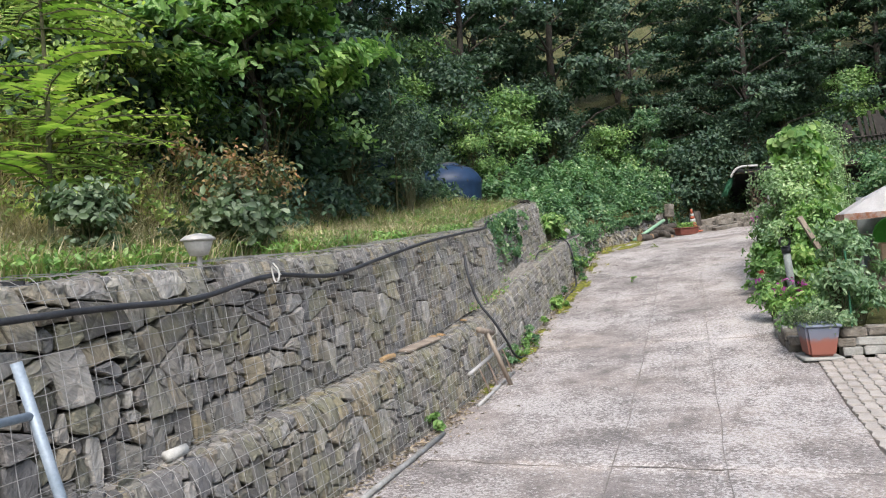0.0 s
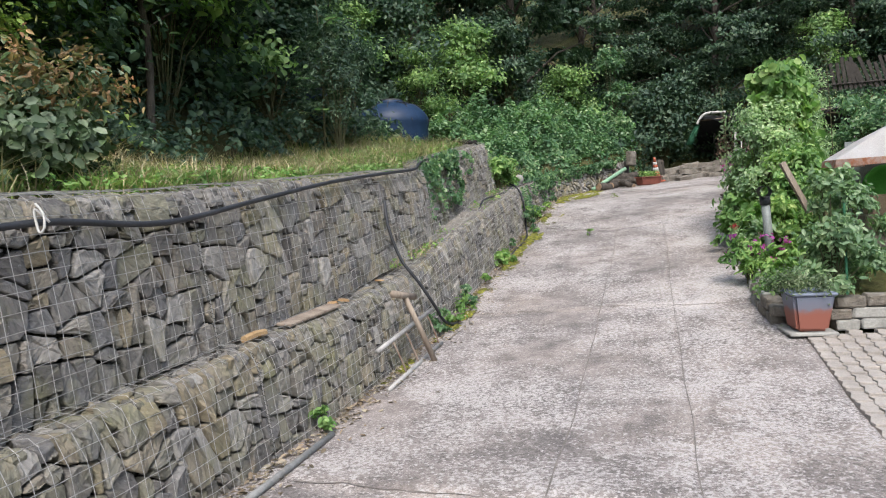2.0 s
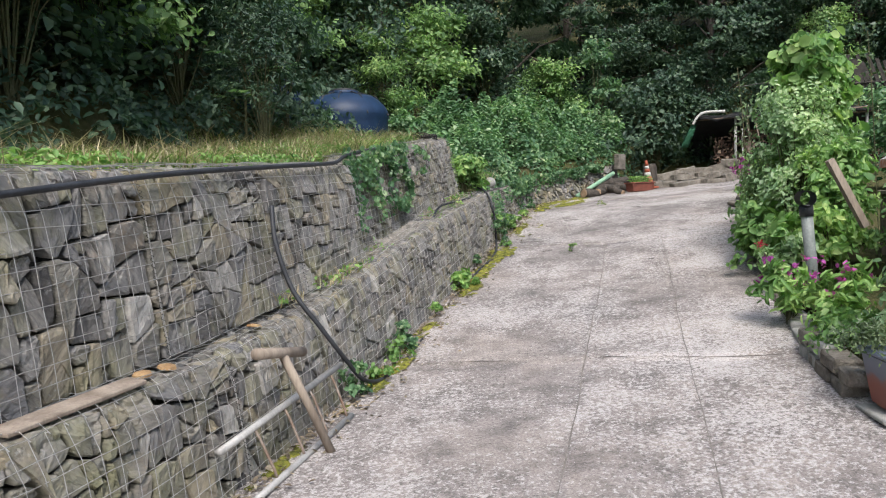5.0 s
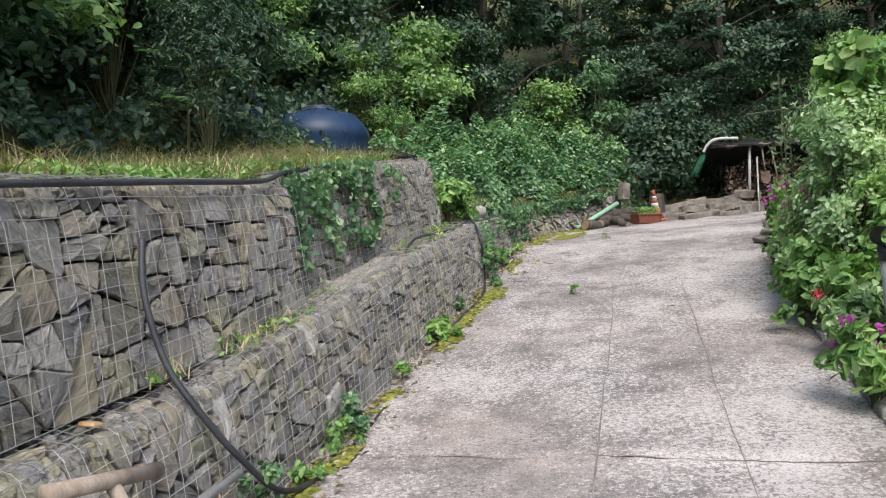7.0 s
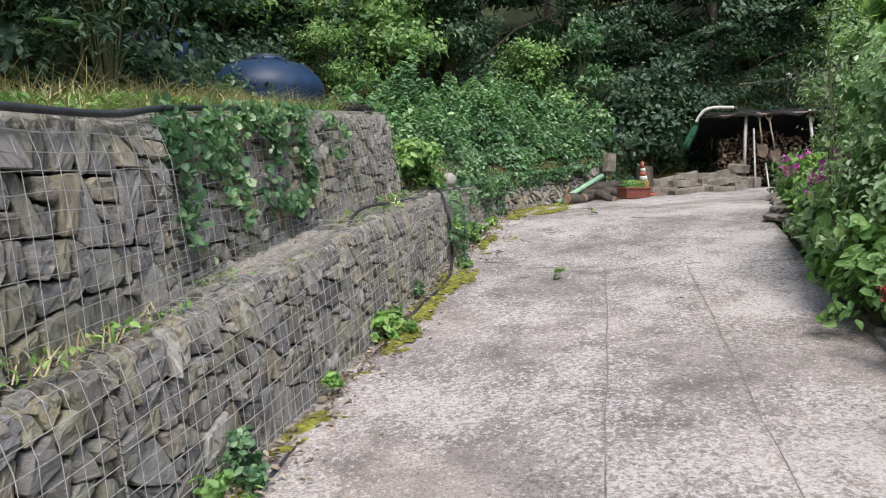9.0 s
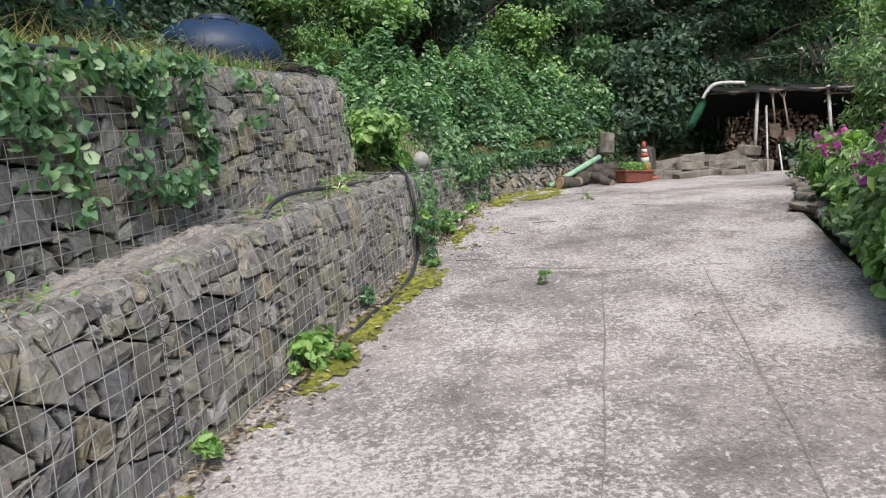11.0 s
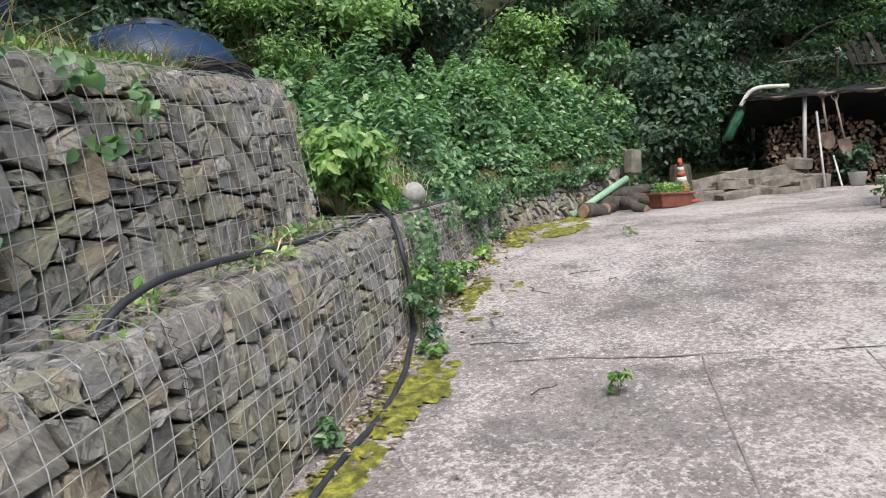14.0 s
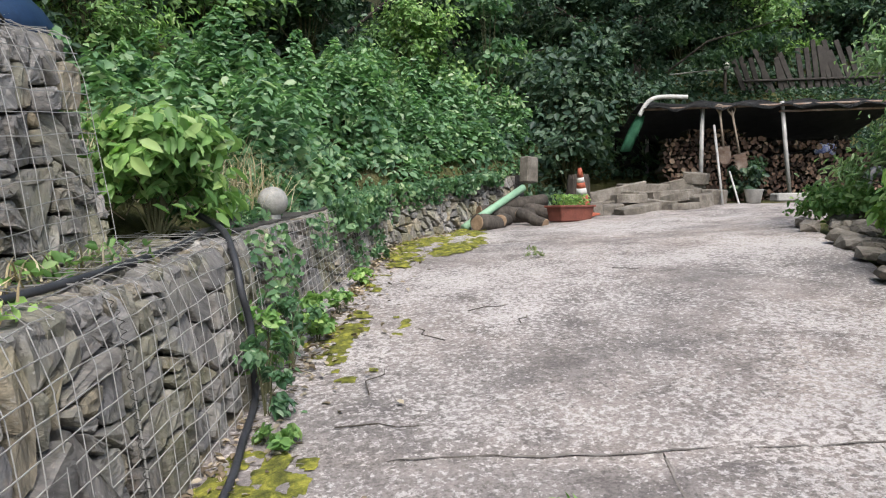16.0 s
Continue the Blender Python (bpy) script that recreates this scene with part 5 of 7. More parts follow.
        bm.transform(Matrix.Translation(W(s, c, LOW_TOP(s) + 0.012)) @ pose(0, 0, 0, 8, 5 * k, 50 * k))
        solo("wood_chip", bm, FRESHWOOD, "orange-brown wood chip on the gabion ledge", "wood")
    # dusty silt on the ledge of the tall gabions
    bm = bmesh.new()
    n, m = 60, 16
    grid = [[bm.verts.new(W(10.75 + 1.45 * i / n, -0.2 - 0.28 * j / m, LOW_TOP(10.75 + 1.45 * i / n) - 0.035 + 0.075 * min(1, 3 * math.sin(math.pi * i / n)) * min(1, 2.2 * math.sin(math.pi * min(1, 0.06 + j / m))) * (0.75 + 0.5 * noise.noise(Vector((i * .25, j * .3, 0))) + 0.3 * noise.noise(Vector((i * .9, j * .9, 5)))))) for j in range(m + 1)] for i in range(n + 1)]
    for i in range(n):
        for j in range(m):
            bm.faces.new((grid[i][j], grid[i + 1][j], grid[i + 1][j + 1], grid[i][j + 1]))
    solo("silt", bm, SILT, "pale crumbly silt washed onto the gabion ledge", "silt", False)
    # garden lamp on the wall
    p = W(3.66, -0.5, 1.4)
    t = thing("garden_lamp", "cream garden post lamp with a flared shade", "lamp", p)
    part("post", tube_bm([(0, 0, -0.1), (0, 0, 0.23)], 0.018, 10), ZINC, t)
    part("shade", lathe_bm([(0.02, 0.22), (0.055, 0.225), (0.085, 0.3), (0.09, 0.315)], 18), WHITE, t, "cream glass bowl", True)
    part("cap", lathe_bm([(0.105, 0.315), (0.105, 0.326), (0.07, 0.35), (0.01, 0.36)], 18), ZINC, t, "grey metal cap", True)
    t = thing("drain_grate", "dark slatted grate lid lying on the terrace edge", "grate", W(2.55, -0.72, 1.52))
    for k in range(7):
        part("slat", box_bm(-0.11, 0.11, -0.1 + 0.03 * k, -0.085 + 0.03 * k, 0.0, 0.02), HOSE, t)
    part("rim", box_bm(-0.13, 0.13, -0.12, -0.105, 0, 0.03), HOSE, t)
    # globe lamp at the end of the gabions
    t = thing("globe_lamp", "round white globe lamp on the wall end", "lamp", W(16.65, -0.36, 1.616))
    part("globe", lathe_bm([(0.03, 0.02)] + [(0.102 * math.sin(math.pi * k / 12), 0.115 - 0.102 * math.cos(math.pi * k / 12)) for k in range(2, 12)] + [(0.01, 0.217)], 20), PALESTONE, t, "", True)
    part("collar", lathe_bm([(0.05, -0.08), (0.05, 0.03)], 14), ZINC, t)
    bm = box_bm(-0.2, 0.2, -0.09, 0.09, 0, 0.09, 0.012)
    bm.transform(Matrix.Translation(W(18.1, -0.75, 1.86)) @ pose(0, 0, 0, 2, 3, 30))
    solo("concrete_block", bm, PALESTONE, "grey concrete block on top of the stone wall", "block")


build_wall_things()


# ---- water tanks on the bank ----
def water_tank(label, at, r, h):
    t = thing("water_tank", label, "tank", at, 20, "blue water tanks")
    prof = [(r * 0.93, 0.0)] + [(r * (1 - 0.07 * (1 - math.sin(math.pi * f / 2))) if f < 0.5 else r * math.cos(math.pi / 2 * (f - 0.5) * 1.55) ** 0.6, h * f) for f in [k / 12 for k in range(1, 12)]] + [(r * 0.3, h)]
    part("body", lathe_bm(prof, 32), TANKBLUE, t, "", True)
    part("collar", lathe_bm([(r * 0.34, h * 0.96), (r * 0.34, h + 0.045), (r * 0.3, h + 0.045)], 24), TANKBLUE, t, "", True)
    part("lid", lathe_bm([(r * 0.31, h + 0.02), (r * 0.33, h + 0.06), (r * 0.26, h + 0.09), (0.03, h + 0.1)], 24), HOSE, t, "dark lid", True)
    for a in (-2.5, -2.0, -1.35, -0.6):
        part("strap", tube_bm([(math.cos(a) * r * 0.3, math.sin(a) * r * 0.3, h + 0.03), (math.cos(a) * r * 0.75, math.sin(a) * r * 0.75, h * 0.89), (math.cos(a) * r * 1.02, math.sin(a) * r * 1.02, h * 0.5)], 0.014, 6), HOSE, t, "black strap")
    return t


water_tank("blue plastic water tank with a dark lid on the bank", (0.25, 18.75, 2.72), 0.9, 0.98)
water_tank("blue water tank half hidden in the bushes", (-1.0, 16.75, 2.85), 0.62, 0.95)


# ---- far end of the lane ----
def rock_bm(rng, sx, sy, sz):
    """An angular quarried block."""
    bm = bmesh.new()
    for k in range(22):
        d = Vector(rng.normal(size=3)).normalized()
        b = max(abs(d.x), abs(d.y), abs(d.z))
        f = rng.uniform(0.82, 1.0) * (0.7 / b + 0.3)
        bm.verts.new((d.x * f * sx, d.y * f * sy, d.z * f * sz))
    out = bmesh.ops.convex_hull(bm, input=bm.verts[:])
    loose = [v for v in bm.verts if not v.link_faces]
    bmesh.ops.delete(bm, geom=loose, context="VERTS")
    return bm


def slab_bm(rng, sx, sy, sz):
    """A flat broken slab with steep, chipped sides."""
    n = 7
    turns = [math.tau * (k + rng.uniform(-0.3, 0.3)) / n for k in range(n)]
    rim = [(math.cos(a) * r, math.sin(a) * r) for a, r in ((a, rng.uniform(0.82, 1.12) / max(abs(math.cos(a)), abs(math.sin(a))) ** 0.7) for a in turns)]
    bm = bmesh.new()
    rows = []
    for f, k in ((-1.0, 0.97), (0.85, 1.0), (1.0, 0.95)):
        rows.append([bm.verts.new((x * sx * k * rng.uniform(0.97, 1.03), y * sy * k * rng.uniform(0.97, 1.03), f * sz + rng.uniform(-0.06, 0.06) * sz)) for x, y in rim])
    for a, b in zip(rows, rows[1:]):
        for k in range(n):
            bm.faces.new((a[k], a[(k + 1) % n], b[(k + 1) % n], b[k]))
    peak = bm.verts.new((rng.uniform(-0.2, 0.2) * sx, rng.uniform(-0.2, 0.2) * sy, sz * rng.uniform(0.96, 1.06)))
    for k in range(n):
        bm.faces.new((rows[-1][k], rows[-1][(k + 1) % n], peak))
    bm.faces.new(rows[0][::-1])
    return bm


def build_far_end():
    rng = np.random.default_rng(8)
    # slabs of rock and old timber at the end of the lane
    spots = [((7.85, 21.1), 0.3, 0.2, 0.09, 20, 0.0), ((8.3, 20.95), 0.42, 0.2, 0.07, 8, 0.0), ((8.0, 21.45), 0.4, 0.2, 0.11, 0, 0.0), ((8.75, 21.3), 0.45, 0.2, 0.1, -8, 0.0), ((8.15, 21.65), 0.62, 0.16, 0.09, 6, 0.2),
             ((9.4, 21.05), 0.24, 0.18, 0.12, 30, 0.0), ((9.25, 21.5), 0.5, 0.22, 0.1, 10, 0.1), ((7.55, 20.95), 0.2, 0.17, 0.1, 40, 0.0), ((8.95, 20.85), 0.22, 0.14, 0.06, 15, 0.0), ((9.8, 21.25), 0.2, 0.17, 0.15, 0, 0.0),
             ((8.9, 21.75), 0.55, 0.18, 0.09, 14, 0.24), ((9.5, 21.75), 0.4, 0.2, 0.12, -12, 0.2), ((8.55, 21.5), 0.3, 0.2, 0.1, 40, 0.12), ((7.9, 21.8), 0.35, 0.2, 0.13, -20, 0.1), ((9.1, 21.2), 0.28, 0.16, 0.08, -25, 0.08), ((8.6, 21.05), 0.16, 0.12, 0.07, 60, 0.0),
             ((9.75, 21.65), 0.25, 0.2, 0.1, 25, 0.35), ((8.35, 21.3), 0.25, 0.18, 0.08, 5, 0.12)]
    for (x, y), sx, sy, sz, rz, lift in spots:
        s, c = SC(x, y)
        bm = slab_bm(rng, sx * 1.1, sy, sz * 0.85)
        bm.transform(Matrix.Translation((x, y, G(s, c) + sz * 0.7 + lift)) @ pose(0, 0, 0, rng.uniform(-9, 9), rng.uniform(-12, 12), rz + rng.uniform(-20, 20)))
        solo("rock_slab", bm, ROCK, "broad grey rock slab piled at the end of the lane", "rock", False, "rocks at the lane's end")
    # logs
    for (x, y, z), rz, L, r, tilt in (((5.75, 20.35, 1.47), 30, 0.45, 0.11, 4), ((6.35, 20.35, 1.52), -60, 0.45, 0.075, 18), ((6.5, 21.1, 1.72), 20, 0.9, 0.1, -6), ((6.2, 20.9, 1.58), 5, 0.8, 0.11, 3), ((6.75, 20.95, 1.6), -30, 0.6, 0.1, 8), ((6.05, 20.6, 1.5), 60, 0.5, 0.09, 0)):
        t = thing("log", "short weathered log in the heap by the wall", "log", (x, y, z), 0, "heap of logs")
        t.matrix_world = pose(x, y, z, 0, tilt, rz)
        pts = [(-L / 2, 0, 0), (-L * 0.2, 0.01, 0.012), (L * 0.2, -0.012, 0), (L / 2, 0, 0)]
        part("bark", tube_bm(pts, [r, r * 1.05, r * 0.97, r], 12), BARK, t, "", True)
        for sg in (-1, 1):
            e = lathe_bm([(r * 0.96, 0), (r * 0.9, 0.008)], 12)
            e.transform(Matrix.Translation((sg * (L / 2 + 0.001), 0, 0)) @ Matrix.Rotation(sg * math.pi / 2, 4, "Y"))
            part("cut_end", e, LOGEND, t, "pale cut end")
    solo("drain_pipe", tube_bm([(5.45, 20.45, 1.42), (6.55, 21.12, 1.95)], 0.05, 16), MINT, "pale green plastic pipe leaning on the stone wall", "pipe", True)
    # traffic cone
    t = thing("traffic_cone", "faded orange traffic cone with white bands, tilted", "cone", (7.3, 20.75, G(*SC(7.3, 20.75)) + 0.02))
    t.matrix_world = pose(7.3, 20.75, G(*SC(7.3, 20.75)) + 0.03, 4, -9, 15)
    part("base", box_bm(-0.17, 0.17, -0.17, 0.17, 0, 0.03, 0.01), ORANGE, t)
    rad = lambda z: 0.125 - 0.145 * z
    for nm, z0, z1, m in (("body", 0.03, 0.3, ORANGE), ("band", 0.3, 0.4, WHITE), ("body", 0.4, 0.48, ORANGE), ("band", 0.48, 0.55, WHITE), ("tip", 0.55, 0.68, ORANGE)):
        part(nm, lathe_bm([(rad(z0), z0), (rad(z1), z1)], 20), m, t, "white reflective band" if nm == "band" else "", True)
    # planter trough
    x, y = 6.98, 20.5
    t = thing("planter_trough", "brown-red plastic trough full of green seedlings", "planter", (x, y, G(*SC(x, y))), 22)
    bm = box_bm(-0.33, 0.33, -0.14, 0.14, 0, 0.2)
    for v in bm.verts:
        if v.co.z < 0.1:
            v.co.x *= 0.9
            v.co.y *= 0.85
    bmesh.ops.bevel(bm, geom=bm.edges[:], offset=0.012, segments=1, affect="EDGES")
    part("trough", bm, TERRA, t)
    part("rim", box_bm(-0.35, 0.35, -0.16, 0.16, 0.185, 0.215, 0.008), TERRA, t)
    part("seedling_growth", leaves("seedling_growth", np.stack([rng.uniform(-.3, .3, 420), rng.uniform(-.12, .12, 420), rng.uniform(0.22, 0.36, 420)], 1), 0.045, LEAF_LIGHT, rng, 0.5), None, t, "fresh green seedlings")
    # concrete post and stump on the wall
    bm = box_bm(-0.13, 0.13, -0.09, 0.09, 0, 0.4, 0.02)
    bm.transform(Matrix.Translation((6.98, 21.95, 2.05)) @ pose(0, 0, 0, 0, 3, 30))
    solo("concrete_post", bm, ROCK, "stubby weathered concrete post above the stone wall", "post")
    bm = lathe_bm([(0.22, 0), (0.19, 0.2), (0.17, 0.55), (0.15, 0.62)], 10)
    bm.transform(Matrix.Translation((7.6, 21.5, G(*SC(7.6, 21.5)) - 0.02)))
    solo("tree_stump", bm, BARK, "dark rotten tree stump behind the cone", "stump")
    # woodshed
    shed = thing("woodshed", "low pipe-framed woodshed with a black tarpaulin roof", "shed", W(24.6, 6.4, 1.7))
    inv = shed.matrix_world.inverted()
    for s, c, z0, z1, dx in ((23.92, 4.66, 1.62, 3.28, 0.02), (23.92, 6.05, 1.72, 3.34, -0.1), (23.95, 7.7, 1.75, 3.34, 0), (26.2, 4.3, 1.7, 3.1, 0), (26.2, 7.9, 1.9, 3.1, 0)):
        part("post", tube_bm([inv @ W(s, c - dx * 0.5, z0), inv @ W(s, c + dx, z1)], 0.035, 10), ZINC, shed, "", True)
    part("beam", tube_bm([inv @ W(23.9, 3.75, 3.25), inv @ W(23.9, 8.1, 3.31)], 0.022, 8), RUST, shed, "", True)
    part("beam", tube_bm([inv @ W(23.9, 5.9, 3.18), inv @ W(23.9, 8.2, 3.2)], 0.02, 8), RUST, shed, "", True)
    bm = bmesh.new()
    n, m = 18, 8
    grid = [[bm.verts.new(inv @ W(23.75 + 2.7 * j / m, 3.7 + 4.5 * i / n, 3.4 + 0.03 * math.sin(i * 1.9) * math.sin(j * 1.3) - 0.5 * (j / m) ** 1.5 + (-0.17 + 0.05 * math.sin(i * 2.3) if j == 0 else 0.0) + 0.03 * noise.noise(Vector((i * .8, j * .8, 1))))) for j in range(m + 1)] for i in range(n + 1)]
    for i in range(n):
        for j in range(m):
            bm.faces.new((grid[i][j], grid[i + 1][j], grid[i + 1][j + 1], grid[i][j + 1]))
    bmesh.ops.solidify(bm, geom=bm.faces[:], thickness=0.012)
    part("tarpaulin_roof", bm, BLACKTARP, shed, "sagging black tarpaulin", True)
    bm = bmesh.new()
    grid = [[bm.verts.new(inv @ W(26.35 + 0.05 * math.sin(i * 1.4), 3.7 + 4.5 * i / n, 1.6 + 1.65 * j / 4)) for j in range(5)] for i in range(n + 1)]
    for i in range(n):
        for j in range(4):
            bm.faces.new((grid[i][j], grid[i + 1][j], grid[i + 1][j + 1], grid[i][j + 1]))
    bmesh.ops.solidify(bm, geom=bm.faces[:], thickness=0.012)
    part("tarpaulin_back", bm, BLACKTARP, shed, "black tarpaulin hung at the back", True)
    # white bent pipe with green net
    solo("bent_pipe", tube_bm(smooth_line([W(23.85, 4.42, 3.43), W(23.85, 3.98, 3.44), W(23.85, 3.78, 3.36), W(23.85, 3.64, 3.14)], 6), 0.036, 12), WHITE, "white bent pipe end sticking out of the shed roof", "pipe", True)
    bm = bmesh.new()
    grid = [[bm.verts.new(W(23.83 + 0.06 * math.sin(j * 1.1 + i), 3.66 - 0.05 * j + (i - 2) * 0.022 * (1 + 0.5 * j) * (1.4 - 0.16 * j), 3.14 - 0.115 * j)) for i in range(5)] for j in range(6)]
    for j in range(5):
        for i in range(4):
            bm.faces.new((grid[j][i], grid[j + 1][i], grid[j + 1][i + 1], grid[j][i + 1]))
    bmesh.ops.solidify(bm, geom=bm.faces[:], thickness=0.02)
    solo("net_bag", bm, NET, "green netting hanging from the bent pipe", "net", True)
    # firewood: split logs stacked in two ricks
    log_a = []
    for k in range(8):
        bm = bmesh.new()
        r = 0.043 + 0.011 * rng.uniform(-1, 1)
        wedge = rng.uniform(2.6, 6.28)
        ring = [(r * math.cos(a), r * math.sin(a)) for a in [wedge * i / 6 for i in range(7)]]
        if wedge < 5:
            ring.append((0, 0))
        lo = [bm.verts.new((x, -0.2, z)) for x, z in ring]
        hi = [bm.verts.new((x * 0.97, 0.2, z * 0.97)) for x, z in ring]
        bm.faces.new(lo)
        bm.faces.new(hi[::-1])
        for i in range(len(ring)):
            bm.faces.new((lo[i], hi[i], hi[(i + 1) % len(ring)], lo[(i + 1) % len(ring)]))
        me = bpy.data.meshes.new("firewood_log")
        bm.to_mesh(me)
        bm.free()
        me.materials.append(FIREWOOD)
        me.materials.append(BARK)
        for i, poly in enumerate(me.polygons):
            poly.material_index = 0 if i < 2 else 1
        log_a.append(me)
    for label, c0, c1, s, top in (("rick of split firewood under the black tarpaulin", 4.2, 5.95, 24.7, 3.0), ("long rick of dark split firewood in the shed", 6.02, 8.3, 24.8, 2.75)):
        rick = thing("firewood_stack", label, "firewood", W(s, (c0 + c1) / 2, 1.7), 0, "stacked firewood")
        inv = rick.matrix_world.inverted()
        z = 1.68
        row = 0
        while z < top:
            c = c0 + rng.uniform(0, 0.08)
            hi = c1 if z < top - 0.25 else c1 - rng.uniform(0, 0.5)
            while c < hi:
                if z < top - 0.2 or noise.noise(Vector((c * 1.5, row * 0.3, 2))) > -0.15:
                    ob = part("firewood_log", log_a[int(rng.integers(8))], None, rick)
                    m = pose(0, 0, 0, rng.uniform(-4, 4), rng.uniform(0, 360), -19 + rng.uniform(-6, 6))
                    ob.matrix_local = Matrix.Translation(inv @ W(s + rng.uniform(-0.05, 0.05), c, z + rng.uniform(-0.012, 0.012))) @ m
                c += 0.083
            z += 0.074
            row += 1
    # tools leaning on the shed
    def spade(label, top, foot, blade, wood):
        t = thing("garden_spade", label, "spade")
        top, foot = Vector(top), Vector(foot)
        d = (foot - top).normalized()
        part("shaft", tube_bm([top, foot], 0.018, 8), OLDWOOD if wood else ZINC, t, "", True)
        e = d.cross(Vector((AX, AY, 0))).normalized()
        part("grip", tube_bm(smooth_line([top + d * 0.1, top - d * 0.02 + e * 0.055, top - d * 0.06, top - d * 0.02 - e * 0.055, top + d * 0.1], 3), 0.012, 6), OLDWOOD, t)
        if blade:
            bm = bmesh.new()
            pts = [(-0.1, 0), (0.1, 0), (0.105, 0.2), (0.06, 0.27), (0, 0.3), (-0.06, 0.27), (-0.105, 0.2)]
            f = bm.faces.new([bm.verts.new(foot + e * x + d * z) for x, z in pts])
            bmesh.ops.solidify(bm, geom=[f], thickness=0.012)
            part("blade", bm, RUST, t, "rusty steel blade")
    spade("spade with a worn wooden handle hung on the shed", W(23.85, 4.93, 3.24), W(23.85, 5.0, 2.62), True, True)
    spade("shovel with a rusty blade leaning on the woodshed", W(23.86, 5.13, 3.2), W(23.86, 5.26, 2.5), True, True)
    solo("iron_bar", tube_bm([W(23.7, 4.8, 2.95), W(23.0, 4.72, 1.63)], 0.02, 8), ZINC, "long grey iron bar leaning on the woodshed", "bar", True)
    solo("iron_bar", tube_bm([W(23.7, 5.05, 2.2), W(23.1, 5.0, 1.66)], 0.016, 8), WHITE, "short pale bar beside the woodshed", "bar", True)
    bm = lathe_bm([(0.1, 0), (0.14, 0.2), (0.15, 0.21), (0.13, 0.2), (0.09, 0.02)], 18)
    bm.transform(Matrix.Translation(W(23.2, 5.25, 1.69)))
    solo("bucket", bm, WHITE, "dirty white plastic bucket by the woodshed", "bucket", True)
    bm = box_bm(-0.3, 0.3, -0.12, 0.12, 0, 0.13, 0.02)
    bm.transform(Matrix.Translation(W(23.4, 5.9, 1.71)) @ pose(0, 0, 0, 0, 0, -8))
    solo("stone_block", bm, PALESTONE, "pale stone block at the foot of a shed post", "block")
    bm = bmesh.new()
    tube_bm([(0.2 * math.cos(a), 0.2 * math.sin(a), 0) for a in [i * math.tau / 24 for i in range(25)]], 0.085, 10, bm, False)
    bm.transform(Matrix.Translation(W(22.6, 6.8, 1.92)) @ pose(0, 0, 0, 80, 0, -10))
    solo("old_tyre", bm, HOSE, "old black tyre propped by the woodshed", "tyre", True)
    bm = rock_bm(rng, 0.26, 0.14, 0.13)
    bm.transform(Matrix.Translation(W(24.7, 7.05, 2.6)))
    solo("plastic_sack", bm, SACK, "crumpled blue and white plastic sack on the firewood", "sack", True)
    put(shrub("shed_weed", "dark leafy weed growing against the firewood", 170, 0.75, 0.4, LEAF_SHADE_DARK, 0.1, 700, 16, "weed"), 24.0, 5.45, 0, 1.0, 1.72)
    # pole and pipe behind the shed
    t = thing("lamp_pole", "thin pole with a white lamp behind the shed", "pole", W(28.5, 6.55, 3.9))
    part("pole", tube_bm([(0, 0, -0.3), (0, 0, 0.85)], 0.035, 8), BARK, t)
    part("lamp_head", lathe_bm([(0.03, 0.8), (0.09, 0.83), (0.09, 0.93), (0.04, 0.97)], 14), WHITE, t, "white lamp head", True)
    d = W(28.5, 5.3, 0) - W(28.5, 6.55, 0)
    part("rail", tube_bm([(0, 0, 0.82), (d.x, d.y, 0.72)], 0.016, 6), ZINC, t)
    # rough paling fence up the slope
    fence = thing("paling_fence", "rough dark wooden paling fence on the slope", "fence", W(28.6, 8.6, 4.0))
    inv = fence.matrix_world.inverted()
    for k in range(20):
        c = 7.05 + 0.16 * k
        z = float(land_z(28.6, c))
        lean = rng.uniform(-0.42, -0.12)
        bm = box_bm(-0.055, 0.055, -0.02, 0.02, 0, 1.0 + rng.uniform(-.2, .3), 0.006)
        bm.transform(Matrix.Translation(inv @ W(28.6, c, z - 0.1)) @ pose(0, 0, 0, 0, math.degrees(lean), -19))
        part("paling", bm, OLDWOOD2, fence)
    part("rail", tube_bm([inv @ W(28.55, 6.95, float(land_z(28.6, 7.0)) + 0.25), inv @ W(28.55, 10.3, float(land_z(28.6, 10.3)) + 0.28)], 0.025, 6), OLDWOOD2, fence)


def build_firewood(nt, bsdf):
    nt.links.new(ramp(nt, rand_of(nt), [(0.0, (0.03, 0.021, 0.016)), (0.45, (0.085, 0.05, 0.036)), (0.8, (0.16, 0.1, 0.07)), (1.0, (0.34, 0.25, 0.18))]), bsdf.inputs["Base Color"])
    bump(nt, bsdf, noise_of(nt, 40.0, 5.0), 0.5, 0.01)


FIREWOOD = material("split_wood", build_firewood, 0.9)
SACK = speckled("blue_white_sack", [(0.42, (0.6, 0.62, 0.7)), (0.5, (0.12, 0.16, 0.5)), (0.6, (0.65, 0.66, 0.72))], 7, 40, 0.5)
build_far_end()

# ---- garden beside the lane ----
def clump_flowers(parent, rng, n, radius, lo, hi, mat, size, label, name="flower"):
    for k in range(n):
        o = np.array([rng.uniform(-radius, radius), rng.uniform(-radius, radius), rng.uniform(lo, hi)])
        part(name, leaves(name, o + rng.normal(size=(9, 3)) * size * 0.45, size, mat, rng, 0.3, 0.8), None, parent, label)


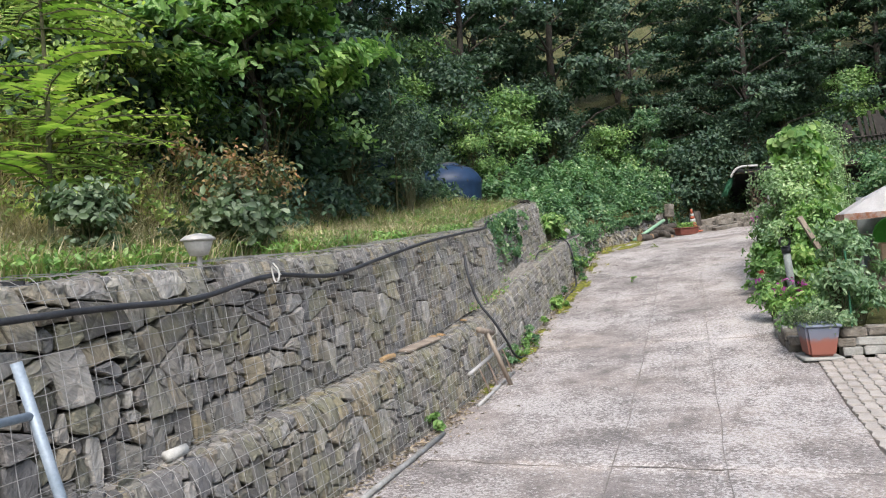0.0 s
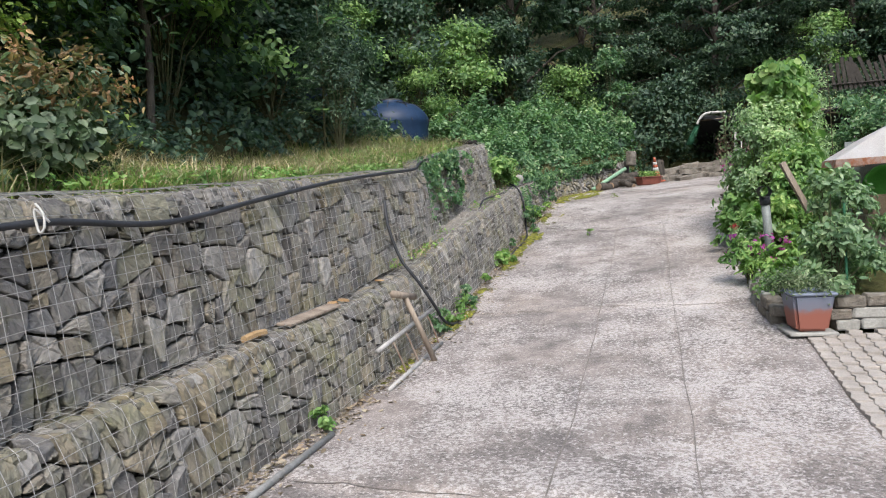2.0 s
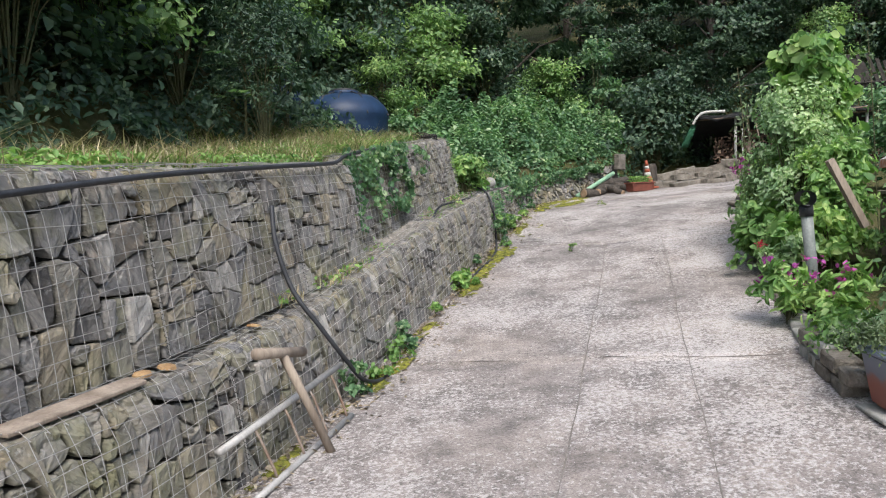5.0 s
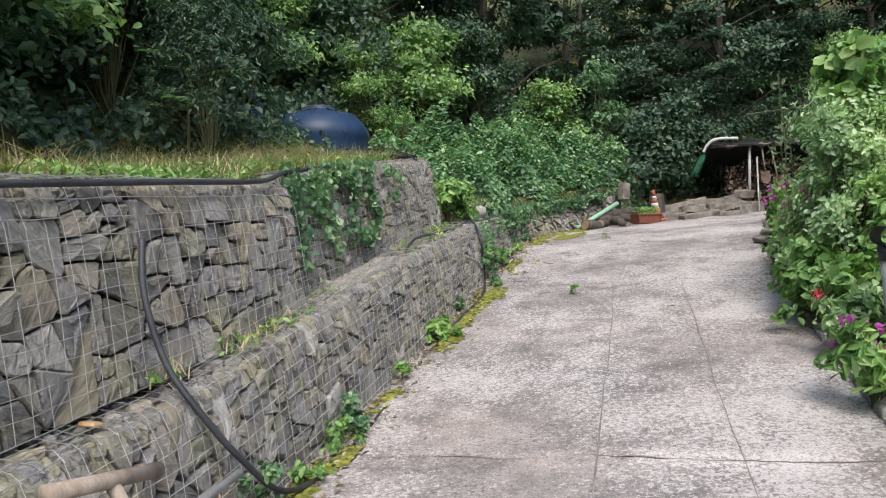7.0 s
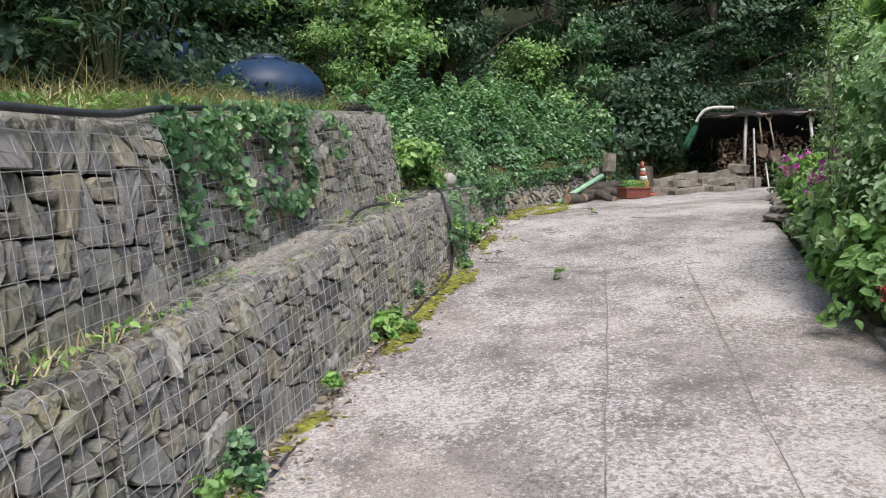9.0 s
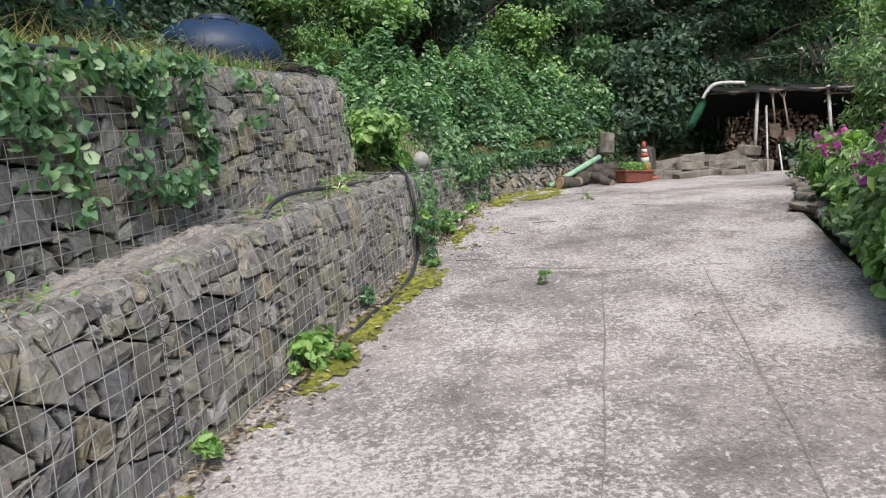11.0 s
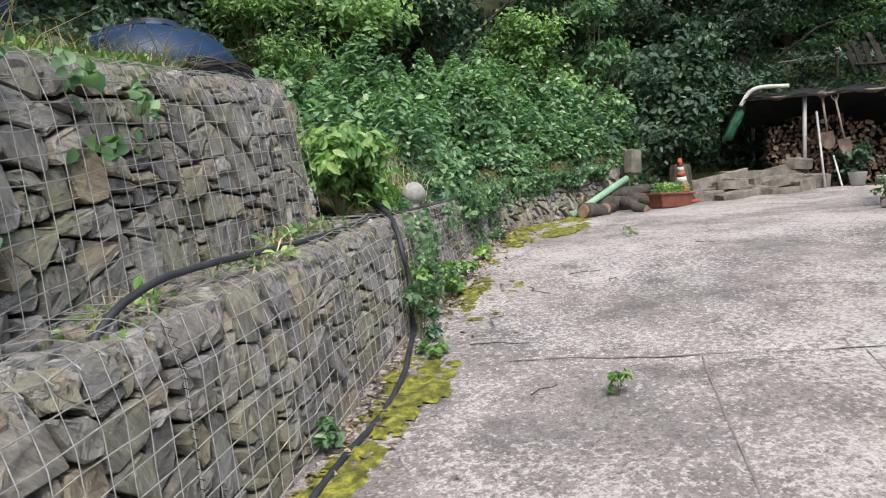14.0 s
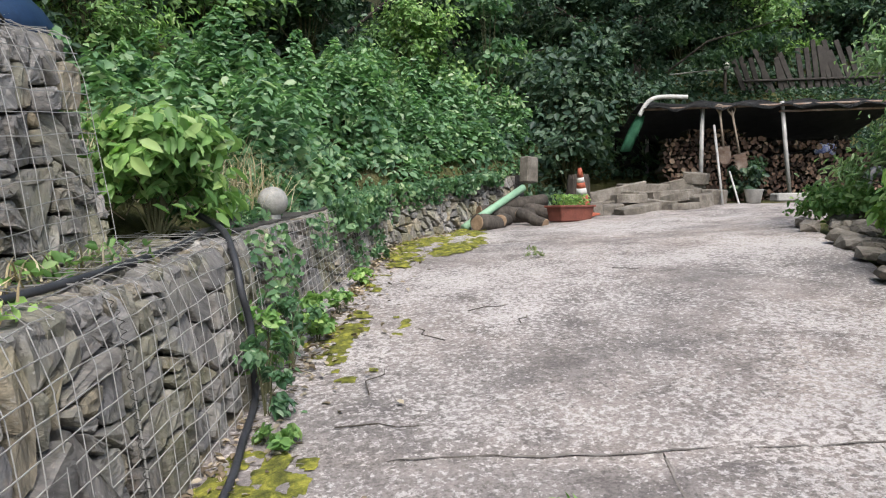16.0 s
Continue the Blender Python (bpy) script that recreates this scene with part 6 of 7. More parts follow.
def build_garden():
    rng = np.random.default_rng(71)
    # glazed pot on a slab
    x, y = 3.93, 7.66
    z = G(*SC(x, y))
    bm = box_bm(-0.2, 0.2, -0.17, 0.17, 0, 0.03, 0.008)
    bm.transform(Matrix.Translation((x, y, z - 0.005)) @ pose(0, 0, 0, 0, 0, -10))
    solo("stone_tray", bm, PALESTONE, "thin stone slab under the flower pot", "slab")
    t = thing("flower_pot", "square tapered pot glazed blue above and red below", "pot", (x, y, z + 0.03), -10)
    bm = box_bm(-0.175, 0.175, -0.175, 0.175, 0, 0.33)
    for v in bm.verts:
        if v.co.z < 0.1:
            v.co.x *= 0.74
            v.co.y *= 0.74
    bmesh.ops.bevel(bm, geom=bm.edges[:], offset=0.025, segments=2, affect="EDGES")
    part("body", bm, POT, t)
    part("rim", box_bm(-0.187, 0.187, -0.187, 0.187, 0.312, 0.34, 0.01), POT, t)
    part("herb", leaves("herb", crown_points(rng, [((rng.uniform(-.3, .3), rng.uniform(-.2, .2), 0.4 + rng.uniform(-.05, .06)), 0.12) for k in range(12)], 130, (1, 1, 0.8)), 0.032, LEAF_GREY, rng, 0.4, 0.45), None, t, "bushy grey-green herb")
    # stacked stone edging
    def edge_stones(line, rows, label):
        e = thing("stone_edging", label, "edging", line[0])
        inv = e.matrix_world.inverted()
        for (a, b) in zip(line, line[1:]):
            a, b = Vector(a), Vector(b)
            L = (b - a).length
            ang = math.degrees(math.atan2(b.y - a.y, b.x - a.x))
            for r in range(rows):
                u = -0.05 * (r % 2)
                while u < L - 0.08:
                    w = rng.uniform(0.18, 0.36)
                    bm = box_bm(0, w - 0.012, -0.08 + rng.uniform(-.015, .015), 0.09, 0, 0.1, 0.014)
                    for v in bm.verts:
                        v.co += Vector(rng.uniform(-0.006, 0.006, 3))
                    q = a.lerp(b, u / L)
                    s, c = SC(q.x, q.y)
                    bm.transform(Matrix.Translation(inv @ Vector((q.x, q.y, G(s, c) - 0.03 + 0.1 * r))) @ pose(0, 0, 0, rng.uniform(-2, 2), rng.uniform(-2, 2), ang))
                    part("stone", bm, PALESTONE if rng.uniform() < 0.6 else ROCK, e)
                    u += w
        return e
    edge_stones([(4.1, 8.85, 0), (3.83, 7.95, 0)], 2, "pale stacked edging stones beside the pot")
    edge_stones([(4.2, 7.72, 0), (6.9, 7.0, 0)], 3, "stacked stone edging at the front of the bed")
    edge_stones([tuple(W(9.4, 3.35)), tuple(W(10.9, 3.42)), tuple(W(12.5, 3.5)), tuple(W(15.0, 3.76)), tuple(W(16.4, 3.88))], 1, "low stone edging along the flower bed")
    # tumbled stones where the bed ends
    for k in range(40):
        s, c = rng.uniform(16.3, 19.3), 0
        c = float(np.interp(s, (16.3, 17.5, 19.3), (3.8, 4.05, 4.35))) + rng.uniform(-0.1, 0.5)
        bm = rock_bm(rng, rng.uniform(0.08, 0.2), rng.uniform(0.07, 0.14), rng.uniform(0.05, 0.09))
        q = W(s, c, G(s, c) + 0.04 + 0.12 * max(0, c - 4.2) * rng.uniform(0, 1))
        bm.transform(Matrix.Translation(q) @ pose(0, 0, 0, rng.uniform(-15, 15), rng.uniform(-15, 15), rng.uniform(0, 360)))
        solo("border_stone", bm, ROCK, "rough grey stone tumbled at the bed's end", "stone", False, "stones at the end of the bed")
    # bed soil
    bm = bmesh.new()
    n, m = 40, 8
    grid = [[bm.verts.new(W(8.75 + 9.2 * i / n, float(np.interp(8.75 + 9.2 * i / n, (8.7, 12.5, 15, 18), (3.5, 3.55, 3.8, 4.6))) + 2.6 * j / m, G(8.75 + 9.2 * i / n, 3.6) + 0.07 + 0.05 * noise.noise(Vector((i * .6, j * .6, 4))))) for j in range(m + 1)] for i in range(n + 1)]
    for i in range(n):
        for j in range(m):
            bm.faces.new((grid[i][j], grid[i][j + 1], grid[i + 1][j + 1], grid[i + 1][j]))
    tagged(part("bed_soil", bm, SOIL, None, "", True), "dark soil of the planted garden bed", "soil", kind="structure")
    # plants
    gz = lambda s, c: G(s, c) + 0.05
    def plant(label, seed, s, c, h, r, mat, leaf, count, cl, name="garden_plant", width=0.5, up=0.55, z=None, cat="plant"):
        return put(shrub(name, label, seed, h, r, mat, leaf, count, cl, cat, "", up, width), s, c, rng.uniform(0, 360), 1.0, gz(s, c) if z is None else z)
    tomato = plant("leafy tomato plant tied to a stake", 81, 8.95, 3.85, 1.4, 0.42, LEAF_TOMATO, 0.07, 3400, 30, "tomato_plant")
    part("stake", tube_bm([(-0.1, -0.15, -0.1), (-0.12, -0.13, 1.0)], 0.011, 6), NET, tomato, "green garden stake")
    t2 = plant("bushy tomato plant in the garden bed", 82, 9.75, 4.2, 1.2, 0.4, LEAF_TOMATO, 0.07, 3000, 32, "tomato_plant")
    plant("low dense green herbs behind the edging", 83, 8.6, 4.75, 0.42, 0.48, LEAF_BANK, 0.06, 1700, 20, "herb_patch")
    plant("low dense green herbs behind the edging", 84, 8.45, 5.6, 0.42, 0.5, LEAF_BANK, 0.06, 1700, 20, "herb_patch")
    plant("fresh low weeds at the pot's side", 85, 9.35, 3.5, 0.32, 0.3, LEAF_LIGHT, 0.07, 420, 12, "weed")
    b1 = plant("balsam with purple flowers by the lane", 86, 10.45, 3.32, 0.5, 0.32, LEAF_LIGHT, 0.11, 520, 16, "balsam_plant", 0.3)
    clump_flowers(b1, rng, 9, 0.28, 0.25, 0.5, PURPLE, 0.045, "purple balsam blossom")
    b2 = plant("balsam with purple flowers in the bed", 87, 10.0, 3.6, 0.55, 0.32, LEAF_LIGHT, 0.11, 460, 16, "balsam_plant", 0.3)
    clump_flowers(b2, rng, 7, 0.25, 0.3, 0.5, PURPLE, 0.045, "purple balsam blossom")
    h1 = plant("hydrangea with broad leaves and one red flower head", 88, 11.95, 3.72, 0.62, 0.42, LEAF_LIGHT, 0.15, 520, 18, "hydrangea", 0.6)
    o = h1.matrix_world.inverted() @ Vector((4.78, 10.84, 0.86))
    part("flower_head", leaves("flower_head", np.array(tuple(o)) + rng.normal(size=(60, 3)) * 0.024, 0.024, PINK, rng, 0.2, 0.8), None, h1, "red flower head")
    plant("fresh green broad-leaved bed plant", 89, 11.75, 3.95, 0.75, 0.42, LEAF_LIGHT, 0.1, 900, 18)
    vine = plant("tall climber with broad bright leaves over a frame", 90, 13.4, 4.15, 2.6, 0.62, LEAF_LIGHT, 0.14, 4600, 44, "climbing_vine", 0.8, 0.45)
    plant("dense thorny bush with small pale leaves", 91, 12.9, 3.85, 2.0, 0.66, LEAF_VEG, 0.06, 9000, 50, "thorny_bush", 0.55)
    plant("dense green bush in the middle of the bed", 92, 12.3, 4.1, 1.35, 0.5, LEAF_LIGHT, 0.085, 3600, 30, "bed_bush")
    # sprigs that stand out above the bush
    for k, (s, c, z1) in enumerate(((13.1, 3.35, 2.85), (13.5, 3.5, 2.45), (13.3, 3.4, 2.2), (13.8, 4.9, 3.25))):
        sp = thing("bush_sprig", "thin sprig with small pale leaves above the bush", "sprig", W(s, c, gz(s, c)), 0, "sprigs")
        h = z1 - gz(s, c)
        line = smooth_line([(0.15, 0.1, -0.05), (0.05, 0.05, h * 0.6), (-0.05, 0, h)], 5)
        part("stem", tube_bm(line, 0.006, 5), STEM, sp)
        tagged(part("leaf_tuft", leaves("leaf_tuft", np.array([tuple(line[-1 - i // 9]) for i in range(54)]) + rng.normal(size=(54, 3)) * 0.05, 0.06, LEAF_GREY, rng, 0.3), None, sp), kind="stuff")
    b3 = plant("balsam with purple flowers beside the lane", 93, 14.2, 3.85, 0.75, 0.42, LEAF_VEG, 0.11, 900, 20, "balsam_plant", 0.32)
    clump_flowers(b3, rng, 16, 0.4, 0.5, 0.9, PURPLE, 0.055, "purple balsam blossom")
    b4 = plant("balsam with purple flowers beside the lane", 94, 15.1, 4.05, 0.72, 0.42, LEAF_LIGHT, 0.11, 900, 20, "balsam_plant", 0.32)
    clump_flowers(b4, rng, 14, 0.4, 0.45, 0.85, PURPLE, 0.055, "purple balsam blossom")
    plant("dark glossy leafy plant at the bed's edge", 95, 15.4, 4.0, 0.5, 0.42, LEAF_BANK, 0.09, 800, 16)
    plant("fresh yellow-green bed plant", 96, 16.0, 4.15, 0.4, 0.34, LEAF_LIGHT, 0.09, 560, 14)
    plant("feathery pale green bush at the end of the bed", 97, 18.3, 5.15, 2.5, 0.95, LEAF_VEG, 0.1, 7500, 30, "feathery_bush", 0.28)
    plant("feathery pale green bush in the garden", 98, 15.9, 4.75, 1.55, 0.8, LEAF_VEG, 0.1, 4600, 28, "feathery_bush", 0.28)
    plant("rounded green garden bush", 99, 17.0, 6.3, 1.7, 0.95, LEAF_BANK, 0.09, 4200, 30, "garden_bush")
    plant("rounded green garden bush", 100, 15.5, 7.6, 1.6, 0.95, LEAF_BANK, 0.09, 4200, 30, "garden_bush")
    plant("bright spreading weeds among the tumbled stones", 101, 19.35, 4.6, 0.35, 0.45, LEAF_LIGHT, 0.08, 1100, 20, "weed_patch")
    plant("bright spreading weeds among the tumbled stones", 102, 18.75, 4.75, 0.38, 0.48, LEAF_LIGHT, 0.08, 1100, 20, "weed_patch")
    plant("green undergrowth at the far side of the garden", 103, 13.6, 6.2, 1.4, 0.9, LEAF_BANK, 0.09, 3600, 26, "garden_bush")
    # low growth that leans over the lane's edge
    edge = [shrub("edge_plant", "low bright leafy plant leaning over the lane", 160, 0.42, 0.34, LEAF_LIGHT, 0.085, 620, 16, "plant", "plants along the lane"),
            shrub("edge_plant", "low green leafy plant at the lane's edge", 161, 0.5, 0.36, LEAF_VEG, 0.08, 700, 16, "plant", "plants along the lane"),
            shrub("edge_plant", "bushy fresh green plant spilling onto the lane", 162, 0.6, 0.38, LEAF_LIGHT, 0.11, 620, 18, "plant", "plants along the lane")]
    spots = [(9.7, 3.5), (11.5, 3.5), (12.6, 3.5), (12.3, 3.45), (12.95, 3.5), (13.4, 3.6), (13.8, 3.64), (14.5, 3.74), (14.9, 3.8), (15.7, 3.92), (16.2, 4.12), (16.6, 4.1), (16.9, 4.2), (17.3, 4.3), (17.7, 4.5), (17.2, 4.6)]
    for k, (s, c) in enumerate(spots):
        (put if k < 3 else spread)(edge[k % 3], s, c, k * 77.0, 0.85 + 0.1 * (k % 4), gz(s, c))
    b5 = plant("balsam with purple flowers beside the lane", 96, 16.5, 4.15, 0.7, 0.42, LEAF_LIGHT, 0.09, 1200, 22, "balsam_plant", 0.35)
    clump_flowers(b5, rng, 14, 0.4, 0.45, 0.8, PURPLE, 0.05, "purple balsam blossom")
    plant("fluffy pale green bush behind the balsams", 97, 16.9, 5.1, 1.9, 0.75, LEAF_VEG, 0.06, 5200, 36, "pale_bush", 0.5)
    # vent pipe with a black elbow
    t = thing("vent_pipe", "grey plastic vent pipe with a black elbow cowl", "pipe", W(11.11, 3.66, gz(11.11, 3.6)))
    t.matrix_world = t.matrix_world @ pose(0, 0, 0, 0, -5, 0)
    top = 1.3 - gz(11.11, 3.6)
    part("pipe", tube_bm([(0, 0, -0.1), (0, 0, top - 0.06)], 0.05, 16), PVC, t, "", True)
    part("socket", tube_bm([(0, 0, top - 0.13), (0, 0, top - 0.03)], 0.06, 16), HOSE, t, "black socket", True)
    bm = tube_bm([(0.03, 0.1, top + 0.03), (-0.03, -0.1, top + 0.03)], 0.068, 18, None, False)
    bmesh.ops.solidify(bm, geom=bm.faces[:], thickness=0.01)
    part("cowl", bm, HOSE, t, "black open-ended tee", True)
    bm = tube_bm([W(11.2, 4.1, 1.05), W(11.15, 3.8, 1.66)], 0.042, 4)
    solo("board", bm, OLDWOOD, "weathered brown board leaning in the bed", "board")
    # parasol, table and basin
    t = thing("parasol", "white canvas parasol with a faded orange hem", "parasol", (6.5, 9.35, G(*SC(6.5, 9.35))))
    bm = bmesh.new()
    ring = []
    for r, zz in ((0.03, 1.85), (0.45, 1.65), (0.9, 1.43), (1.25, 1.22)):
        ring.append([bm.verts.new((r * math.cos(k * math.tau / 16) * (1.0 if k % 2 == 0 else 0.94), r * math.sin(k * math.tau / 16) * (1.0 if k % 2 == 0 else 0.94), zz)) for k in range(16)])
    for a, b in zip(ring, ring[1:]):
        for k in range(16):
            bm.faces.new((a[k], b[k], b[(k + 1) % 16], a[(k + 1) % 16]))
    bmesh.ops.solidify(bm, geom=bm.faces[:], thickness=0.006)
    part("canopy", bm, CANVAS, t)
    bm = bmesh.new()
    up = [bm.verts.new((1.25 * math.cos(k * math.tau / 16) * (1.0 if k % 2 == 0 else 0.94), 1.25 * math.sin(k * math.tau / 16) * (1.0 if k % 2 == 0 else 0.94), 1.22)) for k in range(16)]
    dn = [bm.verts.new((v.co.x * 1.01, v.co.y * 1.01, 1.14 + 0.008 * math.sin(k * 2.2))) for k, v in enumerate(up)]
    for k in range(16):
        bm.faces.new((up[k], dn[k], dn[(k + 1) % 16], up[(k + 1) % 16]))
    bmesh.ops.solidify(bm, geom=bm.faces[:], thickness=0.006)
    part("hem", bm, TRIM, t, "faded orange and white hem")
    part("pole", tube_bm([(0, 0, 0), (0, 0, 1.9)], 0.022, 10), ZINC, t)
    for k in range(8):
        a = k * math.tau / 8
        part("rib", tube_bm([(0, 0, 1.8), (1.22 * math.cos(a), 1.22 * math.sin(a), 1.2)], 0.007, 5), ZINC, t)
    part("base", lathe_bm([(0.25, 0), (0.25, 0.05), (0.06, 0.09)], 18), PALESTONE, t)
    s, c = SC(6.7, 10.7)
    z = G(s, c)
    t = thing("work_table", "grey timber work table under the parasol", "table", (6.75, 10.8, z), -20)
    part("tabletop", box_bm(-0.55, 0.55, -0.35, 0.35, 0.72, 0.76, 0.006), OLDWOOD, t)
    for sx in (-1, 1):
        for sy in (-1, 1):
            part("leg", box_bm(sx * 0.5 - 0.03, sx * 0.5 + 0.03, sy * 0.3 - 0.03, sy * 0.3 + 0.03, 0, 0.72, 0.004), OLDWOOD, t)
    part("panel", box_bm(-0.5, 0.1, -0.345, -0.33, 0.1, 1.3, 0.004), PVC, t, "grey upright panel")
    bm = lathe_bm([(0.02, 0.03), (0.2, 0.0), (0.25, 0.14), (0.27, 0.15), (0.25, 0.17), (0.19, 0.03)], 24)
    bm.transform(Matrix.Translation((6.5, 10.4, z + 0.72)) @ pose(0, 0, 0, 90, 0, -20))
    solo("green_basin", bm, LIME, "bright green plastic basin hung by the table", "basin", True)
    bm = box_bm(-0.22, 0.22, -0.16, 0.16, 0, 0.24, 0.01)
    bm.transform(Matrix.Translation((6.35, 10.1, z + 0.38)) @ pose(0, 0, 0, 0, 0, -15))
    solo("cardboard_box", bm, FRESHWOOD2, "tan cardboard box beside the table", "box")
    bm = box_bm(-0.3, 0.3, -0.22, 0.22, 0, 0.4, 0.012)
    bm.transform(Matrix.Translation((6.35, 10.1, z - 0.02)) @ pose(0, 0, 0, 0, 0, -15))
    solo("crate", bm, OLDWOOD, "old wooden crate beneath the box", "crate")
    solo("white_post", tube_bm([(5.9, 10.1, z - 0.05), (5.86, 10.1, z + 0.75)], 0.022, 10), WHITE, "thin white plastic post in the bed", "post", True)
    t = thing("hand_pump", "red hand pump with a black spout beside the parasol", "pump", (6.3, 12.3, G(*SC(6.3, 12.3))))
    part("body", lathe_bm([(0.06, 0), (0.05, 1.5), (0.07, 1.55), (0.07, 1.75), (0.02, 1.8)], 14), RED, t, "", True)
    part("spout", tube_bm([(0, 0, 1.55), (-0.2, -0.1, 1.5), (-0.5, -0.25, 1.28)], 0.05, 10), HOSE, t, "black spout", True)
    # far roof glimpsed through the trees
    t = thing("shed_roof", "pale corrugated roof glimpsed among the trees", "roof", W(27.0, 14.5, 3.2))
    bm = bmesh.new()
    rows = [[bm.verts.new((-1.5 + 0.075 * i, 2.2 * j, 0.9 * j + 0.03 * (i % 2))) for j in range(2)] for i in range(41)]
    for i in range(40):
        bm.faces.new((rows[i][0], rows[i + 1][0], rows[i + 1][1], rows[i][1]))
    part("sheet", bm, PVC, t)
    for sx in (-1.4, 1.4):
        part("post", tube_bm([(sx, 0.1, -2.0), (sx, 0.1, 0.05)], 0.05, 8), OLDWOOD, t)
    # moss along the foot of the wall
    step = 0.022
    ss, cc = np.arange(7.0, 21.3, step), np.arange(0.02, 1.2, step)
    height = np.full((len(ss), len(cc)), -1.0)
    for i, s in enumerate(ss):
        if s < 15:
            w0, w1 = 0.02, float(np.interp(s, (7, 8.5, 10, 12, 13, 14.2, 15), (0.1, 0.16, 0.24, 0.3, 0.34, 0.46, 0.32)))
        else:
            w0 = max(0.05, float(edge_c(s)) + 0.36)
            w1 = float(np.interp(s, (15, 16.2, 16.7, 17.4, 18.2, 19, 20, 21.3), (0.5, 0.62, 0.6, 0.25, 0.5, 1.05, 1.15, 1.1)))
        for j, c in enumerate(cc):
            if w0 - 0.05 < c < w1 + 0.05:
                edge = min(c - w0 + 0.04, w1 - c, 0.12) * 4
                d = 0.8 * noise.noise(Vector((s * 1.1, c * 3.0, 6))) + 0.75 * noise.noise(Vector((s * 4, c * 6, 3))) + 0.55 * noise.noise(Vector((s * 16, c * 16, 1)))
                height[i, j] = d + edge + (-0.52 if s > 10 else -0.55) + (0.12 if s > 18.3 else 0) - (0.22 if 15.0 < s < 18.0 else 0)
    verts, faces, index = [], [], {}
    def corner(i, j):
        if (i, j) not in index:
            h = height[i, j]
            s, c = ss[i], cc[j]
            index[i, j] = len(verts)
            verts.append(W(s + rng.uniform(-.006, .006), c + rng.uniform(-.006, .006), G(s, c) + 0.028 * min(0.9, max(-0.5, h)) ** 1 + 0.004 + rng.uniform(0, 0.006)))
        return index[i, j]
    for i in range(len(ss) - 1):
        for j in range(len(cc) - 1):
            if height[i:i + 2, j:j + 2].max() > 0 and height[i:i + 2, j:j + 2].min() > -0.9:
                faces.append((corner(i, j), corner(i, j + 1), corner(i + 1, j + 1), corner(i + 1, j)))
    tagged(new("moss", mesh_of("moss", verts, faces, MOSS, True)), "yellow-green moss cushions along the foot of the wall", "moss", kind="stuff")
    # litter and pebbles along the wall's foot
    n = 2600
    s = rng.uniform(3, 21, n)
    c = np.maximum(edge_c(s) + 0.34, 0.02) + rng.exponential(0.09, n)
    pts = np.stack([s * AX + (c - 2.339) * AY, s * AY - (c - 2.339) * AX, road_z(s, c) + rng.uniform(0.004, 0.03, n)], 1)
    tagged(new("leaf_litter", leaves("leaf_litter", pts, 0.045, LITTER, rng, 0.8, 0.5)), "dry brown leaf litter along the wall's foot", "litter", kind="stuff")
    # twigs and weeds on the lane
    for k, (s, c, rz, L) in enumerate(((14.0, 0.93, 40, 0.22), (15.9, 0.75, 100, 0.4), (16.4, 1.1, 20, 0.35), (15.2, 0.55, 70, 0.45), (14.7, 0.62, -20, 0.35), (16.1, 1.3, 60, 0.25), (17.35, 2.14, -60, 0.22), (13.2, 2.3, 30, 0.12))):
        z = G(s, c) + 0.02
        a = radians(rz)
        o = W(s, c, z)
        d = Vector((math.cos(a), math.sin(a), 0.03)) * L / 2
        e = Vector((-d.y, d.x, 0)) * 0.25
        solo("twig", tube_bm([o - d, o + e, o + d * 0.5 - e * 0.3, o + d], [0.004, 0.003, 0.003, 0.002], 5), BARK, "dry dark twig lying on the concrete", "twig", False, "twigs on the lane")
    weeds = [(8.9, 0.07, 0.3, 0.22), (9.3, 0.12, 0.16, 0.15), (9.8, 0.13, 0.24, 0.16), (10.05, 0.1, 0.3, 0.17), (12.3, 0.06, 0.2, 0.14), (12.35, 0.1, 0.22, 0.22), (13.4, 0.05, 0.18, 0.1), (6.08, 0.06, 0.2, 0.12), (15.15, 0.03, 0.5, 0.2), (15.5, 0.06, 0.45, 0.2), (15.9, 0.1, 0.3, 0.18), (16.5, 0.1, 0.2, 0.12), (14.9, 0.1, 0.35, 0.16), (11.2, 0.07, 0.15, 0.1), (17.3, 0.12, 0.18, 0.12), (18.4, 0.12, 0.15, 0.1), (14.6, 0.25, 0.1, 0.12)]
    for k, (s, c, h, r) in enumerate(weeds):
        put(shrub("wall_weed", "small green weed growing at the wall's foot", 120 + k, h, r, LEAF_LIGHT if k % 3 else LEAF_BANK, 0.05 if k != 5 else 0.09, 150 if h < 0.3 else 340, 7, "weed", "weeds at the wall's foot"), s, c, k * 50, 1.0, G(s, c))
    put(shrub("lane_weed", "small tuft of weed in a crack of the concrete", 150, 0.12, 0.09, LEAF_LIGHT, 0.05, 34, 7, "weed", width=0.22), 13.95, 1.27, 0, 1.0, G(13.95, 1.27))
    put(shrub("lane_weed", "small tuft of weed in the concrete", 151, 0.1, 0.1, GRASS, 0.045, 34, 6, "weed", width=0.2), 18.1, 1.5, 0, 1.0, G(18.1, 1.5))
    # dead stalks at the end of the tall gabions
    bm = bmesh.new()
    for k in range(90):
        s, c = rng.uniform(15.1, 17.2), rng.uniform(-1.6, -0.6)
        z = float(land_z(s, c))
        o = W(s, c, z)
        d = Vector((rng.uniform(-.25, .25), rng.uniform(-.25, .25), rng.uniform(0.1, 0.45)))
        tube_bm([o, o + d * 0.6 + Vector((0, 0, 0.05)), o + d + Vector((rng.uniform(-.1, .1), rng.uniform(-.1, .1), -0.05))], 0.004, 3, bm, False)
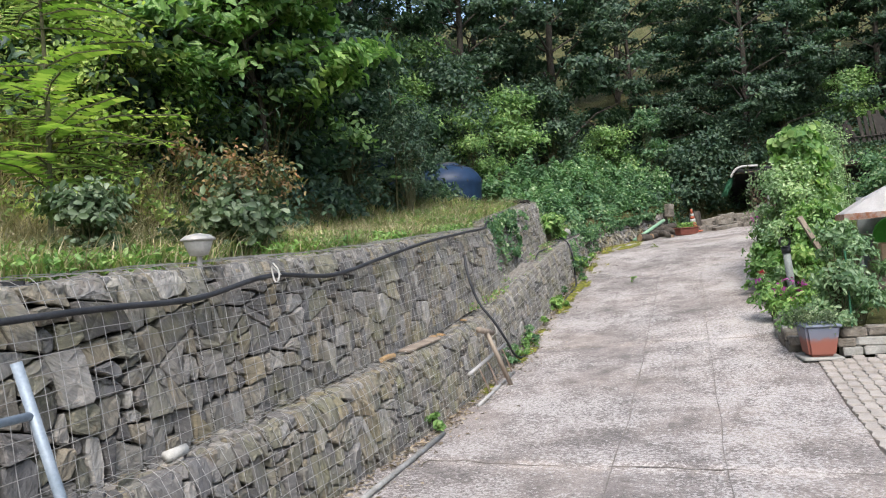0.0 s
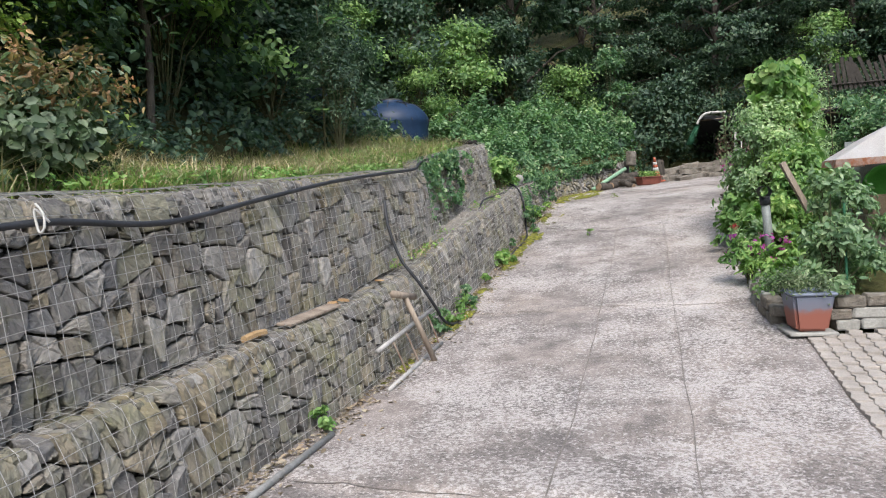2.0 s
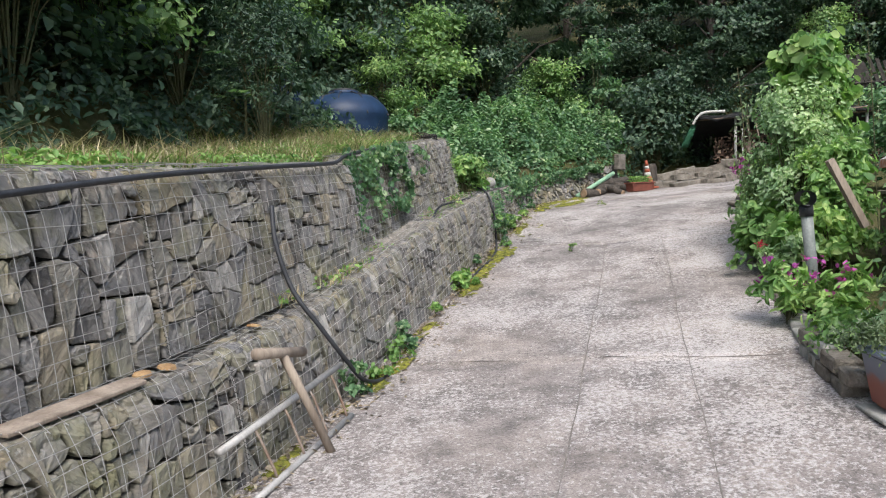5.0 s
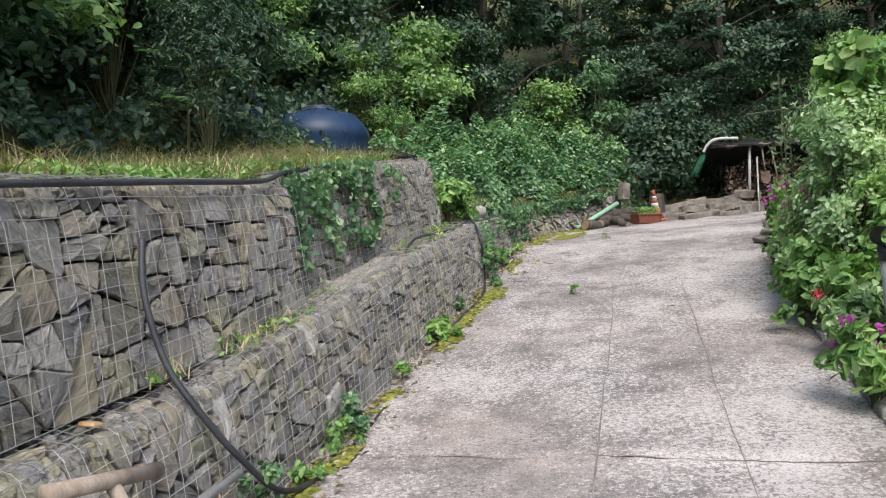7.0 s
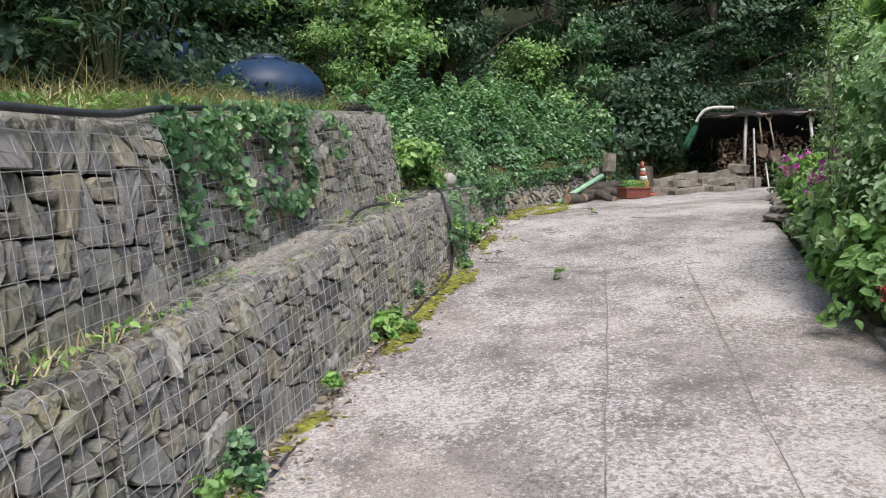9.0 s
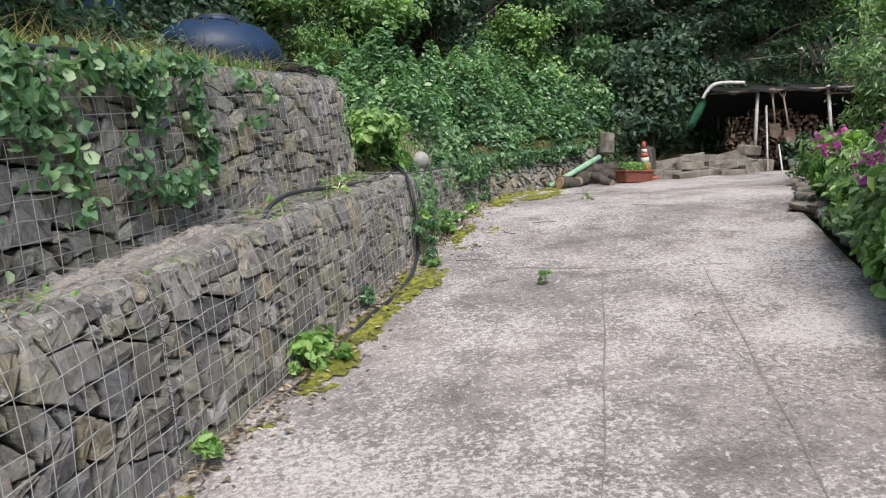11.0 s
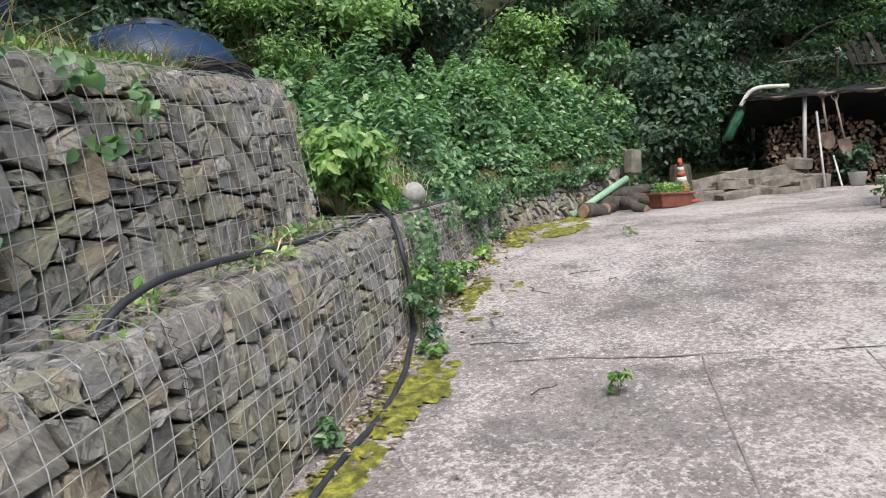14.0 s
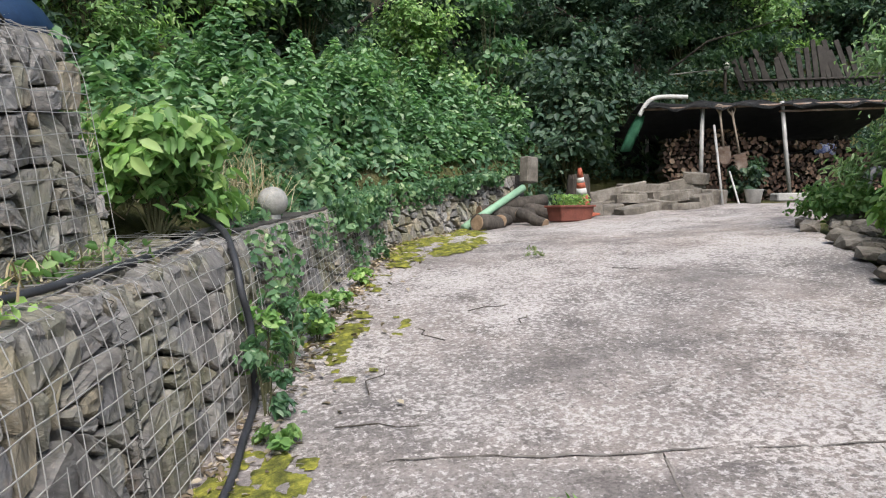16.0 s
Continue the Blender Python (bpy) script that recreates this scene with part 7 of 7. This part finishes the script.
    tagged(part("dead_stalks", bm, STRAW), "bleached dead stalks tangled on the bank", "stalks", kind="stuff")


LEAF_TOMATO = leafy("tomato_leaves", [(0.0, (0.09, 0.165, 0.085)), (0.5, (0.16, 0.265, 0.14)), (1.0, (0.32, 0.42, 0.27))], 0.4)
LEAF_VEG = leafy("vegetable_leaves", [(0.0, (0.16, 0.265, 0.12)), (0.5, (0.265, 0.395, 0.2)), (1.0, (0.45, 0.55, 0.36))], 0.4)
FRESHWOOD2 = speckled("cardboard", [(0.3, (0.42, 0.3, 0.22)), (0.7, (0.52, 0.39, 0.3))], 6, 60, 0.9)
STRAW = speckled("dead_stalks", [(0.3, (0.3, 0.25, 0.17)), (0.7, (0.5, 0.43, 0.32))], 8, 50, 0.9)
build_garden()


# ---- pavers of the yard beside the lane ----
def build_pavers():
    yard = thing("paved_yard", "beige interlocking pavers beside the concrete lane", "paving", kind="structure")
    rng = np.random.default_rng(91)
    L, B, g = 0.225, 0.112, 0.0022
    zig = 0.016
    top = [(0, 0), (L * 0.25, zig), (L * 0.5, 0), (L * 0.75, -zig), (L, 0), (L, B), (L * 0.75, B - zig), (L * 0.5, B), (L * 0.25, B + zig), (0, B)]
    def shape(cx):
        return [(x - (L / 2) + (g if x == 0 else -g if x == L else 0), y - B / 2 + (g if y < B / 2 else -g)) for x, y in top]
    pts = shape(0)
    verts = [(x, y, 0.0) for x, y in pts] + [(x * 0.98, y * 0.96, 0.004) for x, y in pts] + [(x, y, -0.05) for x, y in pts]
    n = len(pts)
    faces = [tuple(range(n, 2 * n))] + [(k, (k + 1) % n, n + (k + 1) % n, n + k) for k in range(n)] + [(2 * n + k, 2 * n + (k + 1) % n, (k + 1) % n, k) for k in range(n)]
    me = mesh_of("paver", verts, faces, PAVER)
    turn = math.degrees(math.atan2(AY, AX))
    placed = 0
    for r in range(34):
        c = 3.53 + B * (r + 0.5)
        for k in range(36):
            s = 3.2 + L * (k + 0.5 * (r % 2))
            p = W(s, c)
            if s > 8.6 or placed > 298:
                continue
            if s < 4.0 + 0.9 * max(0, c - 4.0):
                continue
            ob = part("paver", me, None, yard)
            ob.matrix_local = Matrix.Translation((p.x, p.y, G(s, c) - 0.002 + rng.uniform(-0.003, 0.003))) @ pose(0, 0, 0, rng.uniform(-0.6, 0.6), rng.uniform(-0.6, 0.6), turn)
            placed += 1


build_pavers()
